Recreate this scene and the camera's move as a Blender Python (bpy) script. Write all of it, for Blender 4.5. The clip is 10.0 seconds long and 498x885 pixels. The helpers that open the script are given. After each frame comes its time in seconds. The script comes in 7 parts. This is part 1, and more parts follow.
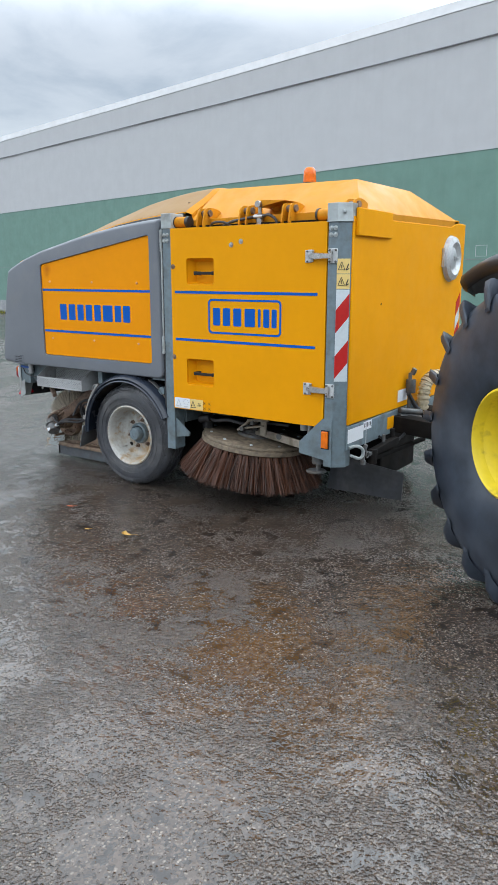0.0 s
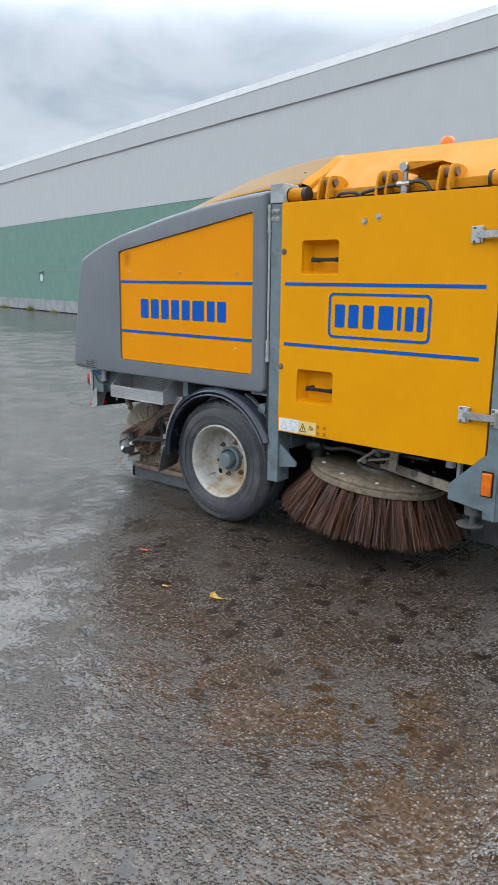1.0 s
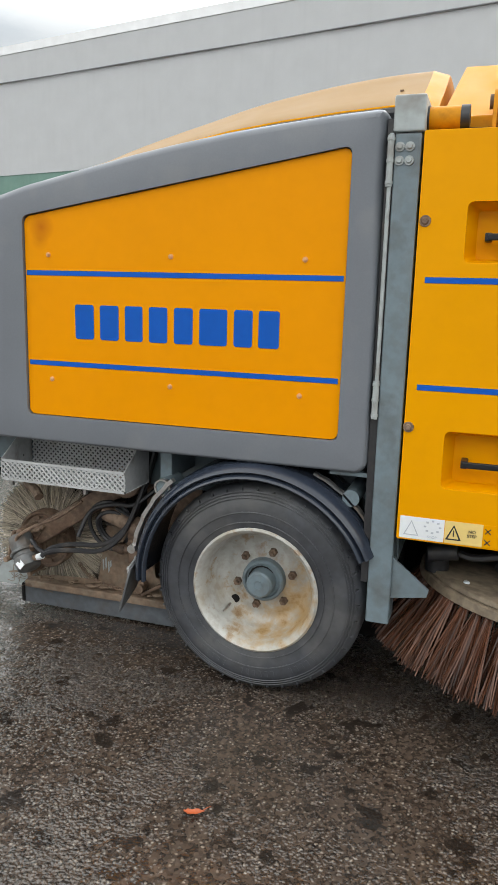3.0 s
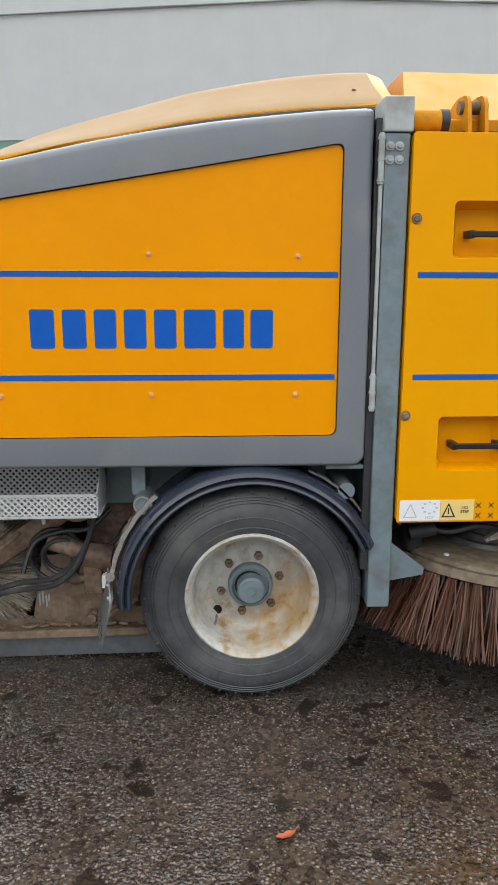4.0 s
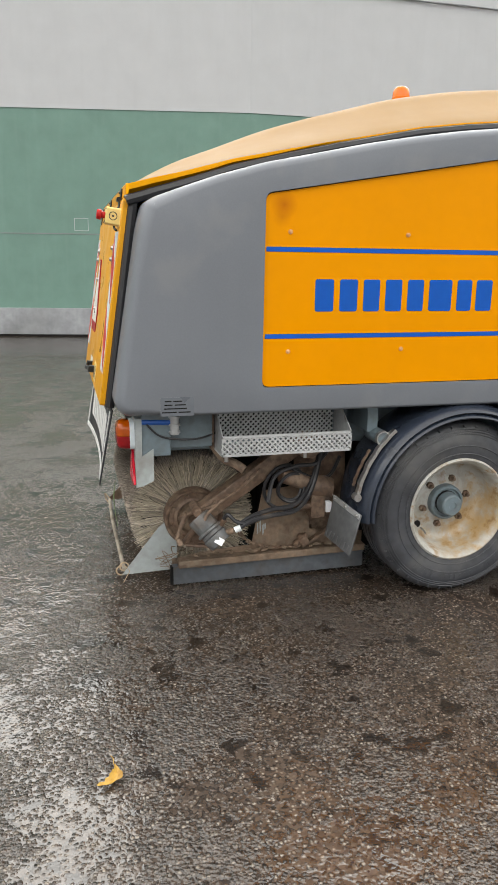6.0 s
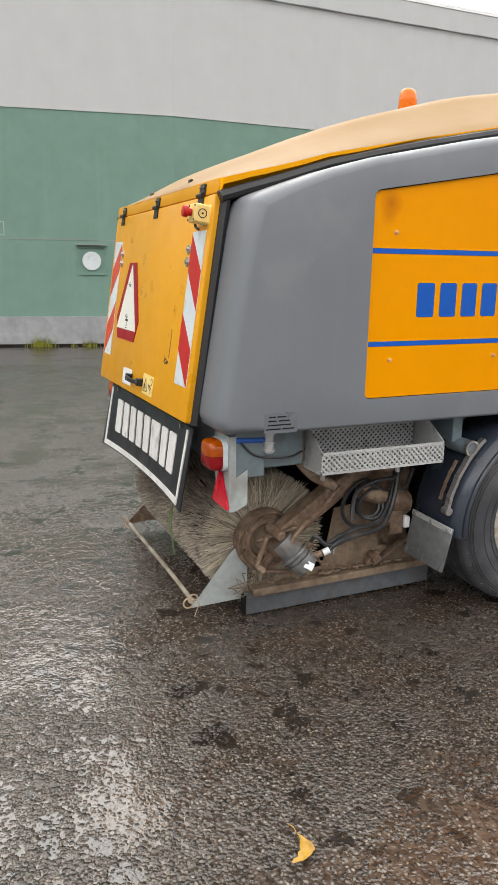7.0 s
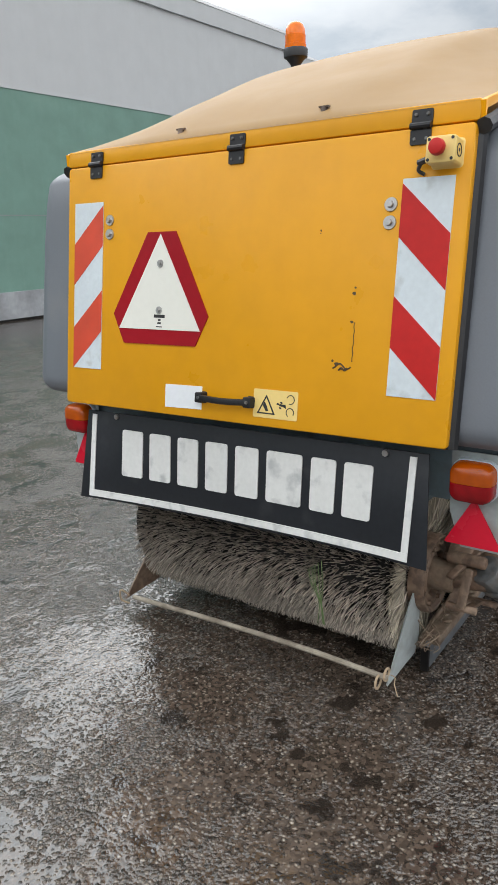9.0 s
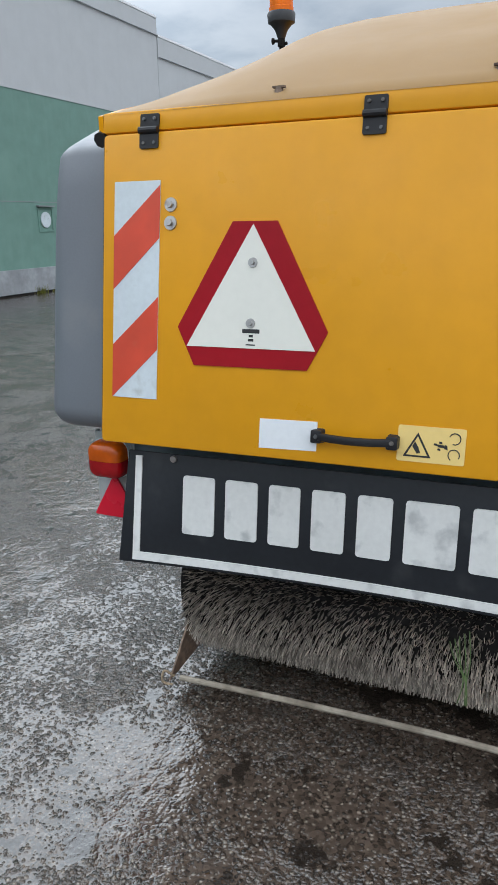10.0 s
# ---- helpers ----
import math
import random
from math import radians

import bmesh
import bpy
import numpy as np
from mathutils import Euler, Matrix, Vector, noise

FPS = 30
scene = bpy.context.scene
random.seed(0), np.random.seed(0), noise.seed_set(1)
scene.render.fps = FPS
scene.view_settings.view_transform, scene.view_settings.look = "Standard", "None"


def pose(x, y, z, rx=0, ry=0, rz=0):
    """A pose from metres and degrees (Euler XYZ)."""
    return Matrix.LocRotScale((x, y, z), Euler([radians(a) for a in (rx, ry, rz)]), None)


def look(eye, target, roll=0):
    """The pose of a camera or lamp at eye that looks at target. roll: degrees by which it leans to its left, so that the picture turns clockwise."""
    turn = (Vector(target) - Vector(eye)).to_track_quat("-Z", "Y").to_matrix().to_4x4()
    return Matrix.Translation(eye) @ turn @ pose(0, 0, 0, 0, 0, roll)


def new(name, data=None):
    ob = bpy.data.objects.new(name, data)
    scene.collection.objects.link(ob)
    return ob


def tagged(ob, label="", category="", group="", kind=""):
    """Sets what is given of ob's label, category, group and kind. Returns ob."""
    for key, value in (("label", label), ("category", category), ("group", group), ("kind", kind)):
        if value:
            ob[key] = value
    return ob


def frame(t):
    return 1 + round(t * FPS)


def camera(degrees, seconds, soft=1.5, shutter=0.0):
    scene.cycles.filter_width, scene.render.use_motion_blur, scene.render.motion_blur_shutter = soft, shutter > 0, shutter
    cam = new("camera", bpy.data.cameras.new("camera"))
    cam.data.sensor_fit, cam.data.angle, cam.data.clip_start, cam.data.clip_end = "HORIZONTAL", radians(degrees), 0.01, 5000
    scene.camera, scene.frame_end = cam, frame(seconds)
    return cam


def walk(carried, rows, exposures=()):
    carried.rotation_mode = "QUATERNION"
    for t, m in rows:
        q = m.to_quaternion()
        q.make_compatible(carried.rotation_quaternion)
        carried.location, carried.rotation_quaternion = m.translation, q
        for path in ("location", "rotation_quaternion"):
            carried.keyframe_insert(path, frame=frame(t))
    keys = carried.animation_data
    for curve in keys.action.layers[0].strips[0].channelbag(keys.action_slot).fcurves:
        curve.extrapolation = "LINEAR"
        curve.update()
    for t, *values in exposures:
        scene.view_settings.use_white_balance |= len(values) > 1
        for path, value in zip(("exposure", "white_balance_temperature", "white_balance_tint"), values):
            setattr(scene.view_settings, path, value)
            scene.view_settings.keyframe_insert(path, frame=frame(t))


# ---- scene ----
cam = camera(38.1, 10.0)
PATH = [
    (0, (3.978, -4.015, 1.638), (2.86, -2.419, 1.186), 0.0),
    (0.5, (3.55, -3.643, 1.564), (2.348, -2.107, 1.123), 0.5),
    (1, (3.085, -3.267, 1.531), (1.809, -1.789, 1.096), 0.7),
    (1.5, (2.456, -3.016, 1.505), (1.137, -1.58, 1.059), 1.0),
    (2, (1.855, -2.794, 1.465), (0.573, -1.331, 0.999), 0.5),
    (2.5, (1.326, -2.529, 1.478), (0.287, -0.888, 1.001), 0.2),
    (3, (0.752, -2.351, 1.474), (0.135, -0.493, 1.064), 1.5),
    (3.2, (0.51, -2.284, 1.468), (0.088, -0.367, 1.086), 1.5),
    (4.3, (-0.355, -2.457, 1.51), (-0.167, -0.517, 1.063), -0.3),
    (4.5, (-0.525, -2.512, 1.526), (-0.313, -0.576, 1.069), -0.5),
    (5, (-1.05, -2.594, 1.473), (-0.768, -0.666, 1.021), -0.7),
    (5.2, (-1.223, -2.633, 1.524), (-0.919, -0.721, 1.023), -0.6),
    (6.3, (-1.892, -2.749, 1.456), (-1.303, -0.897, 0.984), 1.0),
    (6.5, (-2.055, -2.616, 1.462), (-1.399, -0.786, 0.991), 1.0),
    (7, (-2.363, -2.261, 1.445), (-1.592, -0.474, 0.983), 0.7),
    (7.5, (-2.667, -1.822, 1.451), (-1.691, -0.147, 0.96), 0.1),
    (8, (-3.004, -1.334, 1.471), (-1.759, 0.149, 0.97), -0.6),
    (8.5, (-3.207, -0.873, 1.443), (-1.829, 0.482, 0.929), -1.9),
    (9, (-3.326, -0.426, 1.456), (-1.763, 0.693, 0.905), -2.0),
    (9.5, (-3.334, 0.02, 1.477), (-1.66, 0.952, 0.902), -1.8),
    (10, (-3.216, 0.488, 1.476), (-1.463, 1.254, 0.891), -1.0),
]
# seconds, stops, kelvin, tint: the picture starts cool and warms as the camera comes round
EXPOSURES = [(0.0, -0.10, 6150, 10), (1.0, -0.16, 6200, 10), (2.0, -0.10, 6300, 10), (2.6, -0.06, 6700, 10), (3.2, -0.06, 6850, 10), (4.5, 0.0, 6700, 10), (6.5, 0.06, 7200, 13), (8.0, -0.08, 7050, 14), (9.0, -0.22, 6650, 11), (10.0, -0.40, 6150, 10)]
walk(cam, [(t, look(eye, target, roll)) for t, eye, target, roll in PATH], EXPOSURES)

# the overcast sky: its level near the horizon as a share of the brightest part, that part itself, and the veiled sun
SKY_LOW, SKY_HIGH, SUN_POWER = 0.212, 3.1, 0.35

# ---------------------------------------------------------------- light
world = bpy.data.worlds.new("overcast_sky")
scene.world = world
world.use_nodes = True
wn, wl = world.node_tree.nodes, world.node_tree.links
wn.clear()


def wnode(kind, **values):
    n = wn.new(kind)
    for k, v in values.items():
        n.inputs[k].default_value = v
    return n


w_out = wn.new("ShaderNodeOutputWorld")
w_bg = wn.new("ShaderNodeBackground")
w_sky = wn.new("ShaderNodeTexSky")
w_sky.sky_type, w_sky.sun_disc = "NISHITA", False
w_sky.sun_elevation, w_sky.sun_rotation = radians(48), radians(215)
w_co = wn.new("ShaderNodeTexCoord")
w_sep = wn.new("ShaderNodeSeparateXYZ")
wl.new(w_co.outputs["Generated"], w_sep.inputs[0])
# overcast: the zenith is about three times as bright as the horizon
w_up = wn.new("ShaderNodeFloatCurve")
curve = w_up.mapping.curves[0]
curve.points[0].location, curve.points[1].location = (0.0, SKY_LOW), (1.0, 0.52)
for x, y in ((0.16, SKY_LOW), (0.27, SKY_LOW * 1.15), (0.37, 0.80), (0.46, 0.92), (0.60, 0.86), (0.76, 0.74)):
    curve.points.new(x, y)
w_up.mapping.update()
wl.new(w_sep.outputs["Z"], w_up.inputs["Value"])
# the cloud is thinner and brighter towards one side of the sky
w_side = wn.new("ShaderNodeVectorMath")
w_side.operation = "DOT_PRODUCT"
w_side.inputs[1].default_value = (0.33, 0.69, 0.64)
wl.new(w_co.outputs["Generated"], w_side.inputs[0])
w_thin = wn.new("ShaderNodeMapRange")
for i, x in enumerate((0.65, 0.95, 1.0, 2.15)):
    w_thin.inputs[i + 1].default_value = x
wl.new(w_side.outputs["Value"], w_thin.inputs[0])
w_level = wn.new("ShaderNodeMath")
w_level.operation = "MULTIPLY"
wl.new(w_up.outputs["Value"], w_level.inputs[0])
wl.new(w_thin.outputs[0], w_level.inputs[1])
# cloud deck: project the direction on a plane overhead so that clouds flatten towards the horizon
w_div = wn.new("ShaderNodeMath")
w_div.operation = "MAXIMUM"
w_div.inputs[1].default_value = 0.06
wl.new(w_sep.outputs["Z"], w_div.inputs[0])
w_add = wn.new("ShaderNodeMath")
w_add.inputs[1].default_value = 0.18
wl.new(w_div.outputs[0], w_add.inputs[0])
w_px, w_py = wn.new("ShaderNodeMath"), wn.new("ShaderNodeMath")
for n, axis in ((w_px, "X"), (w_py, "Y")):
    n.operation = "DIVIDE"
    wl.new(w_sep.outputs[axis], n.inputs[0])
    wl.new(w_add.outputs[0], n.inputs[1])
w_comb = wn.new("ShaderNodeCombineXYZ")
wl.new(w_px.outputs[0], w_comb.inputs["X"])
wl.new(w_py.outputs[0], w_comb.inputs["Y"])
w_cl = wnode("ShaderNodeTexNoise", Scale=1.9, Detail=7.0, Roughness=0.55, Distortion=0.35)
wl.new(w_comb.outputs[0], w_cl.inputs["Vector"])
w_ramp = wn.new("ShaderNodeValToRGB")
cr = w_ramp.color_ramp
cr.elements[0].position, cr.elements[0].color = 0.37, (0.655, 0.715, 0.755, 1)
cr.elements[1].position, cr.elements[1].color = 0.63, (0.95, 0.99, 1.0, 1)
e = cr.elements.new(0.5)
e.color = (0.86, 0.905, 0.925, 1)
wl.new(w_cl.outputs["Fac"], w_ramp.inputs["Fac"])
w_mul = wn.new("ShaderNodeVectorMath")
w_mul.operation = "SCALE"
wl.new(w_ramp.outputs["Color"], w_mul.inputs[0])
wl.new(w_level.outputs[0], w_mul.inputs["Scale"])
w_dim = wn.new("ShaderNodeVectorMath")
w_dim.operation = "SCALE"
w_dim.inputs["Scale"].default_value = 0.012
wl.new(w_sky.outputs["Color"], w_dim.inputs[0])
w_sum = wn.new("ShaderNodeVectorMath")
wl.new(w_mul.outputs[0], w_sum.inputs[0])
wl.new(w_dim.outputs[0], w_sum.inputs[1])
wl.new(w_sum.outputs[0], w_bg.inputs["Color"])
w_bg.inputs["Strength"].default_value = SKY_HIGH
wl.new(w_bg.outputs[0], w_out.inputs[0])

sun_data = bpy.data.lights.new("veiled_sun", "SUN")
sun_data.energy, sun_data.angle, sun_data.color = SUN_POWER, radians(70), (1.0, 0.97, 0.93)
sun = new("veiled_sun", sun_data)
sun.matrix_world = look((-6, -10, 16), (0, 0, 0))


# ---------------------------------------------------------------- materials
def shader(name, base, rough=0.5, metal=0.0, vary=0.12, grain=60.0, bump=0.0, dirt=0.0, dirt_colour=(0.05, 0.035, 0.022),
           dirt_scale=5.0, coat=0.0, streak=0.0, rough_vary=0.1, fine=0.25, spec=0.5,
           speck=0.0, speck_colour=(0.03, 0.022, 0.016), speck_scale=38.0, island=0.0):
    """A procedural surface: base colour broken at two scales, stains of their own shape, uneven gloss and a fine relief."""
    m = bpy.data.materials.new(name)
    m.use_nodes = True
    nt = m.node_tree
    n, l = nt.nodes, nt.links
    bs = n["Principled BSDF"]
    bs.inputs["Metallic"].default_value = metal
    bs.inputs["Coat Weight"].default_value = coat
    bs.inputs["Coat Roughness"].default_value = 0.12
    bs.inputs["Specular IOR Level"].default_value = spec
    co = n.new("ShaderNodeTexCoord")

    def noise_tex(scale, detail=4.0, stretch=None, seed=0.0):
        t = n.new("ShaderNodeTexNoise")
        t.inputs["Scale"].default_value, t.inputs["Detail"].default_value = scale, detail
        src = co.outputs["Object"]
        mp = n.new("ShaderNodeMapping")
        mp.inputs["Location"].default_value = (seed, seed * 1.7, seed * 0.6)
        if stretch:
            mp.inputs["Scale"].default_value = stretch
        l.new(src, mp.inputs["Vector"])
        l.new(mp.outputs[0], t.inputs["Vector"])
        return t.outputs["Fac"]

    def ranged(v, a, b, c, d):
        r = n.new("ShaderNodeMapRange")
        for i, x in enumerate((a, b, c, d)):
            r.inputs[i + 1].default_value = x
        l.new(v, r.inputs[0])
        return r.outputs[0]

    def scaled(colour, fac):
        s = n.new("ShaderNodeVectorMath")
        s.operation = "SCALE"
        if isinstance(colour, tuple):
            s.inputs[0].default_value = colour
        else:
            l.new(colour, s.inputs[0])
        l.new(fac, s.inputs["Scale"])
        return s.outputs[0]

    big = noise_tex(2.3, 5)
    small = noise_tex(grain, 3, seed=3.1)
    col = scaled(base, ranged(big, 0.3, 0.7, 1 - vary, 1 + vary))
    col = scaled(col, ranged(small, 0.3, 0.7, 1 - vary * fine * 2, 1 + vary * fine * 2))
    rough_v = ranged(noise_tex(7.0, 5, seed=9.0), 0.3, 0.7, max(rough - rough_vary, 0.03), min(rough + rough_vary, 1))
    if dirt > 0:
        d = ranged(noise_tex(dirt_scale, 8, seed=5.0), 0.62 - 0.25 * dirt, 0.72, 0.0, min(1.0, 0.35 + dirt * 0.65))
        mx = n.new("ShaderNodeMix")
        mx.data_type = "RGBA"
        l.new(d, mx.inputs["Factor"])
        l.new(col, mx.inputs["A"])
        mx.inputs["B"].default_value = (*dirt_colour, 1)
        col = mx.outputs["Result"]
        mr = n.new("ShaderNodeMix")
        l.new(d, mr.inputs["Factor"])
        l.new(rough_v, mr.inputs["A"])
        mr.inputs["B"].default_value = 0.85
        rough_v = mr.outputs["Result"]
    if speck > 0:
        mx = n.new("ShaderNodeMix")
        mx.data_type = "RGBA"
        l.new(ranged(noise_tex(speck_scale, 9, seed=12.0), 0.47, 0.60, 0.0, speck), mx.inputs["Factor"])
        l.new(col, mx.inputs["A"])
        mx.inputs["B"].default_value = (*speck_colour, 1)
        col = mx.outputs["Result"]
    if island > 0:
        geo = n.new("ShaderNodeNewGeometry")
        col = scaled(col, ranged(geo.outputs["Random Per Island"], 0.0, 1.0, 1 - island, 1 + island))
    if streak > 0:
        sfac = ranged(noise_tex(1.0, 6, (9.0, 9.0, 0.6), 2.0), 0.52, 0.75, 0.0, streak)
        mx = n.new("ShaderNodeMix")
        mx.data_type = "RGBA"
        l.new(sfac, mx.inputs["Factor"])
        l.new(col, mx.inputs["A"])
        mx.inputs["B"].default_value = (*dirt_colour, 1)
        col = mx.outputs["Result"]
    l.new(col, bs.inputs["Base Color"])
    l.new(rough_v, bs.inputs["Roughness"])
    if bump > 0:
        b = n.new("ShaderNodeBump")
        b.inputs["Strength"].default_value, b.inputs["Distance"].default_value = 0.6, bump
        l.new(noise_tex(grain, 5, seed=1.0), b.inputs["Height"])
        l.new(b.outputs[0], bs.inputs["Normal"])
    return m


YELLOW = shader("yellow_paint", (0.755, 0.314, 0.0003), 0.40, vary=0.03, grain=18, dirt_colour=(0.60, 0.24, 0.01), coat=0.0, streak=0.03, spec=0.10)
HINGE_YELLOW = shader("grimy_yellow_paint", (0.58, 0.235, 0.006), 0.45, vary=0.10, grain=18, dirt=0.35, dirt_colour=(0.20, 0.085, 0.015), dirt_scale=16, spec=0.15)
SCREW_PAINT = shader("painted_screw_head", (0.66, 0.34, 0.16), 0.5, vary=0.15, grain=60)
FAINT_PRINT = shader("faded_grey_print", (0.47, 0.50, 0.54), 0.6, vary=0.1)
ORANGE = shader("orange_yellow_panel", (0.775, 0.280, 0.0003), 0.42, vary=0.03, grain=18, spec=0.1)
CREAM = shader("sun_faded_yellow", (0.290, 0.176, 0.073), 0.55, vary=0.03, grain=20, spec=0.13, rough_vary=0.04)
REAR_YELLOW = shader("rear_yellow_paint", (0.685, 0.310, 0.008), 0.36, vary=0.05, grain=16, dirt_colour=(0.48, 0.20, 0.02), streak=0.09, spec=0.3)
GREY = shader("grey_moulded_plastic", (0.150, 0.163, 0.184), 0.43, vary=0.06, grain=200, bump=0.0003, dirt=0.08, dirt_colour=(0.21, 0.215, 0.22), dirt_scale=5, streak=0.10)
STEEL = shader("blue_grey_painted_steel", (0.150, 0.197, 0.222), 0.42, vary=0.14, grain=40, dirt=0.28, dirt_colour=(0.070, 0.070, 0.066), dirt_scale=9, streak=0.2, speck=0.16, speck_colour=(0.10, 0.085, 0.07), speck_scale=26)
PALE_STEEL = shader("pale_grey_painted_steel", (0.36, 0.395, 0.395), 0.48, vary=0.12, grain=40, dirt=0.35, dirt_colour=(0.17, 0.14, 0.11), dirt_scale=8, speck=0.12, speck_colour=(0.12, 0.09, 0.065), speck_scale=28)
GALV = shader("galvanised_metal", (0.50, 0.51, 0.515), 0.42, metal=0.35, vary=0.18, grain=60, dirt=0.18, dirt_colour=(0.20, 0.155, 0.12), dirt_scale=14)
LATCH = shader("bright_latch_steel", (0.46, 0.46, 0.46), 0.28, metal=0.8, vary=0.15, grain=60, dirt=0.2, dirt_colour=(0.2, 0.17, 0.14), dirt_scale=20)
ZINC = shader("zinc_bolt", (0.42, 0.41, 0.40), 0.35, metal=0.9, vary=0.2, grain=90, dirt=0.25, dirt_colour=(0.22, 0.12, 0.06), dirt_scale=30)
RUST = shader("dirty_rusty_steel", (0.155, 0.097, 0.065), 0.56, vary=0.5, grain=45, bump=0.005, dirt=0.65, dirt_colour=(0.31, 0.225, 0.160), dirt_scale=13, spec=0.45, speck=0.40, speck_colour=(0.036, 0.025, 0.019))
MUD = shader("muddy_steel", (0.215, 0.150, 0.104), 0.66, vary=0.4, grain=50, bump=0.006, dirt=0.6, dirt_colour=(0.085, 0.057, 0.040), dirt_scale=13, spec=0.35, speck=0.55, speck_colour=(0.22, 0.175, 0.13), speck_scale=30)
# kept near black so that the depths under the body stay dark
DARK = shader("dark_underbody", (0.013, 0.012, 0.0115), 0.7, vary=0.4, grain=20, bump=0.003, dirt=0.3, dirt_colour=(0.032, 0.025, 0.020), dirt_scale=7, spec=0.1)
BLACK = shader("black_rubber", (0.018, 0.018, 0.02), 0.45, vary=0.2, grain=60, bump=0.001)
BLACK_PLASTIC = shader("black_plastic", (0.016, 0.016, 0.018), 0.38, vary=0.15, grain=120, bump=0.0006, spec=0.3)
FENDER = shader("dark_plastic_mudguard", (0.024, 0.031, 0.046), 0.16, vary=0.2, grain=90, bump=0.0005, dirt=0.12, dirt_colour=(0.035, 0.036, 0.038), dirt_scale=8, spec=0.5)
TYRE = shader("tyre_rubber", (0.050, 0.053, 0.061), 0.36, vary=0.35, grain=35, bump=0.0014, dirt=0.5, dirt_colour=(0.130, 0.127, 0.122), dirt_scale=5, speck=0.3, speck_colour=(0.022, 0.022, 0.024), speck_scale=14)
BIG_TYRE = shader("tractor_tyre_rubber", (0.028, 0.036, 0.050), 0.40, vary=0.4, grain=14, bump=0.0015, dirt=0.55, dirt_colour=(0.085, 0.098, 0.120), dirt_scale=3.2, spec=0.4)
RIM = shader("worn_cream_rim", (0.43, 0.43, 0.405), 0.38, vary=0.14, grain=30, dirt=0.45, dirt_colour=(0.30, 0.225, 0.125), dirt_scale=6, speck=0.25, speck_colour=(0.20, 0.13, 0.065), speck_scale=34)
RIM_YELLOW = shader("yellow_tractor_rim", (0.72, 0.56, 0.02), 0.45, vary=0.08, grain=30, dirt=0.10, dirt_colour=(0.2, 0.13, 0.04), dirt_scale=14)
BLUE = shader("blue_vinyl", (0.003, 0.088, 0.42), 0.4, vary=0.06, grain=40, spec=0.2)
PRINT = shader("black_print", (0.02, 0.02, 0.02), 0.6, vary=0.1)
WHITE = shader("white_reflective", (0.57, 0.625, 0.655), 0.4, vary=0.08, grain=60, dirt=0.12, dirt_colour=(0.3, 0.3, 0.28), dirt_scale=14)
WHITE_PRINT = shader("scuffed_white_lettering", (0.66, 0.66, 0.64), 0.55, vary=0.08, grain=60, dirt=0.28, dirt_colour=(0.25, 0.26, 0.27), dirt_scale=16)
RED = shader("red_reflective", (0.47, 0.017, 0.015), 0.42, vary=0.1, grain=40, dirt=0.05, dirt_colour=(0.4, 0.1, 0.05), spec=0.25)
RED_OLD = shader("faded_red_reflective", (0.55, 0.055, 0.022), 0.4, vary=0.15, grain=14, dirt=0.12, dirt_colour=(0.5, 0.16, 0.08), dirt_scale=9)
DARK_RED = shader("dark_red_border", (0.30, 0.007, 0.014), 0.4, vary=0.08, grain=40, spec=0.15)
SIGN_WHITE = shader("cream_white_sign", (0.74, 0.73, 0.66), 0.45, vary=0.03, grain=40)
DECAL = shader("pale_yellow_decal", (0.78, 0.57, 0.20), 0.5, vary=0.05, grain=60)
DECAL_WHITE = shader("white_decal", (0.74, 0.76, 0.78), 0.45, vary=0.05, grain=60)
PLATE = shader("black_plate", (0.016, 0.018, 0.022), 0.45, vary=0.2, grain=60, dirt=0.15, dirt_colour=(0.05, 0.052, 0.055), dirt_scale=9, spec=0.3)
BRISTLE_GREY = shader("worn_grey_bristle", (0.380, 0.330, 0.278), 0.6, vary=0.35, grain=30, dirt=0.35, dirt_colour=(0.095, 0.074, 0.056), dirt_scale=8, island=0.6)
BRISTLE_BROWN = shader("brown_bristle", (0.080, 0.027, 0.011), 0.5, vary=0.4, grain=30, dirt=0.25, dirt_colour=(0.04, 0.020, 0.012), dirt_scale=9, island=0.6)
DISC = shader("worn_brush_disc", (0.215, 0.170, 0.118), 0.55, vary=0.3, grain=40, dirt=0.6, dirt_colour=(0.085, 0.064, 0.046), dirt_scale=7, speck=0.45, speck_colour=(0.065, 0.046, 0.033), speck_scale=25)
CABLE = shader("black_hose", (0.026, 0.026, 0.029), 0.42, vary=0.3, grain=60, dirt=0.3, dirt_colour=(0.085, 0.070, 0.057), dirt_scale=14)
ROPE = shader("tan_rope", (0.40, 0.30, 0.20), 0.9, vary=0.2, grain=90)
SKIRT = shader("grey_skirt_rubber", (0.095, 0.105, 0.118), 0.5, vary=0.25, grain=40, dirt=0.4, dirt_colour=(0.10, 0.080, 0.062), dirt_scale=9, speck=0.3, speck_colour=(0.05, 0.05, 0.05), speck_scale=22)
BLUE_PIPE = shader("blue_plastic_pipe", (0.01, 0.10, 0.42), 0.35)
CONCRETE = shader("grey_concrete_plinth", (0.29, 0.30, 0.315), 0.8, vary=0.2, grain=9, bump=0.002, dirt=0.35, dirt_colour=(0.15, 0.155, 0.15), dirt_scale=0.8, streak=0.18)
WALL_GREY = shader("pale_grey_wall_render", (0.475, 0.486, 0.497), 0.8, vary=0.03, grain=60, bump=0.0004, streak=0.14, dirt_colour=(0.40, 0.405, 0.41))
WALL_GREEN = shader("green_wall_paint", (0.140, 0.250, 0.208), 0.7, vary=0.07, grain=60, bump=0.0004, dirt=0.08, dirt_colour=(0.20, 0.32, 0.27), dirt_scale=0.5, streak=0.2)
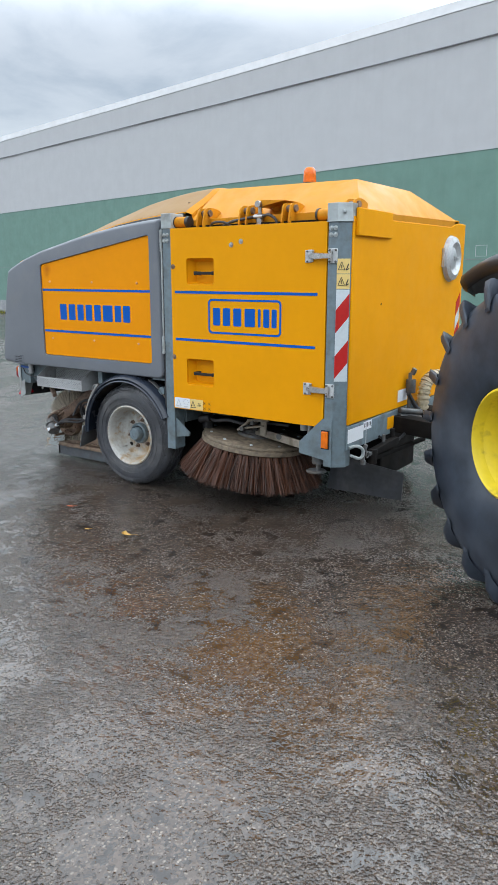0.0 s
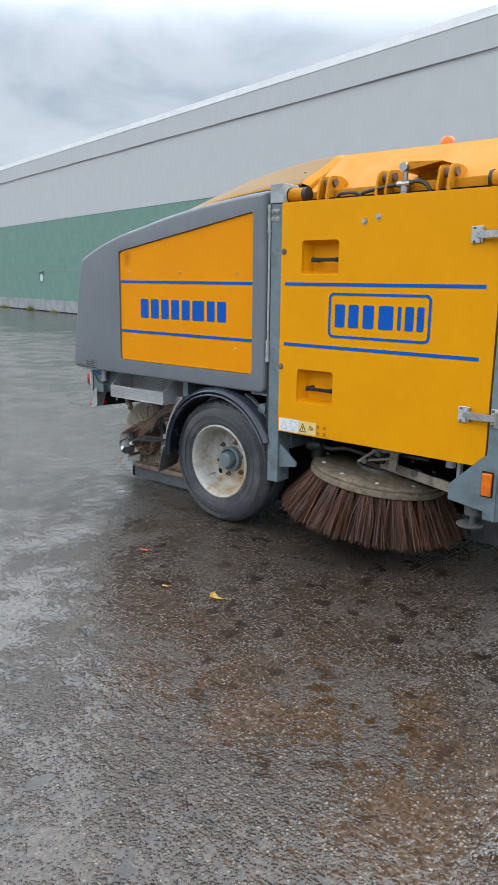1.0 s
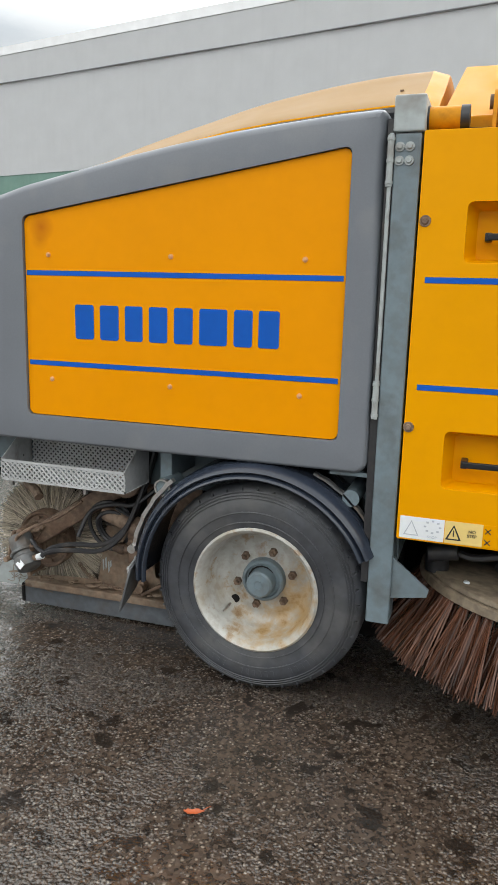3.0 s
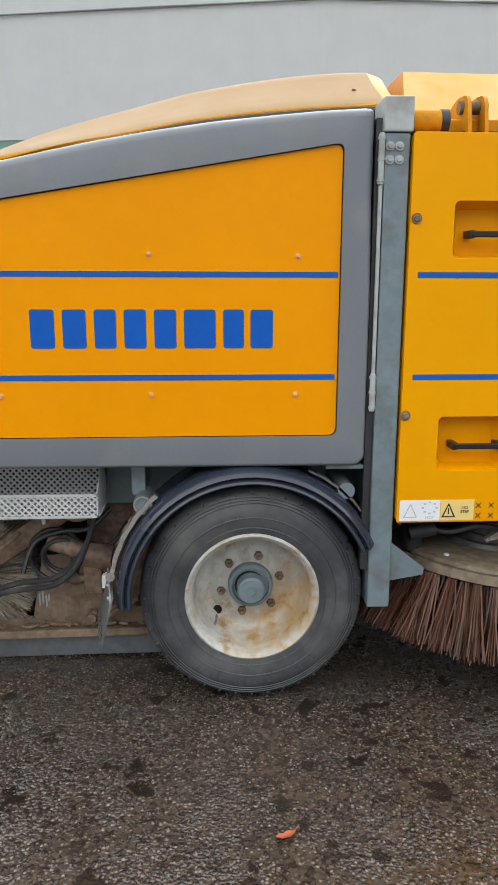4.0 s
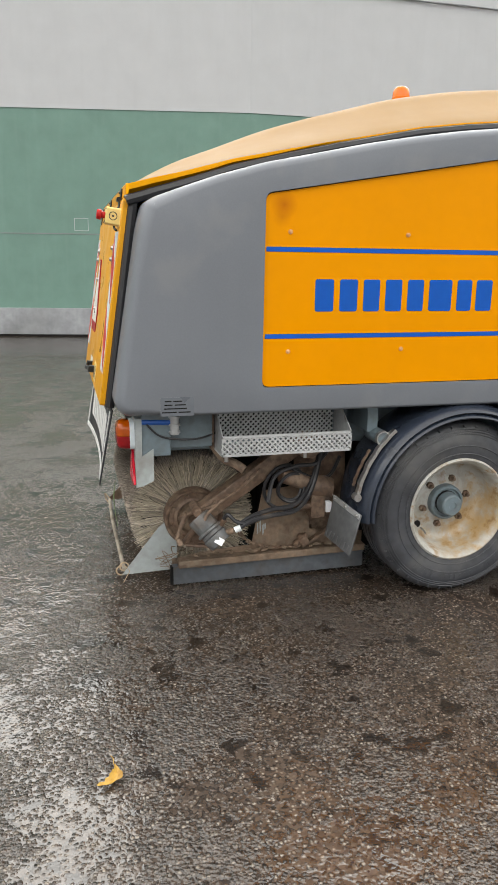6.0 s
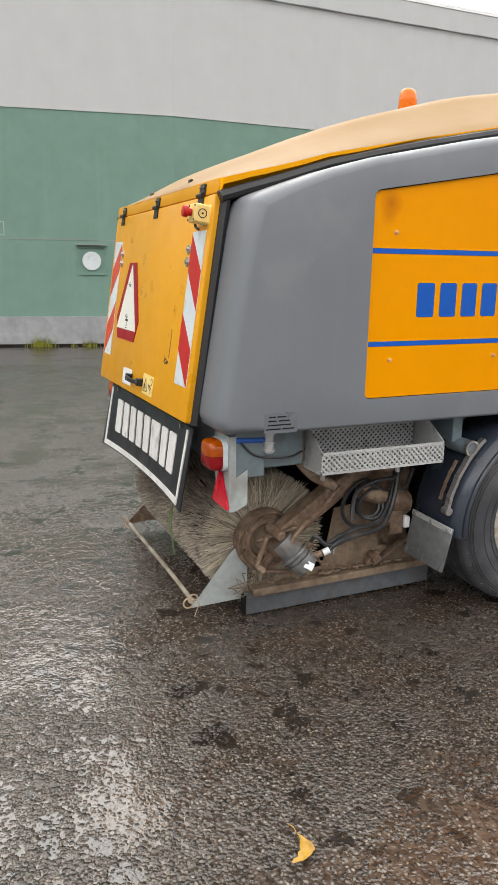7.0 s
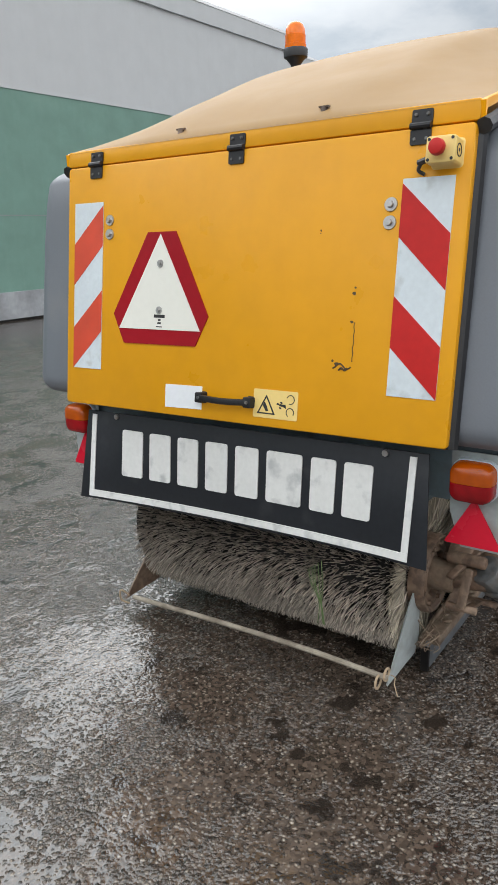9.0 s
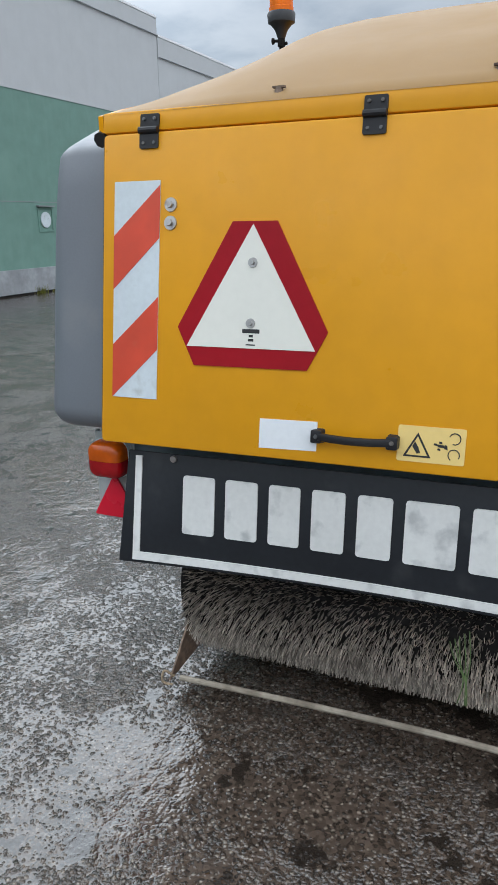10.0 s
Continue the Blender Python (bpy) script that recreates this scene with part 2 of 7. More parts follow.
FLAP = shader("pale_grey_rubber_flap", (0.125, 0.130, 0.134), 0.42, vary=0.35, grain=40, dirt=0.5, dirt_colour=(0.055, 0.053, 0.050), dirt_scale=9, streak=0.3)
# darker copy of the yellow paint, offsets the bright sky on the lid
LID = shader("yellow_dimmed_for_sky", (0.57, 0.232, 0.010), 0.42, vary=0.05, grain=18, dirt=0.05, dirt_colour=(0.55, 0.23, 0.02), dirt_scale=3, spec=0.12)
ARM = shader("bare_muddy_arm", (0.31, 0.27, 0.215), 0.6, vary=0.3, grain=40, dirt=0.5, dirt_colour=(0.10, 0.075, 0.052), dirt_scale=12, spec=0.3)
MOTOR = shader("greasy_grey_casting", (0.105, 0.110, 0.112), 0.36, vary=0.35, grain=40, dirt=0.65, dirt_colour=(0.150, 0.110, 0.078), dirt_scale=14, speck=0.35, speck_colour=(0.030, 0.026, 0.022), speck_scale=30)
REFLECTOR = shader("red_reflector", (0.62, 0.008, 0.030), 0.25, vary=0.05, grain=60, spec=0.4)
ROOF = shader("white_roof_sheet", (0.80, 0.81, 0.82), 0.5, vary=0.05, grain=6)
LEDGE = shader("dark_grey_flashing", (0.22, 0.23, 0.235), 0.6, vary=0.1)
DISTANT_RED = shader("red_cladding", (0.30, 0.05, 0.04), 0.6)
LEAF_YELLOW = shader("yellow_leaf", (0.50, 0.29, 0.05), 0.5, vary=0.3, grain=70, dirt=0.3, dirt_colour=(0.20, 0.09, 0.02), dirt_scale=30)
LEAF_RED = shader("orange_red_leaf", (0.46, 0.10, 0.03), 0.5, vary=0.3, grain=70, dirt=0.3, dirt_colour=(0.2, 0.05, 0.02), dirt_scale=30)
WEED = shader("green_weed", (0.26, 0.27, 0.03), 0.6, vary=0.4, grain=12, island=0.45)


def smudge(m, centre, reach, colour, strength):
    """An old scorch mark on a panel, at its own place."""
    n, l = m.node_tree.nodes, m.node_tree.links
    bs = n["Principled BSDF"]
    co, far, fade, mx = n.new("ShaderNodeTexCoord"), n.new("ShaderNodeVectorMath"), n.new("ShaderNodeMapRange"), n.new("ShaderNodeMix")
    far.operation = "DISTANCE"
    far.inputs[1].default_value = centre
    l.new(co.outputs["Object"], far.inputs[0])
    l.new(far.outputs["Value"], fade.inputs[0])
    for i, x in enumerate((0.0, reach, strength, 0.0)):
        fade.inputs[i + 1].default_value = x
    mx.data_type = "RGBA"
    old = bs.inputs["Base Color"].links[0].from_socket
    l.new(fade.outputs[0], mx.inputs["Factor"])
    l.new(old, mx.inputs["A"])
    mx.inputs["B"].default_value = (*colour, 1)
    l.new(mx.outputs["Result"], bs.inputs["Base Color"])


smudge(ORANGE, (-0.850, 0.0, 1.685), 0.055, (0.42, 0.10, 0.004), 0.8)
smudge(ORANGE, (-0.858, 0.0, 1.64), 0.040, (0.50, 0.15, 0.004), 0.6)


def rust_bloom(m, centre, reach, colour):
    """Rust that has spread in a ragged patch round one place."""
    n, l = m.node_tree.nodes, m.node_tree.links
    bs = n["Principled BSDF"]
    co, far, fade, ragged, add, cut, mx = (n.new("ShaderNode" + k) for k in ("TexCoord", "VectorMath", "MapRange", "TexNoise", "Math", "MapRange", "Mix"))
    far.operation = "DISTANCE"
    far.inputs[1].default_value = centre
    l.new(co.outputs["Object"], far.inputs[0])
    l.new(far.outputs["Value"], fade.inputs[0])
    for i, x in enumerate((0.0, reach, 0.42, 0.0)):
        fade.inputs[i + 1].default_value = x
    ragged.inputs["Scale"].default_value, ragged.inputs["Detail"].default_value = 16.0, 8.0
    ragged.inputs["Roughness"].default_value = 0.65
    l.new(co.outputs["Object"], ragged.inputs["Vector"])
    l.new(fade.outputs[0], add.inputs[0])
    l.new(ragged.outputs["Fac"], add.inputs[1])
    l.new(add.outputs[0], cut.inputs[0])
    for i, x in enumerate((0.56, 0.94, 0.0, 0.92)):
        cut.inputs[i + 1].default_value = x
    mx.data_type = "RGBA"
    old = bs.inputs["Base Color"].links[0].from_socket
    l.new(cut.outputs[0], mx.inputs["Factor"])
    l.new(old, mx.inputs["A"])
    mx.inputs["B"].default_value = (*colour, 1)
    l.new(mx.outputs["Result"], bs.inputs["Base Color"])


rust_bloom(RIM, (0.135, 0.08, -0.09), 0.23, (0.44, 0.275, 0.105))
rust_bloom(RIM, (0.02, 0.07, -0.18), 0.17, (0.40, 0.250, 0.095))
rust_bloom(RIM, (0.17, 0.07, 0.02), 0.12, (0.42, 0.270, 0.110))
rust_bloom(RIM, (-0.03, 0.10, 0.115), 0.055, (0.13, 0.065, 0.03))
rust_bloom(RIM, (0.07, 0.10, 0.10), 0.05, (0.16, 0.075, 0.03))


def lens_material(name, colour):
    m = shader(name, colour, 0.14, vary=0.3, grain=26, spec=0.4)
    bs = m.node_tree.nodes["Principled BSDF"]
    bs.inputs["Subsurface Weight"].default_value = 0.0
    return m


AMBER = lens_material("amber_lens", (0.72, 0.150, 0.004))
TAIL_AMBER = lens_material("tail_amber_lens", (0.4125, 0.0688, 0.0013))
RED_LENS = lens_material("red_lens", (0.285, 0.003, 0.006))
GLUE = shader("brown_glue", (0.060, 0.035, 0.016), 0.8, vary=0.4, grain=90)
CAUGHT = shader("dark_grass", (0.10, 0.15, 0.055), 0.6, vary=0.3)


def asphalt():
    """Wet worn asphalt: stones in a dark binder under a film of water that stands in the hollows."""
    m = bpy.data.materials.new("wet_asphalt")
    m.use_nodes = True
    nt = m.node_tree
    n, l = nt.nodes, nt.links
    bs = n["Principled BSDF"]
    co = n.new("ShaderNodeTexCoord")

    def tex(kind, scale, **kw):
        t = n.new(kind)
        t.inputs["Scale"].default_value = scale
        for k, v in kw.items():
            t.inputs[k].default_value = v
        l.new(co.outputs["Object"], t.inputs["Vector"])
        return t

    def ranged(v, a, b, c, d):
        r = n.new("ShaderNodeMapRange")
        for i, x in enumerate((a, b, c, d)):
            r.inputs[i + 1].default_value = x
        l.new(v, r.inputs[0])
        return r.outputs[0]

    def math(op, a, b):
        q = n.new("ShaderNodeMath")
        q.operation = op
        for i, v in enumerate((a, b)):
            if isinstance(v, (int, float)):
                q.inputs[i].default_value = v
            else:
                l.new(v, q.inputs[i])
        return q.outputs[0]

    def mix(fac, a, b):
        q = n.new("ShaderNodeMix")
        q.data_type = "RGBA"
        l.new(fac, q.inputs["Factor"])
        for k, v in (("A", a), ("B", b)):
            if isinstance(v, tuple):
                q.inputs[k].default_value = (*v, 1)
            else:
                l.new(v, q.inputs[k])
        return q.outputs["Result"]

    # stones of uneven outline: their grid is bent by a fine noise
    bend = tex("ShaderNodeTexNoise", 60.0, Detail=2.0)
    push = n.new("ShaderNodeVectorMath")
    push.operation = "MULTIPLY_ADD"
    push.inputs[1].default_value = (0.011, 0.011, 0.0)
    l.new(bend.outputs["Color"], push.inputs[0])
    l.new(co.outputs["Object"], push.inputs[2])
    stones = tex("ShaderNodeTexVoronoi", 88.0)
    l.new(push.outputs[0], stones.inputs["Vector"])
    wide = tex("ShaderNodeTexNoise", 0.50, Detail=5.0, Roughness=0.6)
    patch = tex("ShaderNodeTexNoise", 2.4, Detail=6.0, Roughness=0.62)
    pits = tex("ShaderNodeTexNoise", 7.0, Detail=4.0, Roughness=0.6)
    lumps = tex("ShaderNodeTexNoise", 38.0, Detail=4.0, Roughness=0.55, Distortion=0.35)
    swell = tex("ShaderNodeTexNoise", 13.0, Detail=2.0, Roughness=0.5)
    gritty = tex("ShaderNodeTexNoise", 150.0, Detail=3.0, Roughness=0.6)
    sep = n.new("ShaderNodeSeparateColor")
    l.new(stones.outputs["Color"], sep.inputs[0])
    pick = ranged(sep.outputs[0], 0.64, 1.0, 0.0, 0.9)
    near = ranged(stones.outputs["Distance"], 0.20, 0.52, 1.0, 0.0)
    stone = math("MULTIPLY", pick, near)
    tone = mix(ranged(wide.outputs["Fac"], 0.38, 0.62, 0, 1), (0.030, 0.0213, 0.0158), (0.051, 0.0365, 0.0273))
    tone = mix(ranged(patch.outputs["Fac"], 0.52, 0.70, 0, 0.8), tone, (0.072, 0.052, 0.039))
    tone = mix(ranged(gritty.outputs["Fac"], 0.35, 0.65, 0, 0.6), tone, (0.050, 0.038, 0.030))
    cell = n.new("ShaderNodeVectorMath")
    cell.operation = "SCALE"
    l.new(tone, cell.inputs[0])
    l.new(ranged(sep.outputs[1], 0.0, 1.0, 0.45, 1.75), cell.inputs["Scale"])
    col = mix(stone, cell.outputs[0], (0.31, 0.265, 0.215))
    pit = ranged(pits.outputs["Fac"], 0.59, 0.625, 0.0, 0.9)
    col = mix(pit, col, (0.016, 0.012, 0.0095))
    l.new(col, bs.inputs["Base Color"])
    # a film of water fills the hollows; the yard falls towards the wall, where the water stands
    where = n.new("ShaderNodeSeparateXYZ")
    l.new(co.outputs["Object"], where.inputs[0])
    fall = ranged(math("ADD", where.outputs["Y"], math("MULTIPLY", wide.outputs["Fac"], 4.0)), 10.3, 12.3, 0.0, 0.32)
    level = math("ADD", math("MULTIPLY", wide.outputs["Fac"], 0.35), math("MULTIPLY", patch.outputs["Fac"], 0.60))
    level = math("ADD", math("ADD", ranged(level, 0.38, 0.60, 0.16, 0.70), math("MULTIPLY", pit, 0.22)), fall)
    grains = ranged(stones.outputs["Distance"], 0.0, 0.7, 1.0, 0.0)
    raw = math("ADD", math("MULTIPLY", lumps.outputs["Fac"], 0.66), math("MULTIPLY", grains, 0.36))
    above = math("SUBTRACT", raw, level)
    dry = ranged(above, -0.02, 0.05, 0.0, 1.0)
    film = math("MULTIPLY", math("MINIMUM", above, 0.0), 0.15)
    h = math("ADD", math("ADD", math("MAXIMUM", above, 0.0), film), math("MULTIPLY", dry, math("MULTIPLY", gritty.outputs["Fac"], 0.05)))
    h = math("ADD", h, math("MULTIPLY", swell.outputs["Fac"], ranged(fall, 0.0, 0.3, 0.50, 0.16)))
    rough = math("ADD", math("MULTIPLY", dry, ranged(gritty.outputs["Fac"], 0.3, 0.7, 0.08, 0.24)), 0.12)
    l.new(rough, bs.inputs["Roughness"])
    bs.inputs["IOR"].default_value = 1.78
    b = n.new("ShaderNodeBump")
    b.inputs["Strength"].default_value, b.inputs["Distance"].default_value = 1.0, 0.0135
    l.new(h, b.inputs["Height"])
    l.new(b.outputs[0], bs.inputs["Normal"])
    return m


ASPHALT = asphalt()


# ---------------------------------------------------------------- mesh tools
def fresh():
    return bmesh.new()


def box(bm, x0, x1, y0, y1, z0, z1):
    v = [bm.verts.new(p) for p in ((x0, y0, z0), (x1, y0, z0), (x1, y1, z0), (x0, y1, z0), (x0, y0, z1), (x1, y0, z1), (x1, y1, z1), (x0, y1, z1))]
    for f in ((0, 3, 2, 1), (4, 5, 6, 7), (0, 1, 5, 4), (1, 2, 6, 5), (2, 3, 7, 6), (3, 0, 4, 7)):
        bm.faces.new([v[i] for i in f])
    return v


def beam(bm, a, b, w, h, up=(0, 0, 1)):
    """A rectangular bar from a to b, w wide and h high."""
    a, b = Vector(a), Vector(b)
    d = (b - a).normalized()
    s = d.cross(Vector(up)).normalized()
    u = s.cross(d)
    v = [bm.verts.new(p + s * sx * w / 2 + u * sz * h / 2) for p in (a, b) for sx, sz in ((-1, -1), (1, -1), (1, 1), (-1, 1))]
    for f in ((3, 2, 1, 0), (4, 5, 6, 7), (0, 1, 5, 4), (1, 2, 6, 5), (2, 3, 7, 6), (3, 0, 4, 7)):
        bm.faces.new([v[i] for i in f])


def cyl(bm, a, b, r, r2=None, seg=16, caps=True):
    a, b = Vector(a), Vector(b)
    r2 = r if r2 is None else r2
    q = (b - a).to_track_quat("Z", "Y")
    rings = []
    for p, rr in ((a, r), (b, r2)):
        rings.append([bm.verts.new(p + q @ Vector((rr * math.cos(2 * math.pi * i / seg), rr * math.sin(2 * math.pi * i / seg), 0))) for i in range(seg)])
    for i in range(seg):
        j = (i + 1) % seg
        bm.faces.new((rings[0][i], rings[0][j], rings[1][j], rings[1][i]))
    if caps:
        bm.faces.new(rings[0][::-1])
        bm.faces.new(rings[1])


def tube(bm, pts, r, seg=8, closed=False):
    pts = [Vector(p) for p in pts]
    rings, n = [], len(pts)
    u = None
    for i, p in enumerate(pts):
        if closed:
            d = pts[(i + 1) % n] - pts[i - 1]
        else:
            d = pts[min(i + 1, n - 1)] - pts[max(i - 1, 0)]
        d.normalize()
        if u is None:
            u = d.orthogonal().normalized()
        u = (u - d * u.dot(d)).normalized()
        w = d.cross(u)
        rings.append([bm.verts.new(p + r * (math.cos(2 * math.pi * k / seg) * u + math.sin(2 * math.pi * k / seg) * w)) for k in range(seg)])
    for i in range(n if closed else n - 1):
        a, b = rings[i], rings[(i + 1) % n]
        for k in range(seg):
            bm.faces.new((a[k], a[(k + 1) % seg], b[(k + 1) % seg], b[k]))
    if not closed:
        bm.faces.new(rings[0][::-1])
        bm.faces.new(rings[-1])


def spline(pts, steps=6):
    """A smooth line through the points."""
    pts = [Vector(p) for p in pts]
    out = []
    for i in range(len(pts) - 1):
        p0, p1, p2, p3 = pts[max(i - 1, 0)], pts[i], pts[i + 1], pts[min(i + 2, len(pts) - 1)]
        for k in range(steps):
            t = k / steps
            out.append(0.5 * (2 * p1 + (p2 - p0) * t + (2 * p0 - 5 * p1 + 4 * p2 - p3) * t * t + (3 * p1 - p0 - 3 * p2 + p3) * t ** 3))
    return out + [pts[-1]]


def put(axis, u, v, w):
    """A point from plane coordinates: axis y: (u, w, v); axis x: (w, u, v); axis z: (u, v, w)."""
    return {"x": (w, u, v), "y": (u, w, v), "z": (u, v, w)}[axis]


def plate(bm, outer, axis, a, b, holes=()):
    """A flat plate with that outline and openings, between a and b on the axis."""
    loops = [list(outer), *[list(h) for h in holes]]
    layers = []
    for w in (a, b):
        rings, edges = [], []
        for loop in loops:
            vs = [bm.verts.new(put(axis, u, v, w)) for u, v in loop]
            rings.append(vs)
            edges += [bm.edges.new((vs[i], vs[(i + 1) % len(vs)])) for i in range(len(vs))]
        if holes:
            bmesh.ops.triangle_fill(bm, use_beauty=True, use_dissolve=False, edges=edges)
        else:
            bm.faces.new(rings[0])
        layers.append(rings)
    for r0, r1 in zip(*layers):
        for i in range(len(r0)):
            j = (i + 1) % len(r0)
            bm.faces.new((r0[i], r0[j], r1[j], r1[i]))
    return layers


def rounded(u0, u1, v0, v1, r, seg=4):
    out = []
    for cu, cv, a0 in ((u1 - r, v1 - r, 0), (u0 + r, v1 - r, 90), (u0 + r, v0 + r, 180), (u1 - r, v0 + r, 270)):
        for k in range(seg + 1):
            a = radians(a0 + 90 * k / seg)
            out.append((cu + r * math.cos(a), cv + r * math.sin(a)))
    return out


def round_poly(pts, r, seg=4):
    """Rounds the corners of an outline."""
    out, n = [], len(pts)
    for i in range(n):
        p, a, b = Vector(pts[i]), Vector(pts[i - 1]), Vector(pts[(i + 1) % n])
        da, db = (a - p), (b - p)
        k = min(r, da.length * 0.45, db.length * 0.45)
        s, e2 = p + da.normalized() * k, p + db.normalized() * k
        for j in range(seg + 1):
            t = j / seg
            out.append(tuple((1 - t) ** 2 * s + 2 * t * (1 - t) * p + t * t * e2))
    return out


def lathe(bm, profile, centre, axis="y", seg=48, closed=False):
    """Turns a profile of (along the axis, radius) about the axis through centre."""
    c = Vector(centre)
    rings = []
    for d, r in profile:
        ring = []
        for i in range(seg):
            a = 2 * math.pi * i / seg
            o = {"y": (r * math.cos(a), d, r * math.sin(a)), "x": (d, r * math.cos(a), r * math.sin(a)), "z": (r * math.cos(a), r * math.sin(a), d)}[axis]
            ring.append(bm.verts.new(c + Vector(o)))
        rings.append(ring)
    m = len(rings)
    for i in range(m if closed else m - 1):
        a, b = rings[i], rings[(i + 1) % m]
        for k in range(seg):
            bm.faces.new((a[k], a[(k + 1) % seg], b[(k + 1) % seg], b[k]))
    return rings


def soften(bm, width, seg=2, angle=35, pick=None):
    edges = [e for e in bm.edges if len(e.link_faces) == 2 and e.calc_face_angle(0) > radians(angle) and (pick is None or pick(e))]
    if edges:
        bmesh.ops.bevel(bm, geom=edges, offset=width, offset_type="OFFSET", segments=seg, profile=0.5, affect="EDGES", clamp_overlap=True)


def islands(bm):
    """The connected pieces of a mesh, each as a set of vertices."""
    left, out = set(bm.verts), []
    while left:
        todo, seen = [left.pop()], set()
        while todo:
            v = todo.pop()
            seen.add(v)
            for e in v.link_edges:
                w = e.other_vert(v)
                if w in left:
                    left.discard(w)
                    todo.append(w)
        out.append(seen)
    return out


def parts(name, bm, material, parent, label="", **more):
    """One part for each connected piece of the mesh."""
    bmesh.ops.remove_doubles(bm, verts=bm.verts, dist=0.00002)
    bm.verts.ensure_lookup_table()
    groups = [[v.index for v in g] for g in islands(bm)]
    bm.verts.index_update()
    groups = [[v.index for v in g] for g in islands(bm)]
    out = []
    for g in sorted(groups, key=min):
        piece = bm.copy()
        piece.verts.ensure_lookup_table()
        keep = set(g)
        bmesh.ops.delete(piece, geom=[v for v in piece.verts if v.index not in keep], context="VERTS")
        out.append(part(name, piece, material, parent, label, **more))
    bm.free()
    return out


def part(name, bm, material, parent=None, label="", smooth=35, bevel=0.0, at=None, kind="", flat=False):
    bmesh.ops.remove_doubles(bm, verts=bm.verts, dist=0.00002)
    if bevel:
        soften(bm, bevel)
    bmesh.ops.recalc_face_normals(bm, faces=bm.faces)
    for f in bm.faces:
        f.smooth = not ((flat or bevel) and max(abs(c) for c in f.normal) > 0.9999)
    for e in bm.edges:
        if len(e.link_faces) == 2 and e.calc_face_angle(0) > radians(smooth):
            e.smooth = False
    me = bpy.data.meshes.new(name)
    bm.to_mesh(me)
    bm.free()
    me.materials.append(material)
    ob = new(name, me)
    if parent:
        ob.parent = parent
    if at is not None:
        ob.matrix_basis = at
    return tagged(ob, label, kind=kind)


def thing(name, label, category, at=(0, 0, 0), group=""):
    ob = new(name)
    ob.location = at
    return tagged(ob, label, category, group)


def letters(name, body, size, material, parent, m, label=""):
    """Flat lettering in the built-in font, as a mesh."""
    cu = bpy.data.curves.new(name, "FONT")
    cu.body, cu.size, cu.extrude, cu.align_x, cu.align_y = body, size, 0.0008, "CENTER", "CENTER"
    tmp = bpy.data.objects.new(name, cu)
    scene.collection.objects.link(tmp)
    bpy.context.view_layer.update()
    me = bpy.data.meshes.new_from_object(tmp.evaluated_get(bpy.context.evaluated_depsgraph_get()))
    bpy.data.objects.remove(tmp)
    me.materials.clear()
    me.materials.append(material)
    ob = new(name, me)
    ob.parent = parent
    ob.matrix_basis = m
    return tagged(ob, label)


# ---------------------------------------------------------------- setting
YC = 0.945  # middle of the sweeper, its near side lies at y = 0

bm = fresh()
bmesh.ops.create_grid(bm, x_segments=8, y_segments=8, size=900)
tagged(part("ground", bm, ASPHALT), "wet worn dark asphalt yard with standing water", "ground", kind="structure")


def wall_run(name, p, q, end_top=7.15, ledge=6.43, cope=0.06):
    """A straight stretch of warehouse wall from p to q: plinth, green dado, pale render, ledge and parapet."""
    p, q = Vector((*p, 0)), Vector((*q, 0))
    length = (q - p).length
    turn = Matrix.Translation(p) @ Matrix.Rotation(math.atan2(q.y - p.y, q.x - p.x), 4, "Z")
    top = thing(name, "long warehouse wall, pale grey render above a green painted dado", "wall")
    top.matrix_basis = turn
    tagged(top, kind="structure")
    bm = fresh()
    box(bm, 0, length, -0.06, 0.3, 0, 0.56)
    part("plinth", bm, CONCRETE, top, "stained grey concrete plinth")
    # thin black line where the wall meets the ground
    bm = fresh()
    box(bm, 0, length, -0.064, -0.0605, 0, 0.045)
    part("foot_strip", bm, DARK, top, "thin black strip at the foot")
    bm = fresh()
    box(bm, 0, length, 0, 0.3, 0.56, 4.25)
    part("green_dado", bm, WALL_GREEN, top, "green painted lower wall")
    bm = fresh()
    box(bm, 0, length, -0.006, 0.3, 4.25, ledge)
    part("upper_wall", bm, WALL_GREY, top, "pale grey rendered upper wall")
    bm = fresh()
    box(bm, 0, length, -0.014, -0.0065, 4.236, 4.264)
    part("drip_strip", bm, WALL_GREY, top, "thin pale metal drip strip")
    bm = fresh()
    tube(bm, [(length * i / 40, -0.055, ledge + 0.006 * math.sin(i * 1.7)) for i in range(41)], 0.014, 6)
    part("cable_run", bm, LEDGE, top, "dark cable along the ledge")
    bm = fresh()
    box(bm, 0, length, -0.02, 0.3, ledge, end_top)
    part("parapet", bm, WALL_GREY, top, "pale grey parapet band")
    bm = fresh()
    box(bm, 0, length, -0.035, 0.35, end_top, end_top + cope)
    part("coping", bm, ROOF, top, "white metal coping")
    bm = fresh()
    plate(bm, [(0.36, end_top + cope - 0.04), (9, end_top + 0.9), (9, end_top + 0.6), (0.36, end_top - 0.5)], "x", 0, length)
    part("roof", bm, ROOF, top, "white sheet roof rising behind the parapet")
    return top


NUMBER_AT = 36.5
WALL_Y, WALL_TURN = 11.6, 11.0
BEND = Vector((2.0, WALL_Y))
run_dir = Vector((-math.cos(radians(WALL_TURN)), math.sin(radians(WALL_TURN))))
far_end = BEND + run_dir * 62
wall_run("wall_near", BEND, (16.3, WALL_Y), end_top=6.86)
wall_run("wall_far", far_end, BEND, end_top=7.08, cope=0.19)
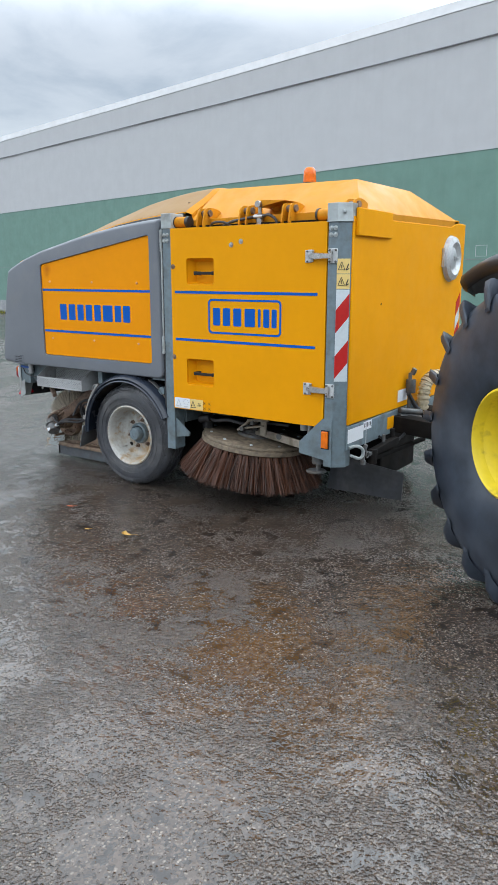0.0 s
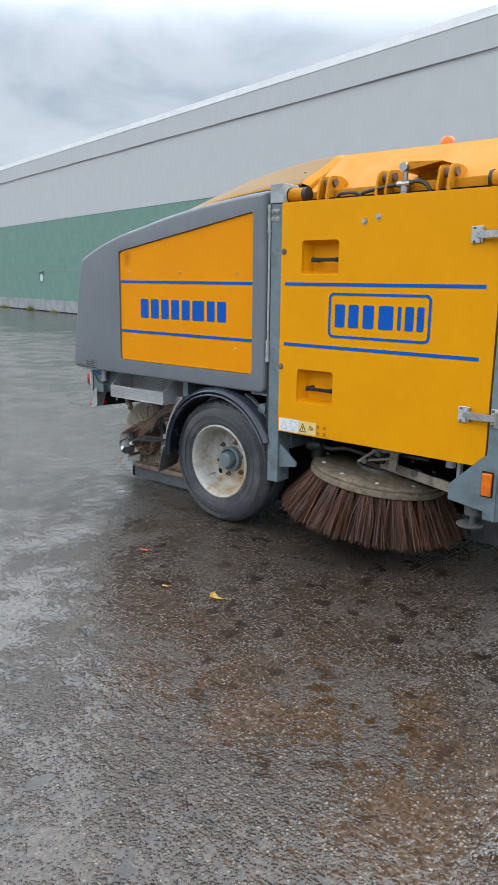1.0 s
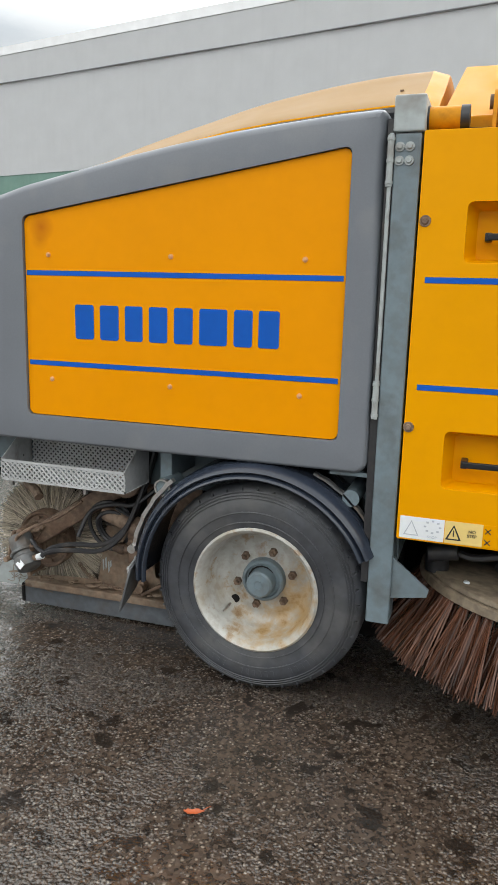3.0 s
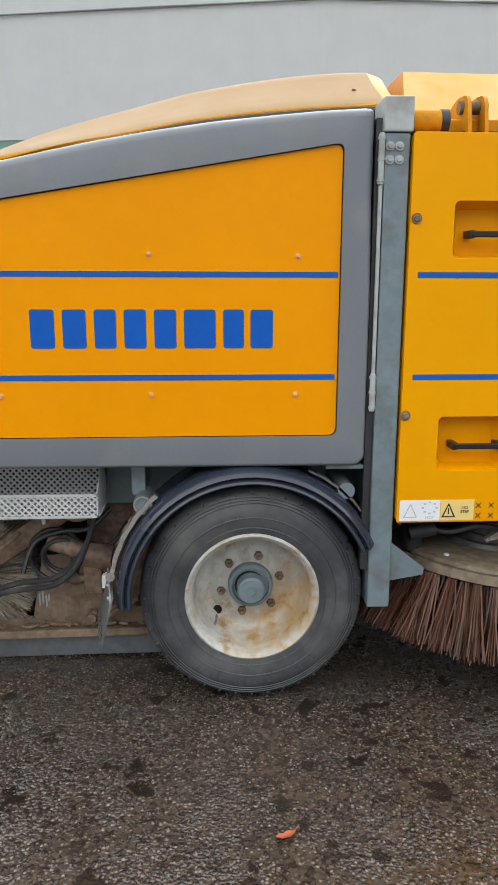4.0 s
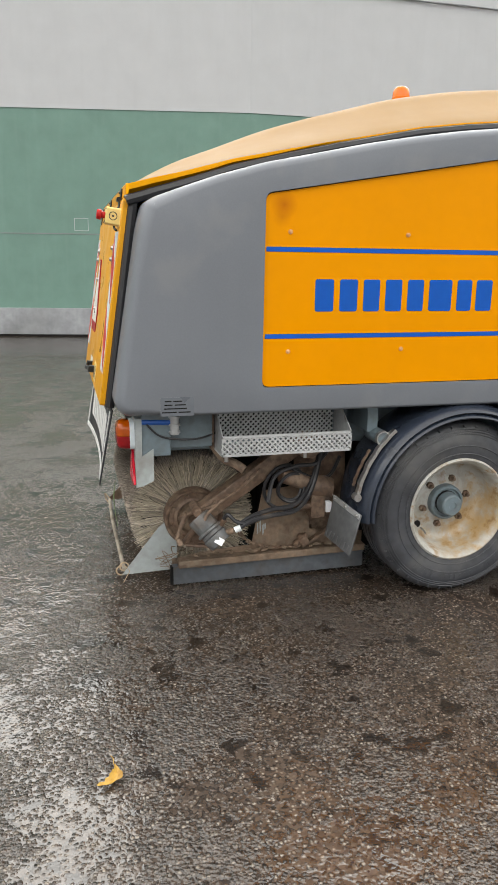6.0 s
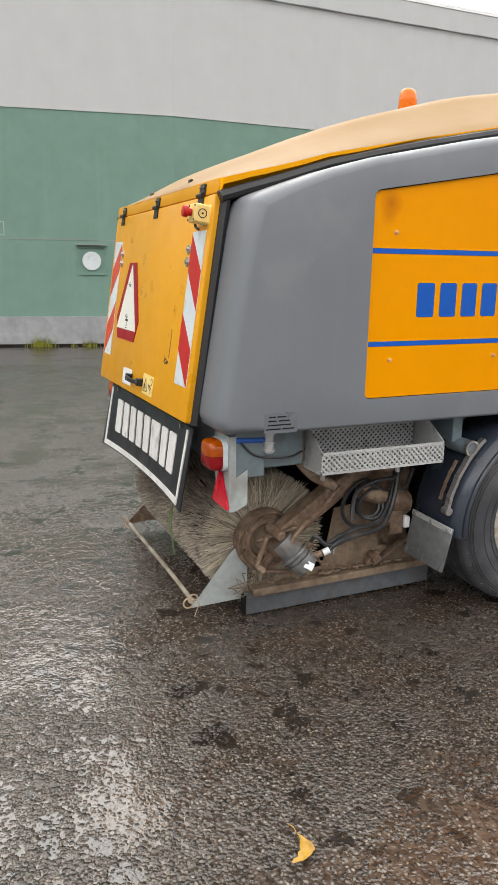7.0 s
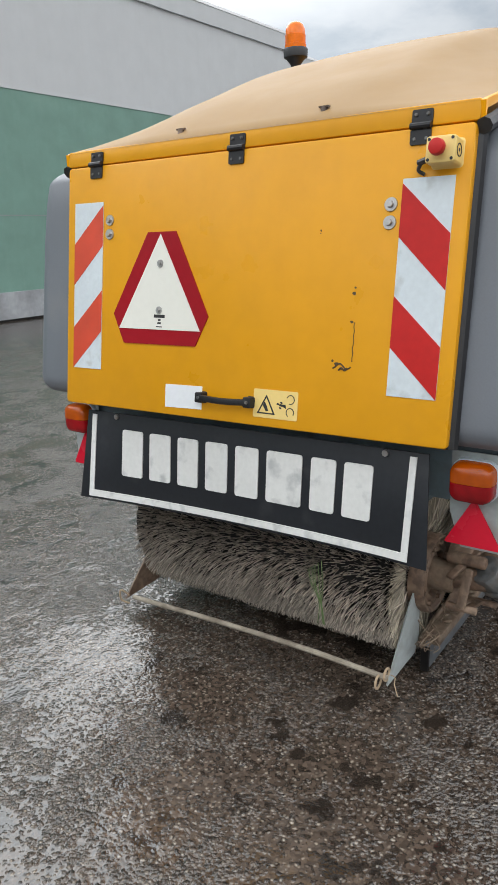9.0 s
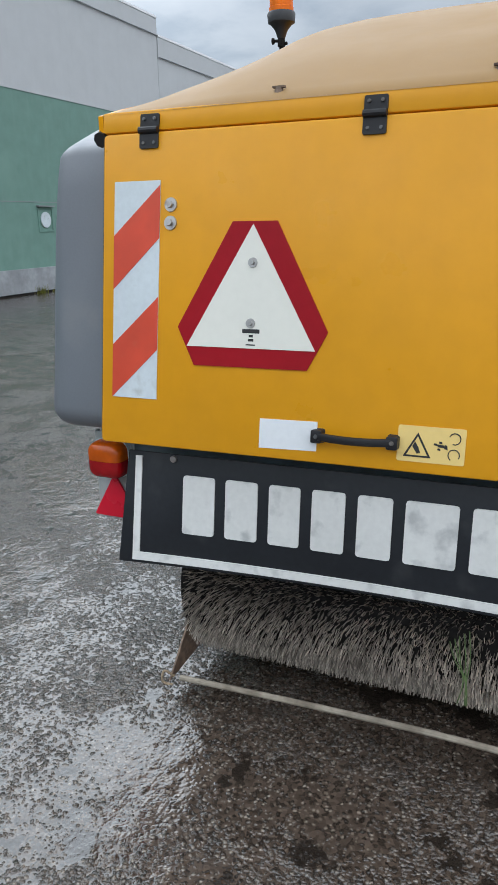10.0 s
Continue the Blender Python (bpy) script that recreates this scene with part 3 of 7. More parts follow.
wall_run("wall_end", (16.32, WALL_Y), (42, WALL_Y), end_top=6.42, ledge=5.9)


def far_point(d, off, z):
    """A place on the far stretch of wall, d metres from the bend."""
    p = BEND + run_dir * d
    nrm = Vector((-run_dir.y, run_dir.x))
    if nrm.y > 0:
        nrm = -nrm
    p = p + nrm * off
    return Vector((p.x, p.y, z))


def wall_vent(x, y, turn=0.0):
    v = thing("wall_vent", "round white vent under a dark hood on the wall", "vent", group="vents along the wall")
    v.matrix_basis = pose(x, y, 1.6, 0, 0, turn)
    bm = fresh()
    cyl(bm, (0, -0.0, 0), (0, -0.03, 0), 0.175, seg=24)
    part("disc", bm, WHITE, v, bevel=0.01)
    bm = fresh()
    box(bm, -0.28, 0.28, -0.09, 0.0, 0.285, 0.31)
    part("hood", bm, LEDGE, v)
    bm = fresh()
    plate(bm, [(-0.26, -0.26), (0.26, -0.26), (0.26, 0.25), (-0.26, 0.25)], "y", -0.022, 0.0, [[(-0.23, -0.23), (0.23, -0.23), (0.23, 0.235), (-0.23, 0.235)]])
    part("frame", bm, WALL_GREEN, v, "green painted square frame")
    return v


for x in (5.3, 10.8):
    wall_vent(x, WALL_Y)
for d in (1.58, 7.3, 13.1, 19.0, 25.0, 31.0, 37.2):
    p = far_point(d, 0.0, 0)
    wall_vent(p.x, p.y, -WALL_TURN)

# painted-over hatch and sheet joint on the green wall
hatch = thing("wall_hatch", "small painted-over green hatch on the wall", "hatch")
bm = fresh()
plate(bm, rounded(4.66, 5.02, 3.34, 3.88, 0.02, 2), "y", WALL_Y - 0.028, WALL_Y - 0.001, [rounded(4.70, 4.98, 3.38, 3.84, 0.015, 2)])
part("frame", bm, WALL_GREEN, hatch, bevel=0.004)
bm = fresh()
box(bm, 4.701, 4.979, WALL_Y - 0.015, WALL_Y - 0.001, 3.381, 3.839)
part("door", bm, WALL_GREEN, hatch)
bm = fresh()
plate(bm, [(-0.135, -0.12), (0.135, -0.12), (0.135, 0.12), (-0.135, 0.12)], "y", -0.006, -0.0005, [[(-0.126, -0.111), (0.126, -0.111), (0.126, 0.111), (-0.126, 0.111)]])
p = far_point(3.27, 0.0, 2.16)
tagged(part("chalk_mark", bm, WALL_GREY, at=Matrix.Translation(p) @ Matrix.Rotation(radians(-WALL_TURN), 4, "Z")), "thin pale square outline on the green wall", "mark")
for p, q in ((BEND, Vector((16.25, WALL_Y))), (far_end, BEND)):
    bm = fresh()
    length = (q - p).length
    box(bm, 0.05, length - 0.05, -0.006, -0.0005, 1.975, 1.992)
    tagged(part("sheet_joint", bm, LEDGE, at=Matrix.Translation((p.x, p.y, 0)) @ Matrix.Rotation(math.atan2(q.y - p.y, q.x - p.x), 4, "Z")), "thin joint along the green wall", "joint", kind="structure")

# the wall's number, two plain bars
num = thing("wall_number", "two red bars painted high on the pale wall", "sign")
for d in (NUMBER_AT, NUMBER_AT + 0.55):
    bm = fresh()
    c = far_point(d, 0.012, 5.4)
    box(bm, -0.07, 0.07, -0.006, 0, -0.5, 0.5)
    part("bar", bm, RED_OLD, num, at=Matrix.Translation(c) @ Matrix.Rotation(radians(-WALL_TURN), 4, "Z"))

# weeds at the foot of the wall: tufts of arching blades, each a bent tapering strip
random.seed(5)


def blade(bm, x, y, h, a, lean, w):
    """A grass blade rooted at x, y that arches over towards the angle a."""
    c, si = math.cos(a), math.sin(a)
    pts = []
    for k in range(4):
        u = k / 3
        r, z = lean * u * u, h * (u - 0.25 * u * u * min(1.0, lean / h))
        half = w * (1 - u) + 0.0006
        pts.append([bm.verts.new((x + c * r - si * o, y + si * r + c * o, z)) for o in (-half, half)])
    for p, q in zip(pts, pts[1:]):
        bm.faces.new((p[0], p[1], q[1], q[0]))


TUFTS = [(-0.55, 0.30, 160, 0.24), (0.32, 0.20, 60, 0.16), (0.05, 0.12, 18, 0.10), (1.05, 0.5, 60, 0.09), (3.2, 0.25, 90, 0.24), (3.9, 0.3, 40, 0.12), (10.3, 0.25, 80, 0.20), (11.0, 0.3, 50, 0.12)]
TUFTS += [(BEND.x + run_dir.x * d, w, k, h) for d, w, k, h in ((21.8, 0.5, 150, 0.26), (24.4, 0.5, 170, 0.30), (26.4, 0.4, 90, 0.20), (29.5, 0.8, 90, 0.18), (32.4, 0.7, 160, 0.28), (36.0, 1.0, 120, 0.20))]
bm = fresh()
for cx, wide, count, tall in TUFTS:
    for k in range(count):
        x = cx + random.gauss(0, wide * 0.4)
        foot = WALL_Y if x > BEND.x else WALL_Y + (BEND.x - x) * math.tan(radians(WALL_TURN))
        h = tall * random.uniform(0.45, 1.1)
        blade(bm, x, foot - 0.075 - abs(random.gauss(0, 0.06)), h, random.uniform(3.3, 6.1), h * random.uniform(0.2, 0.9), random.uniform(0.003, 0.007))
tagged(part("weeds", bm, WEED), "straggling green weeds at the foot of the wall", "weeds", kind="stuff")

# far building beyond the end of the wall
hut = thing("distant_building", "distant low building with red and dark cladding", "building")
far_c = far_end + run_dir * 26 + Vector((-2, 2))
HUT = Matrix.Translation((far_c.x, far_c.y, 0)) @ Matrix.Rotation(radians(-50), 4, "Z")
bm = fresh()
box(bm, -9, 9, -4, 4, 0, 3.4)
part("wall", bm, DARK, hut, at=HUT)
bm = fresh()
box(bm, -9.3, 9.3, -4.3, 4.3, 3.4, 5.2)
part("roof", bm, DISTANT_RED, hut, at=HUT)
for i in range(3):
    bm = fresh()
    box(bm, -7 + 5 * i, -4.5 + 5 * i, -4.06, -4.0, 1.0, 2.4)
    part("window", bm, GALV, hut, at=HUT)

# ---------------------------------------------------------------- the sweeper
sweeper = thing("street_sweeper", "yellow and grey towed street sweeper, wet, with worn brushes", "street sweeper")


def rear_x(z):
    """The rear face leans forward as it rises."""
    return -1.448 - (1.58 - z) * 0.147


PANEL = round_poly([(-0.93, 0.988), (0.287, 0.99), (0.287, 1.924), (-0.925, 1.725)], 0.028, 5)
SHELL_TOP = [(0.387, 2.035), (0.22, 2.024), (0.06, 2.008), (-0.12, 1.988), (-0.32, 1.958), (-0.50, 1.926), (-0.68, 1.888), (-0.92, 1.838), (-1.10, 1.787), (-1.23, 1.742), (-1.34, 1.702), (-1.372, 1.682)]


def resample(loop, gap):
    """Points about every gap metres along a closed outline."""
    out = []
    for i in range(len(loop)):
        p, q = Vector(loop[i]), Vector(loop[(i + 1) % len(loop)])
        k = max(1, int((q - p).length / gap))
        out += [p.lerp(q, j / k) for j in range(k)]
    return out


def side_shell(mirror):
    """A moulded shell: soft edges that roll over, widest round the rear corner."""
    s = (lambda y: 1.890 - y) if mirror else (lambda y: y)
    outline = [(-1.475, 0.885), (0.36, 0.883), (0.387, 0.91)] + SHELL_TOP + [(-1.396, 1.60), (-1.507, 0.93)]
    loop = resample(round_poly(outline, 0.03, 3), 0.05)
    n = len(loop)
    roll = []
    for p in loop:
        back = min(1.0, max(0.0, (-1.18 - p.x) / 0.22))
        top = min(1.0, max(0.0, (p.y - 1.45) / 0.3))
        roll.append(0.028 + 0.032 * top + 0.04 * back)
    bm = fresh()
    steps = 6
    rings = []
    inward = []
    for i in range(n):
        d = (loop[(i + 2) % n] - loop[i - 2]).normalized()
        inward.append(Vector((-d.y, d.x)))
    for k in range(steps + 1):
        a = math.pi / 2 * k / steps
        ring = []
        for p, r, w in zip(loop, roll, inward):
            q = p + w * r * 0.55 * (1 - math.cos(a))
            ring.append(bm.verts.new((q.x, s(-0.012 + r * (1 - math.sin(a))), q.y)))
        rings.append(ring)
    base = [bm.verts.new((p.x, s(0.215), p.y)) for p in loop]
    rings.insert(0, base)
    for r0, r1 in zip(rings, rings[1:]):
        for i in range(n):
            j = (i + 1) % n
            bm.faces.new((r0[i], r0[j], r1[j], r1[i]))
    inner = [bm.verts.new((u, s(-0.012), v)) for u, v in PANEL]
    deep = [bm.verts.new((u, s(0.04), v)) for u, v in PANEL]
    m = len(inner)
    edges = [bm.edges.new((inner[i], inner[(i + 1) % m])) for i in range(m)]
    edges += [bm.edges.get((rings[-1][i], rings[-1][(i + 1) % n])) for i in range(n)]
    bmesh.ops.triangle_fill(bm, use_beauty=True, use_dissolve=False, edges=edges)
    for i in range(m):
        j = (i + 1) % m
        bm.faces.new((inner[i], inner[j], deep[j], deep[i]))
    return part("side_shell", bm, GREY, sweeper, "grey moulded plastic side shell with soft edges", smooth=38)


shells = [side_shell(False), side_shell(True)]


def inset_panel(mirror):
    s = (lambda y: 2 * YC - y) if mirror else (lambda y: y)
    k = 0.006
    inner = round_poly([(-0.93 + k, 0.988 + k), (0.287 - k, 0.99 + k), (0.287 - k, 1.924 - k), (-0.925 + k, 1.725 - k)], 0.025, 5)
    bm = fresh()
    plate(bm, inner, "y", s(0.0), s(0.03))
    pan = part("side_panel", bm, ORANGE, sweeper, "orange-yellow side panel with blue stripes", bevel=0.003)
    bm = fresh()
    plate(bm, [(-0.98, 0.95), (0.33, 0.95), (0.33, 1.97), (-0.98, 1.78)], "y", s(0.031), s(0.05))
    part("panel_backing", bm, BLACK, sweeper)
    return pan


panel = inset_panel(False)
inset_panel(True)


LONG_NAME = [(0.0, 0.113), (0.130, 0.240), (0.258, 0.360), (0.378, 0.482), (0.500, 0.604), (0.618, 0.768), (0.782, 0.880), (0.893, 1.0)]
SHORT_NAME = [(0.0, 0.135), (0.160, 0.295), (0.325, 0.470), (0.500, 0.685), (0.715, 0.760), (0.790, 0.895), (0.915, 1.0)]


def name_blocks(shares, u0, u1, v0, v1):
    """A trade name drawn as plain blocks: their outlines."""
    out = []
    for a, b in shares:
        a, b = sorted((u0 + (u1 - u0) * a, u0 + (u1 - u0) * b))
        k = 0.07 * (b - a)
        out.append(rounded(a + k, b - k, v0, v1, 0.008, 2))
    return out


def bar_word(name, shares, x0, x1, z0, z1, y, parent, material):
    """The blocks of a trade name on an upright side panel."""
    for outer in name_blocks(shares, x0, x1, z0, z1):
        bm = fresh()
        plate(bm, outer, "y", y - 0.0015, y + 0.001)
        part(name, bm, material, parent, "plain block")


def stripe(x0, x1, z, y, parent):
    bm = fresh()
    box(bm, x0, x1, y - 0.0015, y + 0.001, z - 0.009, z + 0.009)
    part("stripe", bm, BLUE, parent, "thin blue stripe")


def screw(x, y, z, parent, r=0.0075, mat=None):
    bm = fresh()
    cyl(bm, (x, y + 0.002, z), (x, y - 0.004, z), r * 1.5, r * 1.4, 14)
    cyl(bm, (x, y - 0.003, z), (x, y - 0.010, z), r, r * 0.7, 10)
    return part("screw", bm, mat or ZINC, parent)


stripe(-0.918, 0.278, 1.522, 0.0, panel)
stripe(-0.918, 0.276, 1.190, 0.0, panel)
bar_word("name_block", LONG_NAME, -0.722, 0.074, 1.286, 1.411, 0.0, panel, BLUE)
for x, z in ((-0.823, 1.587), (-0.331, 1.585), (0.148, 1.580), (-0.822, 1.13), (-0.333, 1.132), (0.146, 1.132)):
    screw(x, 0.0, z, panel, 0.0062, SCREW_PAINT)
bm = fresh()
plate(bm, rounded(-1.335, -1.205, 0.888, 0.962, 0.004, 2), "y", -0.0132, -0.0118)
sticker = part("sticker", bm, shader("worn_clear_sticker", (0.125, 0.137, 0.156), 0.35, vary=0.05), shells[0], "worn clear sticker with small print")
for k, words in enumerate((((-1.318, -1.292), (-1.286, -1.250)), ((-1.320, -1.288), (-1.280, -1.236)), ((-1.322, -1.232),), ((-1.330, -1.272), (-1.265, -1.218)))):
    bm = fresh()
    z = 0.947 - k * 0.0145
    for x0, x1 in words:
        box(bm, x0, x1, -0.0140, -0.0130, z - 0.0022, z + 0.0022)
    part("small_print", bm, DARK, sticker, "line of small print")

# posts
for mirror in (False, True):
    s = (lambda y: 2 * YC - y) if mirror else (lambda y: y)
    bm = fresh()
    box(bm, 0.415, 0.495, *sorted((s(-0.005), s(0.11))), 0.36, 1.955)
    post = part("rear_post", bm, STEEL, sweeper, "scuffed blue-grey steel post", bevel=0.005)
    bm = fresh()
    box(bm, 0.408, 0.503, *sorted((s(-0.012), s(0.13))), 1.957, 2.062)
    part("post_cap", bm, PALE_STEEL, post, "pale grey steel cap", bevel=0.006)
    bm = fresh()
    plate(bm, [(0.495, 0.60), (0.62, 0.50), (0.615, 0.475), (0.495, 0.455)], "y", s(0.01), s(0.022))
    part("gusset", bm, STEEL, post)
    bm = fresh()
    plate(bm, round_poly([(1.772, -0.03), (1.836, -0.03), (1.90, 0.02), (1.90, 0.10), (1.772, 0.10)], 0.006, 2) if not mirror else
          [(u, 2 * YC - v) for u, v in round_poly([(1.772, -0.03), (1.836, -0.03), (1.90, 0.02), (1.90, 0.10), (1.772, 0.10)], 0.006, 2)], "z", 0.43, 1.95)
    fpost = part("front_post", bm, STEEL, sweeper, "blue-grey steel corner post with chamfered edge")
    bm = fresh()
    plate(bm, [(1.766, s(-0.036)), (1.839, s(-0.036)), (1.906, s(0.017)), (1.906, s(0.115)), (1.766, s(0.115))], "z", 1.952, 2.06)
    cyl(bm, (1.872, s(-0.013), 2.01), (1.880, s(-0.023), 2.01), 0.014, 0.012, 8)
    part("post_cap", bm, PALE_STEEL if not mirror else YELLOW, fpost, "pale grey steel cap" if not mirror else "yellow cap", bevel=0.004)
    bm = fresh()
    plate(bm, [(1.60, 0.575), (1.772, 0.745), (1.834, 0.745), (1.834, 0.43), (1.79, 0.475), (1.60, 0.50)], "y", s(-0.042), s(-0.031))
    foot = part("foot_plate", bm, STEEL, fpost, "blue-grey steel foot plate", bevel=0.002)
    if not mirror:
        bm = fresh()
        box(bm, 1.768, 1.816, -0.062, -0.043, 0.555, 0.665)
        part("marker_lamp", bm, AMBER, fpost, "amber side marker lamp", bevel=0.006)
        bm = fresh()
        box(bm, 1.763, 1.821, -0.046, -0.0425, 0.548, 0.672)
        part("lamp_base", bm, BLACK_PLASTIC, fpost)
        # striped board on the chamfer
        ca, cb = Vector((1.836, -0.03, 0)), Vector((1.90, 0.02, 0))
        nrm = Vector((0.05, -0.064, 0)).normalized()
        bounds = [1.72, *[1.479 - 0.1415 * k for k in range(4)], 0.80]
        for i in range(5):
            z0, z1 = bounds[i], bounds[i + 1]
            bm = fresh()
            lift = 0.05
            q = [p + Vector((0, 0, min(max(z, 0.988), 1.553))) for p, z in ((ca, z0 - lift), (cb, z0 + lift), (cb, z1 + lift), (ca, z1 - lift))]
            vs = [bm.verts.new(p + nrm * o) for o in (0.003, 0.001) for p in q]
            bm.faces.new(vs[:4])
            bm.faces.new(vs[4:][::-1])
            for a in range(4):
                bm.faces.new((vs[a], vs[(a + 1) % 4], vs[4 + (a + 1) % 4], vs[4 + a]))
            part("warning_stripe", bm, RED if i % 2 else WHITE, fpost)
        for i, (z0, z1) in enumerate(((1.648, 1.736), (1.557, 1.644))):
            bm = fresh()
            vs = [bm.verts.new(p + nrm * 0.003 + Vector((0, 0, z))) for p, z in ((ca, z0), (cb, z0), (cb, z1), (ca, z1))]
            bm.faces.new(vs)
            part("warning_decal", bm, DECAL, fpost, "pale yellow warning decal")
            bm = fresh()
            mid = (ca + cb) / 2 + nrm * 0.005
            w = (cb - ca).normalized()
            tri = [mid - w * 0.032 + Vector((0, 0, z0 + 0.022)), mid + w * 0.008 + Vector((0, 0, z0 + 0.022)), mid - w * 0.012 + Vector((0, 0, z1 - 0.018))]
            for a, b in zip(tri, tri[1:] + tri[:1]):
                beam(bm, a, b, 0.0035, 0.001, nrm)
            beam(bm, mid - w * 0.012 + Vector((0, 0, z0 + 0.03)), mid - w * 0.012 + Vector((0, 0, z1 - 0.036)), 0.005, 0.001, nrm)
            beam(bm, mid + w * 0.016 + Vector((0, 0, z0 + 0.02)), mid + w * 0.030 + Vector((0, 0, z1 - 0.03)), 0.006, 0.001, nrm)
            beam(bm, mid + w * 0.016 + Vector((0, 0, z0 + 0.02)), mid + w * 0.034 + Vector((0, 0, z0 + 0.03)), 0.005, 0.001, nrm)
            part("pictogram", bm, PRINT, fpost)
    for z in (1.915, 1.875):
        for dx in (0.018, 0.048):
            if not mirror:
                screw(0.413 + dx, -0.006, z, post, 0.010, PALE_STEEL)
                screw(1.775 + dx, -0.031, z, fpost, 0.010, PALE_STEEL)
    # hinges between shell and post
    if not mirror:
        bm = fresh()
        for z0, z1 in ((1.80, 1.95), (1.075, 1.20)):
            cyl(bm, (0.404, -0.008, z0), (0.404, -0.008, z1), 0.010, seg=10)
            for z in (z0 + 0.012, (z0 + z1) / 2, z1 - 0.012):
                cyl(bm, (0.404, -0.008, z - 0.004), (0.404, -0.008, z + 0.004), 0.0125, seg=10)
        parts("shell_hinge", bm, PALE_STEEL, post, "painted hinge barrel")
        bm = fresh()
        cyl(bm, (0.405, -0.006, 1.08), (0.405, -0.006, 1.955), 0.0065, seg=8)
        part("hinge_rod", bm, PALE_STEEL, post, "pale grey hinge rod")
        # dark strip that fills the gap between shell and post
        bm = fresh()
        box(bm, 0.389, 0.413, 0.01, 0.05, 0.50, 2.0)
        part("gap_strip", bm, CABLE, post)

# big side door
DX0, DX1, DZ0, DZ1 = 0.503, 1.760, 0.682, 1.957
slot_a, slot_b = (0.645, 0.885, 1.575, 1.752), (0.632, 0.876, 0.868, 1.055)


def slot_loop(s, grow=0.0):
    return rounded(s[0] - grow, s[1] + grow, s[2] - grow, s[3] + grow, 0.018, 3)


bm = fresh()
plate(bm, rounded(DX0, DX1, DZ0, DZ1, 0.012, 3), "y", -0.02, 0.03, holes=[slot_loop(slot_a), slot_loop(slot_b)])
soften(bm, 0.004, 2, 50)
door = part("side_door", bm, YELLOW, sweeper, "yellow steel side door with recessed grips", flat=True)
for s in (slot_a, slot_b):
    # recess slopes in towards its upper edge
    bm = fresh()
    o, i2 = slot_loop(s), rounded(s[0] + 0.03, s[1] - 0.03, s[2] + 0.012, s[3] - 0.02, 0.012, 3)
    vo = [bm.verts.new((u, 0.0, v)) for u, v in o]
    vi = [bm.verts.new((u, 0.055, v)) for u, v in i2]
    for k in range(len(vo)):
        j = (k + 1) % len(vo)
        bm.faces.new((vo[k], vo[j], vi[j], vi[k]))
    bm.faces.new(vi)
    part("grip_recess", bm, YELLOW, door, "yellow pressed grip recess")
    zc = (s[2] + s[3]) / 2 - 0.012
    bm = fresh()
    xa, xb = s[0] + 0.055, s[1] - 0.008
    box(bm, xa + 0.008, xb - 0.008, -0.014, -0.001, zc - 0.010, zc + 0.010)
    for x in (xa, xb - 0.022):
        box(bm, x, x + 0.022, -0.011, 0.052, zc - 0.0125, zc + 0.0125)
    part("grip", bm, BLACK_PLASTIC, door, "black plastic grip bar", bevel=0.004)
stripe(0.535, 1.70, 1.522, -0.02, door)
stripe(0.535, 1.69, 1.190, -0.02, door)
bm = fresh()
plate(bm, rounded(0.835, 1.435, 1.243, 1.480, 0.03, 4), "y", -0.0215, -0.019, holes=[rounded(0.849, 1.421, 1.257, 1.466, 0.02, 4)])
part("emblem_border", bm, BLUE, door, "blue rounded frame")
bar_word("name_block", SHORT_NAME, 0.872, 1.402, 1.300, 1.420, -0.02, door, BLUE)
for x, z in ((0.523, 1.697), (0.517, 1.06)):
    screw(x, -0.02, z, door, 0.012, RUST)
for x, z in ((1.035, 1.835), (1.115, 1.855)):
    screw(x, -0.02, z, door, 0.012)


def triangle_outline(u, v, h, w, t):
    """Outline and opening of a warning triangle."""
    return [(u - w / 2, v), (u + w / 2, v), (u, v + h)], [(u - w / 2 + 1.9 * t, v + t), (u + w / 2 - 1.9 * t, v + t), (u, v + h - 2.2 * t)]


for u0, u1, mat, name in ((0.512, 0.655, DECAL_WHITE, "white_decal"), (0.657, 0.775, DECAL, "yellow_decal"), (0.777, 0.865, YELLOW, "faded_decal")):
    bm = fresh()
    box(bm, u0, u1, -0.0212, -0.0195, 0.688, 0.763)
    part(name, bm, mat, door, "small safety decal")
bm = fresh()
o, h = triangle_outline(0.685, 0.70, 0.052, 0.05, 0.004)
plate(bm, o, "y", -0.0222, -0.021, holes=[h])
box(bm, 0.683, 0.687, -0.0222, -0.021, 0.712, 0.733)
parts("pictogram", bm, PRINT, door)
bm = fresh()
o, h = triangle_outline(0.55, 0.70, 0.052, 0.05, 0.003)
plate(bm, o, "y", -0.0222, -0.021, holes=[h])
for k in range(8):
    a = 2 * math.pi * k / 8
    box(bm, 0.618 + 0.024 * math.cos(a) - 0.004, 0.618 + 0.024 * math.cos(a) + 0.004, -0.0222, -0.021, 0.735 + 0.02 * math.sin(a) - 0.003, 0.735 + 0.02 * math.sin(a) + 0.003)
parts("pictogram", bm, FAINT_PRINT, door)
UPRIGHT = Matrix.Rotation(radians(90), 4, "X")
letters("decal_text", "NO\nSTEP", 0.0145, PRINT, door, Matrix.Translation((0.742, -0.0222, 0.727)) @ UPRIGHT)
letters("decal_text", "STOP", 0.013, FAINT_PRINT, door, Matrix.Translation((0.618, -0.0222, 0.700)) @ UPRIGHT)
bm = fresh()
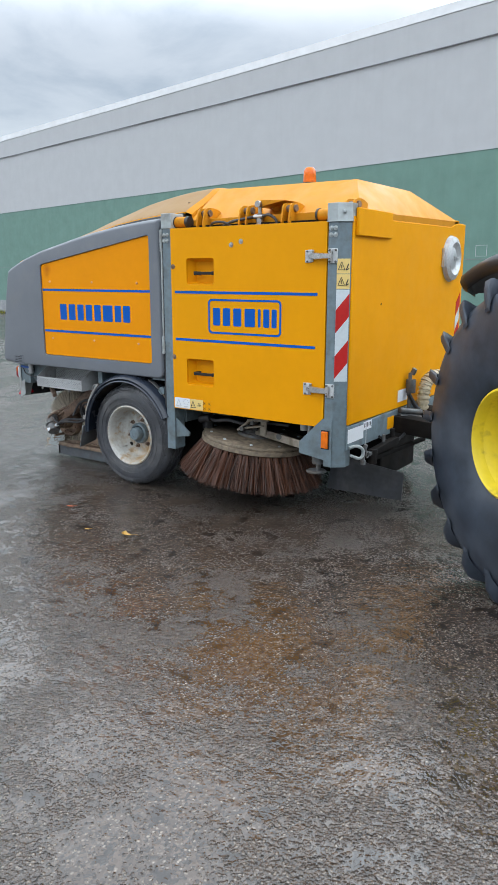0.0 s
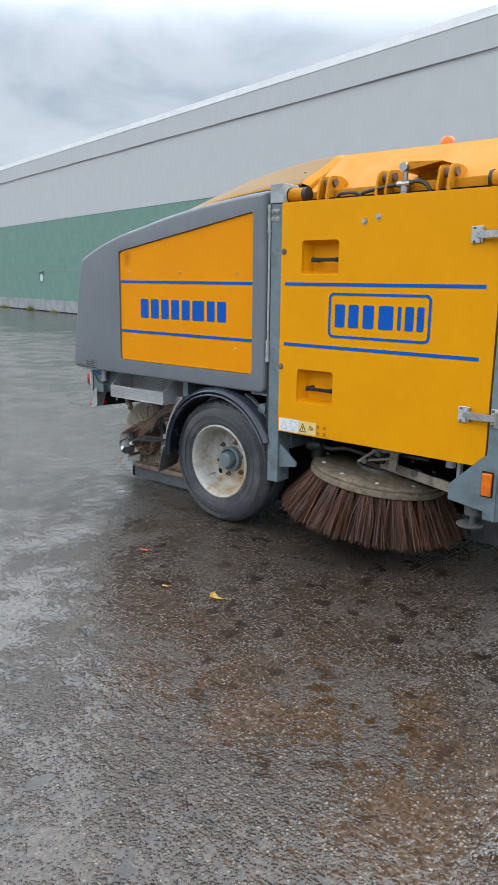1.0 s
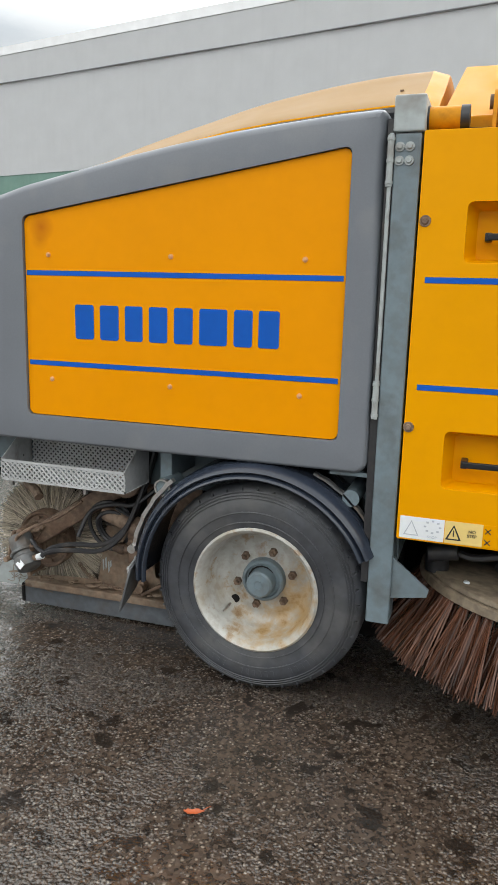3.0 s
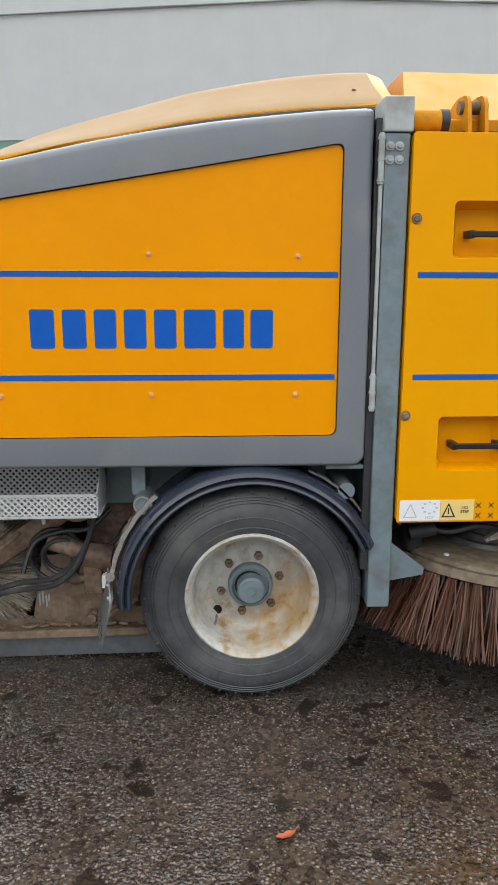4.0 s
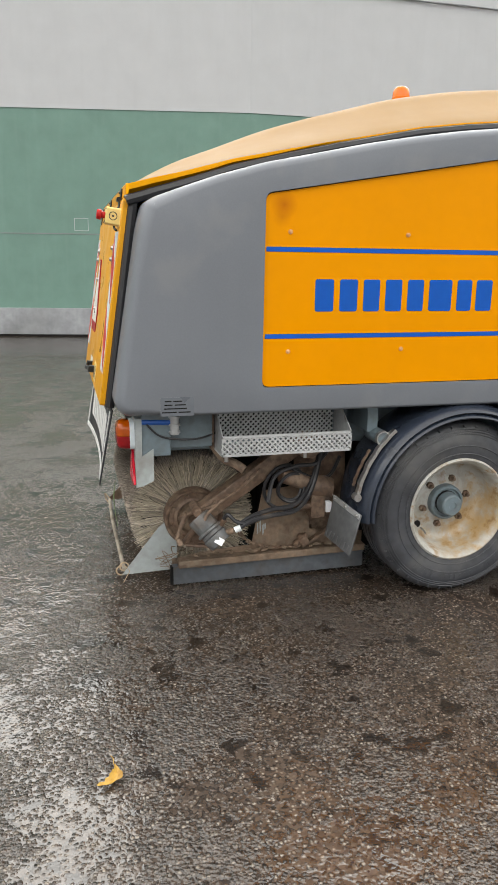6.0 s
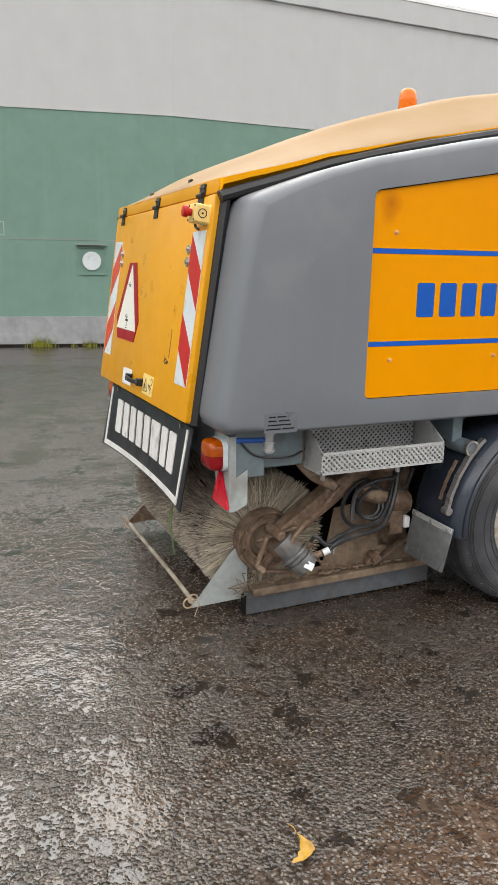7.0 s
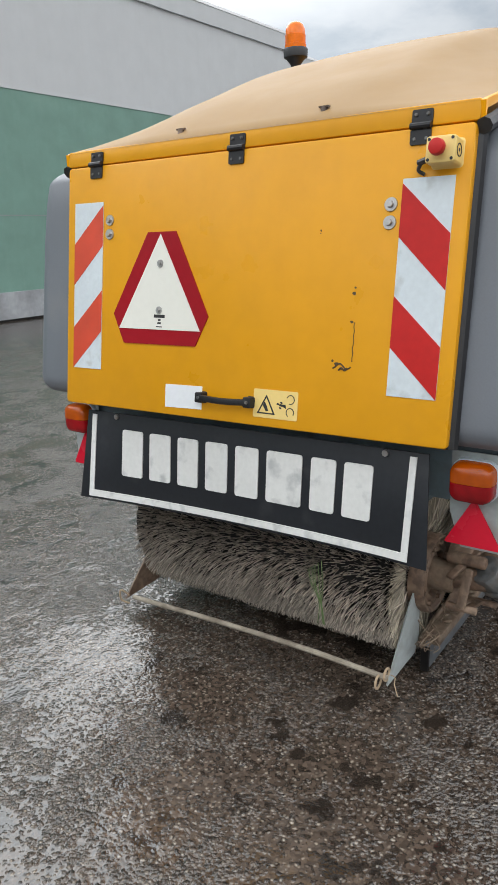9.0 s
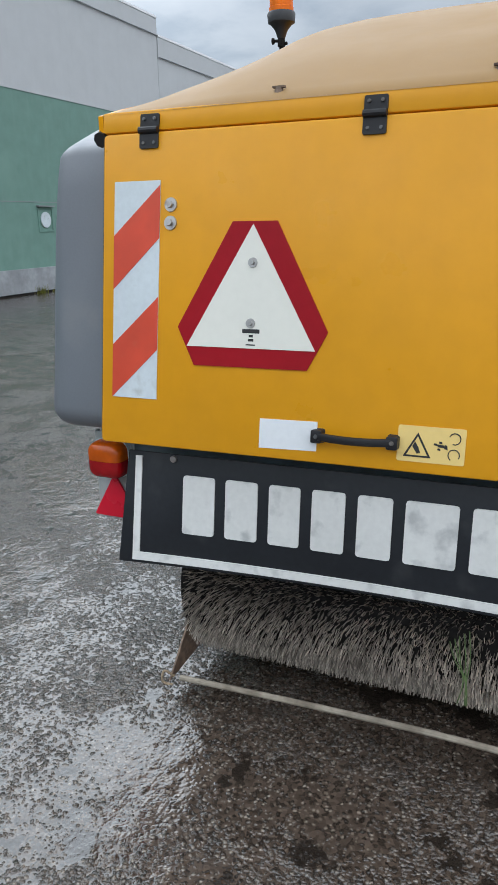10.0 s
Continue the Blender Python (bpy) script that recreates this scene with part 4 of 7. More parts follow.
for u, v in ((0.79, 0.742), (0.79, 0.705), (0.835, 0.742), (0.835, 0.705)):
    beam(bm, (u - 0.009, -0.0218, v - 0.009), (u + 0.009, -0.0218, v + 0.009), 0.003, 0.001, (0, 1, 0))
    beam(bm, (u - 0.009, -0.0218, v + 0.009), (u + 0.009, -0.0218, v - 0.009), 0.003, 0.001, (0, 1, 0))
parts("pictogram", bm, PRINT, door)
# toggle latches on the door's front edge
for z in (1.752, 0.925):
    bm = fresh()
    box(bm, 1.612, 1.655, -0.030, -0.02, z - 0.038, z + 0.038)
    box(bm, 1.655, 1.672, -0.030, -0.02, z - 0.020, z + 0.038)
    latch = part("latch", bm, GALV, door, "galvanised toggle latch", bevel=0.003)
    bm = fresh()
    box(bm, 1.780, 1.842, -0.040, -0.031, z - 0.044, z + 0.044)
    part("latch_keeper", bm, GALV, latch, "galvanised keeper plate", bevel=0.003)
    bm = fresh()
    cyl(bm, (1.806, -0.048, z - 0.030), (1.806, -0.048, z + 0.030), 0.008, seg=10)
    cyl(bm, (1.668, -0.034, z - 0.034), (1.668, -0.034, z + 0.034), 0.007, seg=10)
    parts("latch_pin", bm, ZINC, latch)
    bm = fresh()
    rows = [[bm.verts.new((x, y + o, z + q * h)) for q, o in ((-1, 0.012), (-0.75, 0.0), (0.75, 0.0), (1, 0.012))] for x, y, h in ((1.640, -0.036, 0.014), (1.668, -0.046, 0.020), (1.70, -0.056, 0.021), (1.74, -0.060, 0.019), (1.78, -0.058, 0.018), (1.812, -0.054, 0.018))]
    for r0, r1 in zip(rows, rows[1:]):
        for k in range(3):
            bm.faces.new((r0[k], r0[k + 1], r1[k + 1], r1[k]))
    bmesh.ops.solidify(bm, geom=bm.faces[:], thickness=0.004)
    part("lever", bm, LATCH, latch, "bright steel lever")
    for x, dz in ((1.790, 0.034), (1.832, 0.034), (1.790, -0.034), (1.832, -0.034)):
        screw(x, -0.040, z + dz, latch, 0.005, MOTOR)
    for dz in (0.030, -0.030):
        screw(1.628, -0.030, z + dz, latch, 0.004, MOTOR)

# far side door and closing panels
bm = fresh()
box(bm, DX0, DX1, 1.86, 1.91, DZ0, DZ1)
part("far_door", bm, YELLOW, sweeper, "yellow steel side door", bevel=0.006)

# front panel
bm = fresh()
plate(bm, [(0.034, 0.702), (2.02, 0.702), (2.02, 2.04), (1.80, 2.035), (1.70, 2.005), (0.034, 1.985)], "x", 1.885, 1.91)
front = part("front_panel", bm, YELLOW, sweeper, "yellow steel front panel", bevel=0.006)
bm = fresh()
box(bm, 1.909, 1.932, 0.06, 0.55, 1.872, 2.035)
part("front_box", bm, YELLOW, front, "yellow sheet cover", bevel=0.006)
bm = fresh()
cyl(bm, (1.9095, 0.46, 1.452), (1.9108, 0.46, 1.452), 0.009, seg=10)
part("rivet_hole", bm, DARK, front, "small dark hole")
bm = fresh()
box(bm, 1.86, 1.914, 0.03, 1.98, 0.535, 0.695)
rail = part("front_rail", bm, STEEL, sweeper, "blue-grey steel front cross beam", bevel=0.006)
for y0, y1, z0, z1, mat in ((0.03, 0.25, 0.585, 0.675, DECAL_WHITE), (0.252, 0.37, 0.635, 0.690, DECAL_WHITE), (0.63, 0.74, 0.575, 0.66, YELLOW)):
    bm = fresh()
    box(bm, 1.9145, 1.917, y0, y1, z0, z1)
    part("decal", bm, mat, rail, "small safety decal")
bm = fresh()
for k in range(5):
    box(bm, 1.9172, 1.9178, 0.262 + 0.021 * k, 0.272 + 0.021 * k, 0.652, 0.682)
part("small_print", bm, PRINT, rail)
bm = fresh()
box(bm, 1.911, 1.9135, 0.80, 0.97, 0.745, 0.83)
part("paper_label", bm, DECAL_WHITE, front, "torn white label")
# round inspection cover on the front panel
bm = fresh()
lathe(bm, [(0.0, 0.0), (0.035, 0.02), (0.035, 0.05), (0.02, 0.085), (0.03, 0.11), (0.045, 0.125), (0.03, 0.165), (0.0, 0.172), (0.0, 0.178)], (1.913, 1.70, 1.765), "x", 32)
part("inspection_cover", bm, GALV, front, "round grey metal inspection cover")
bm = fresh()
box(bm, 1.911, 1.93, 1.52, 1.555, 1.70, 1.84)
cyl(bm, (1.945, 1.70, 1.765), (1.965, 1.70, 1.765), 0.012, seg=10)
box(bm, 1.955, 1.965, 1.68, 1.76, 1.757, 1.773)
parts("cover_catch", bm, GALV, front)
for i in range(3):
    bm = fresh()
    z = 1.50 - 0.12 * i
    plate(bm, [(1.90, z - 0.08), (1.98, z), (1.98, z - 0.10), (1.90, z - 0.18)], "x", 1.9105, 1.913)
    part("warning_stripe", bm, WHITE if i % 2 else RED, front)

# hopper lid: hipped yellow sheet over the front half
bm = fresh()
B = [(0.52, 0.17, 2.01), (1.905, 0.12, 2.02), (1.905, 1.84, 2.05), (0.52, 1.72, 2.01)]
T = [(0.58, 0.46, 2.256), (1.70, 0.47, 2.250), (1.78, 1.15, 2.230), (1.72, 1.45, 2.215), (0.56, 1.43, 2.272)]
vb = [bm.verts.new(p) for p in B]
vt = [bm.verts.new(p) for p in T]
bm.faces.new(vt)
bm.faces.new((vb[0], vb[1], vt[1], vt[0]))
bm.faces.new((vb[1], vt[2], vt[1]))
bm.faces.new((vb[1], vb[2], vt[2]))
bm.faces.new((vb[2], vt[3], vt[2]))
bm.faces.new((vb[2], vb[3], vt[4], vt[3]))
bm.faces.new((vb[3], vb[0], vt[0], vt[4]))
bm.faces.new(vb[::-1])
soften(bm, 0.012, 2, 8)
part("hopper_lid", bm, LID, sweeper, "yellow hipped hopper lid", smooth=40)
bm = fresh()
plate(bm, [(0.13, 1.955), (1.84, 1.955), (1.84, 2.052), (0.13, 2.022)], "x", 1.893, 1.906)
plate(bm, [(0.55, 1.955), (1.89, 1.955), (1.89, 2.03), (0.55, 2.01)], "y", 1.73, 1.742)
parts("lid_skirt", bm, LID, sweeper, "yellow turned-down lid edge")
# hinge tube, brackets and tipping ram along the lid's lower edge
bm = fresh()
beam(bm, (0.60, 0.155, 1.985), (1.85, 0.155, 1.995), 0.10, 0.07)
part("hinge_rail", bm, HINGE_YELLOW, sweeper, "yellow hinge rail", bevel=0.006)
for x0, x1 in ((0.505, 0.62), (1.66, 1.78)):
    bm = fresh()
    cyl(bm, (x0, 0.055, 2.0), (x1, 0.055, 2.0), 0.037, seg=18)
    hinge = part("hinge_tube", bm, HINGE_YELLOW, sweeper, "grimy yellow hinge tube", bevel=0.003)
    bm = fresh()
    cyl(bm, (x0 - 0.010, 0.055, 2.0), (x0 + 0.004, 0.055, 2.0), 0.041, seg=18)
    cyl(bm, (x1 - 0.02, 0.055, 2.0), (x1 + 0.006, 0.055, 2.0), 0.039, seg=18)
    parts("collar", bm, BLACK, hinge)
for x in (0.69, 1.05, 1.385, 1.83):
    bm = fresh()
    prof = round_poly([(0.03, 1.955), (0.17, 1.955), (0.25, 2.07), (0.16, 2.095), (0.06, 2.085)], 0.03, 3)
    for o in (0.0, 0.055):
        plate(bm, prof, "x", x + o, x + o + 0.012)
    bracket = part("hinge_bracket", bm, HINGE_YELLOW, sweeper, "grimy yellow pressed hinge bracket")
    bm = fresh()
    cyl(bm, (x - 0.012, 0.105, 2.055), (x + 0.08, 0.105, 2.055), 0.022, seg=12)
    part("hinge_pin", bm, RUST, bracket, "rusty hinge pin")
bm = fresh()
plate(bm, round_poly([(1.18, 2.07), (1.40, 2.105), (1.22, 2.115), (1.18, 2.10)], 0.008, 2), "y", 0.07, 0.23)
plate(bm, [(1.22, 2.02), (1.38, 2.10), (1.22, 2.10)], "y", 0.20, 0.21)
lug = part("ram_lug", bm, HINGE_YELLOW, sweeper, "yellow ram lug")
bm = fresh()
cyl(bm, (1.20, 0.045, 2.09), (1.20, 0.11, 2.09), 0.022, seg=12)
part("ram_eye", bm, ZINC, lug)
bm = fresh()
cyl(bm, (1.20, 0.075, 1.80), (1.20, 0.075, 2.03), 0.024, seg=12)
cyl(bm, (1.20, 0.075, 2.0), (1.20, 0.075, 2.085), 0.013, seg=10)
cyl(bm, (1.165, 0.065, 2.012), (1.235, 0.065, 2.012), 0.016, seg=10)
ram = part("tipping_ram", bm, ZINC, sweeper, "dirty steel tipping ram")
bm = fresh()
tube(bm, spline([(1.17, 0.06, 2.012), (1.08, 0.05, 2.0), (0.98, 0.05, 1.985), (0.90, 0.05, 1.95)], 6), 0.010)
tube(bm, spline([(1.23, 0.06, 2.012), (1.29, 0.045, 2.018), (1.34, 0.045, 1.99), (1.36, 0.05, 1.94)], 6), 0.010)
tube(bm, spline([(0.80, 0.06, 1.95), (0.84, 0.04, 1.985), (0.93, 0.04, 1.985), (0.99, 0.06, 1.95)], 6), 0.009)
part("hose", bm, CABLE, ram, "black hydraulic hose")

# engine hood behind the hopper: faded yellow with sloping flanks
bm = fresh()
LIP = [0.044, 0.044, 0.043, 0.040, 0.034, 0.025, 0.017, 0.013, 0.011, 0.011, 0.011, 0.011, 0.011, 0.011]
XS = [-1.425, -1.412, -1.38, -1.32, -1.20, -1.0, -0.77, -0.58, -0.42, -0.2, 0.0, 0.2, 0.36, 0.46]
CROWN = [1.758, 1.772, 1.789, 1.823, 1.886, 1.964, 2.052, 2.11, 2.153, 2.211, 2.249, 2.278, 2.292, 2.296]
EDGE = [1.755, 1.760, 1.768, 1.784, 1.812, 1.867, 1.914, 1.952, 1.982, 2.025, 2.051, 2.070, 2.080, 2.084]
PROFILE = [(0.0, 0.0), (0.02, 0.10), (0.06, 0.25), (0.12, 0.46), (0.18, 0.69), (0.232, 0.892), (0.258, 0.945), (0.30, 0.968), (0.39, 0.988), (0.5, 1.0)]
across = PROFILE + [(1 - v, h) for v, h in PROFILE[-2::-1]]
Y0, Y1 = 0.205, 2 * YC - 0.205


def eased(u, v, q):
    """Values at q on a smooth line through the points (u, v)."""
    u, v, q = np.array(u), np.array(v), np.array(q)
    slope = np.gradient(v, u)
    i = np.clip(np.searchsorted(u, q) - 1, 0, len(u) - 2)
    w = u[i + 1] - u[i]
    t = (q - u[i]) / w
    return ((2 * t**3 - 3 * t**2 + 1) * v[i] + (t**3 - 2 * t**2 + t) * w * slope[i] + (3 * t**2 - 2 * t**3) * v[i + 1] + (t**3 - t**2) * w * slope[i + 1]).tolist()


ALONG = [XS[0], XS[1], XS[2]] + [-1.35 + 1.81 * k / 44 for k in range(45)]
ACROSS = [k / 64 for k in range(65)]
across = list(zip(ACROSS, eased([v for v, h in across], [h for v, h in across], ACROSS)))
grid = []
for x, c, ed in zip(ALONG, eased(XS, CROWN, ALONG), eased(XS, EDGE, ALONG)):
    grid.append([bm.verts.new((x, Y0 + (Y1 - Y0) * v, ed + (c - ed) * h)) for v, h in across])
for i in range(len(ALONG) - 1):
    for j in range(len(across) - 1):
        bm.faces.new((grid[i][j], grid[i + 1][j], grid[i + 1][j + 1], grid[i][j + 1]))
hood = part("engine_hood", bm, CREAM, sweeper, "sun-faded yellow engine hood", smooth=50)
bm = fresh()
back = [(0.46, Y0 + (Y1 - Y0) * v, EDGE[-1] + (CROWN[-1] - EDGE[-1]) * h) for v, h in across]
rows = [[bm.verts.new((x + o, y, z + d)) for x, y, z in back] for o, d in ((0.0, 0.0), (0.006, -0.002), (0.052, -0.016), (0.058, -0.022), (0.07, -0.20))]
for r0, r1 in zip(rows, rows[1:]):
    for j in range(len(back) - 1):
        bm.faces.new((r0[j], r0[j + 1], r1[j + 1], r1[j]))
part("hood_front_flange", bm, LID, hood, "yellow sloping front flange")
for side in (0, 1):
    y = Y0 if side == 0 else Y1
    bm = fresh()
    for a in range(len(XS) - 1):
        o = -0.014 if side == 0 else 0.014
        q = [(XS[a], EDGE[a]), (XS[a + 1], EDGE[a + 1]), (XS[a + 1], EDGE[a + 1] - LIP[a + 1]), (XS[a], EDGE[a] - LIP[a])]
        vs = [bm.verts.new((u, y + d, v)) for d in (0.0, o) for u, v in q]
        for f in ((0, 1, 2, 3), (7, 6, 5, 4), (0, 4, 5, 1), (1, 5, 6, 2), (2, 6, 7, 3), (3, 7, 4, 0)):
            bm.faces.new([vs[i] for i in f])
    part("hood_lip", bm, YELLOW, hood, "yellow turned-down hood edge")
    bm = fresh()
    d = -0.012 if side == 0 else 0.012
    tube(bm, [(x, y + d, ed - lip - 0.015) for x, ed, lip in zip(XS, EDGE, LIP)], 0.021, 8)
    tube(bm, [(rear_x(z) + 0.034, y - 0.4 * d, z) for z in (0.89, 1.2, 1.5, 1.70)], 0.020, 8)
    part("rubber_seal", bm, BLACK, sweeper, "black rubber edge seal")
for x, y, z in ((0.378, 0.36, 2.158), (-1.385, 1.19, 1.788), (-1.37, 0.67, 1.795)):
    bm = fresh()
    cyl(bm, (x, y, z - 0.01), (x, y, z + 0.006), 0.014, 0.008, 10)
    box(bm, x - 0.006, x + 0.006, y - 0.016, y + 0.016, z + 0.003, z + 0.008)
    part("hood_catch", bm, RUST, hood, "small rusty catch")

# ---------------------------------------------------------------- rear of the sweeper


def sagged(y, z):
    """The lower half of the rear hangs a little lower towards the far side."""
    return z - 0.047 * min(1.0, max(0.0, (y - 0.35) / 1.3)) * max(0.0, 1.30 - z)


def on_rear(y, z, off=0.0):
    """A place on the leaning rear face, off metres behind it."""
    z = sagged(y, z)
    nrm = Vector((-1, 0, 0.147)).normalized()
    return Vector((rear_x(z), y, z)) + nrm * off


def rear_plate(bm, loop, off0, off1, holes=()):
    """A plate lying on the rear face, from an outline of (y, z)."""
    start = len(bm.verts)
    plate(bm, loop, "x", 0.0, 1.0, holes)
    bm.verts.ensure_lookup_table()
    for v in list(bm.verts)[start:]:
        v.co = on_rear(v.co.y, v.co.z, off0 if v.co.x < 0.5 else off1)


bm = fresh()
rear_plate(bm, rounded(0.208, 1.678, 0.897, 1.706, 0.012, 3), -0.03, 0.006)
tail = part("rear_door", bm, REAR_YELLOW, sweeper, "yellow steel rear door with marker boards", bevel=0.005)
bm = fresh()
rear_plate(bm, rounded(0.202, 1.684, 1.710, 1.762, 0.006, 2), -0.03, 0.002)
part("hood_rear_lip", bm, REAR_YELLOW, hood, "yellow turned-down rear hood edge", bevel=0.004)

for mirror in (False, True):
    s = (lambda y: 2 * YC - y) if mirror else (lambda y: y)
    ins, out = (1.498, 1.640) if mirror else (0.388, 0.248)
    zt, zb = 1.584, 1.022
    hh = zt - zb
    bm = fresh()
    rear_plate(bm, [(ins, zb), (out, zb), (out, zt), (ins, zt)], 0.006, 0.0085)
    board = part("marker_board", bm, WHITE, tail, "red and white striped marker board")
    for a0, a1, b0, b1 in ((0.02, 0.26, 0.25, 0.50), (0.53, 0.77, 0.755, 1.0)):
        bm = fresh()
        rear_plate(bm, [(ins, zt - hh * a0), (ins, zt - hh * a1), (out, zt - hh * b1), (out, zt - hh * b0)], 0.0085, 0.0098)
        part("red_stripe", bm, RED_OLD if mirror else RED, board)
    for z in (1.522, 1.476):
        bm = fresh()
        y = 1.466 if mirror else 0.418
        a, b = on_rear(y, z, 0.006), on_rear(y, z, 0.010)
        cyl(bm, a, b, 0.019, 0.018, 16)
        cyl(bm, b, on_rear(y, z, 0.018), 0.010, 0.008, 6)
        part("bolt", bm, ZINC, tail, "galvanised bolt and washer")

# slow-vehicle triangle
TRI = [(1.284, 1.477), (1.162, 1.477), (1.016, 1.213), (1.066, 1.120), (1.384, 1.118), (1.435, 1.213)]
bm = fresh()
rear_plate(bm, TRI, 0.006, 0.010)
sign = part("slow_vehicle_sign", bm, DARK_RED, tail, "white triangle with dark red border")
bm = fresh()
rear_plate(bm, [(1.226, 1.470), (1.046, 1.167), (1.406, 1.166)], 0.010, 0.0115)
part("sign_face", bm, SIGN_WHITE, sign, "cream-white triangle face")
for z in (1.376, 1.228):
    bm = fresh()
    cyl(bm, on_rear(1.223, z, 0.011), on_rear(1.223, z, 0.015), 0.013, 0.012, 14)
    cyl(bm, on_rear(1.223, z, 0.014), on_rear(1.223, z, 0.021), 0.007, 0.006, 6)
    part("bolt", bm, ZINC, sign)
bm = fresh()
for y0, y1, z0, z1 in ((1.197, 1.245, 1.204, 1.214), (1.215, 1.226, 1.194, 1.200), (1.213, 1.228, 1.184, 1.190), (1.208, 1.234, 1.174, 1.177)):
    rear_plate(bm, [(y0, z0), (y1, z0), (y1, z1), (y0, z1)], 0.0115, 0.0122)
part("small_print", bm, PRINT, sign)

# hinges along the top edge, emergency stop, handle, labels
for y in (1.535, 0.933, 0.350):
    bm = fresh()
    rear_plate(bm, rounded(y - 0.028, y + 0.028, 1.715, 1.750, 0.004, 2), 0.003, 0.008)
    rear_plate(bm, rounded(y - 0.028, y + 0.028, 1.664, 1.703, 0.004, 2), 0.006, 0.011)
    cyl(bm, on_rear(y - 0.028, 1.709, 0.013), on_rear(y + 0.028, 1.709, 0.013), 0.009, seg=10)
    hg = part("hood_hinge", bm, BLACK_PLASTIC, tail, "black steel hinge")
    for dy in (-0.016, 0.016):
        for z in (1.737, 1.678):
            bm = fresh()
            cyl(bm, on_rear(y + dy, z, 0.009), on_rear(y + dy, z, 0.0135), 0.005, 0.004, 8)
            part("rivet", bm, MOTOR, hg)
bm = fresh()
rear_plate(bm, rounded(0.236, 0.312, 1.604, 1.668, 0.006, 2), 0.006, 0.062)
stop_box = part("emergency_stop_box", bm, DECAL, tail, "pale yellow emergency stop box", bevel=0.004)
bm = fresh()
cyl(bm, on_rear(0.274, 1.636, 0.062), on_rear(0.274, 1.636, 0.078), 0.013, seg=14)
cyl(bm, on_rear(0.274, 1.636, 0.078), on_rear(0.274, 1.636, 0.096), 0.021, 0.019, 18)
part("stop_button", bm, RED, stop_box, "red mushroom button", bevel=0.003)
bm = fresh()
cyl(bm, on_rear(0.245, 1.636, 0.034) + Vector((0, -0.0102, 0)), on_rear(0.245, 1.636, 0.034) + Vector((0, -0.008, 0)), 0.004, seg=10, caps=True)
lathe(bm, [(0.0, 0.0135), (0.0, 0.0165), (0.002, 0.0165), (0.002, 0.0135)], on_rear(0.245, 1.636, 0.034) + Vector((0, -0.0102, 0)), "y", 22, True)
for dy, dz in ((0.03, 0.024), (-0.03, 0.024), (0.03, -0.024), (-0.03, -0.024)):
    cyl(bm, on_rear(0.274 + dy, 1.636 + dz, 0.060), on_rear(0.274 + dy, 1.636 + dz, 0.064), 0.004, seg=8)
parts("box_mark", bm, PRINT, stop_box)
bm = fresh()
cyl(bm, on_rear(0.316, 1.622, 0.03), on_rear(0.345, 1.617, 0.02), 0.008, seg=8)
tube(bm, spline([on_rear(0.335, 1.618, 0.022), on_rear(0.345, 1.60, 0.018), on_rear(0.33, 1.59, 0.01)], 4), 0.005, 6)
part("cable_gland", bm, CABLE, stop_box)
bm = fresh()
ha, hb = 1.025, 0.835
rings = []
for k in range(13):
    u = k / 12
    y, z, off = ha + (hb - ha) * u, 0.965 - 0.003 * math.sin(math.pi * u), 0.024 + 0.012 * math.sin(math.pi * u)
    rings.append([bm.verts.new(on_rear(y, z + dz, off + d)) for dz, d in ((-0.0105, 0.001), (-0.0085, 0.010), (0.0085, 0.010), (0.0105, 0.001))])
for p, q in zip(rings, rings[1:]):
    for k in range(4):
        bm.faces.new((p[k], q[k], q[(k + 1) % 4], p[(k + 1) % 4]))
bm.faces.new(rings[0])
bm.faces.new(rings[-1][::-1])
bmesh.ops.recalc_face_normals(bm, faces=bm.faces)
for y in (ha, hb):
    rear_plate(bm, rounded(y - 0.014, y + 0.014, 0.949, 0.981, 0.004, 2), 0.006, 0.034)
handle = part("door_handle", bm, BLACK_PLASTIC, tail, "black plastic pull handle", bevel=0.002)
for y in (ha, hb):
    bm = fresh()
    cyl(bm, on_rear(y, 0.965, 0.034), on_rear(y, 0.965, 0.037), 0.006, 0.005, 8)
    part("screw", bm, MOTOR, handle)
bm = fresh()
rear_plate(bm, [(1.187, 0.921), (1.030, 0.925), (1.030, 0.998), (1.187, 0.995)], 0.006, 0.0075)
part("white_label", bm, DECAL_WHITE, tail, "blank white label")
bm = fresh()
rear_plate(bm, rounded(0.667, 0.826, 0.923, 1.008, 0.004, 2), 0.006, 0.0075)
dec = part("warning_decal", bm, DECAL, tail, "pale yellow pictogram decal")
bm = fresh()
o, h = triangle_outline(0.778, 0.935, 0.058, 0.066, 0.004)
rear_plate(bm, o, 0.0075, 0.0085, [h])
rear_plate(bm, [(0.770, 0.945), (0.778, 0.943), (0.79, 0.960), (0.784, 0.972), (0.775, 0.958)], 0.0075, 0.0085)
for cz, turn in ((0.984, 20), (0.946, -60)):
    arc = [radians(turn + 30 * q) for q in range(10)]
    loop = [(0.692 + 0.0145 * math.cos(q), cz + 0.0145 * math.sin(q)) for q in arc] + [(0.692 + 0.012 * math.cos(q), cz + 0.012 * math.sin(q)) for q in arc[::-1]]
    rear_plate(bm, loop, 0.0075, 0.0085)
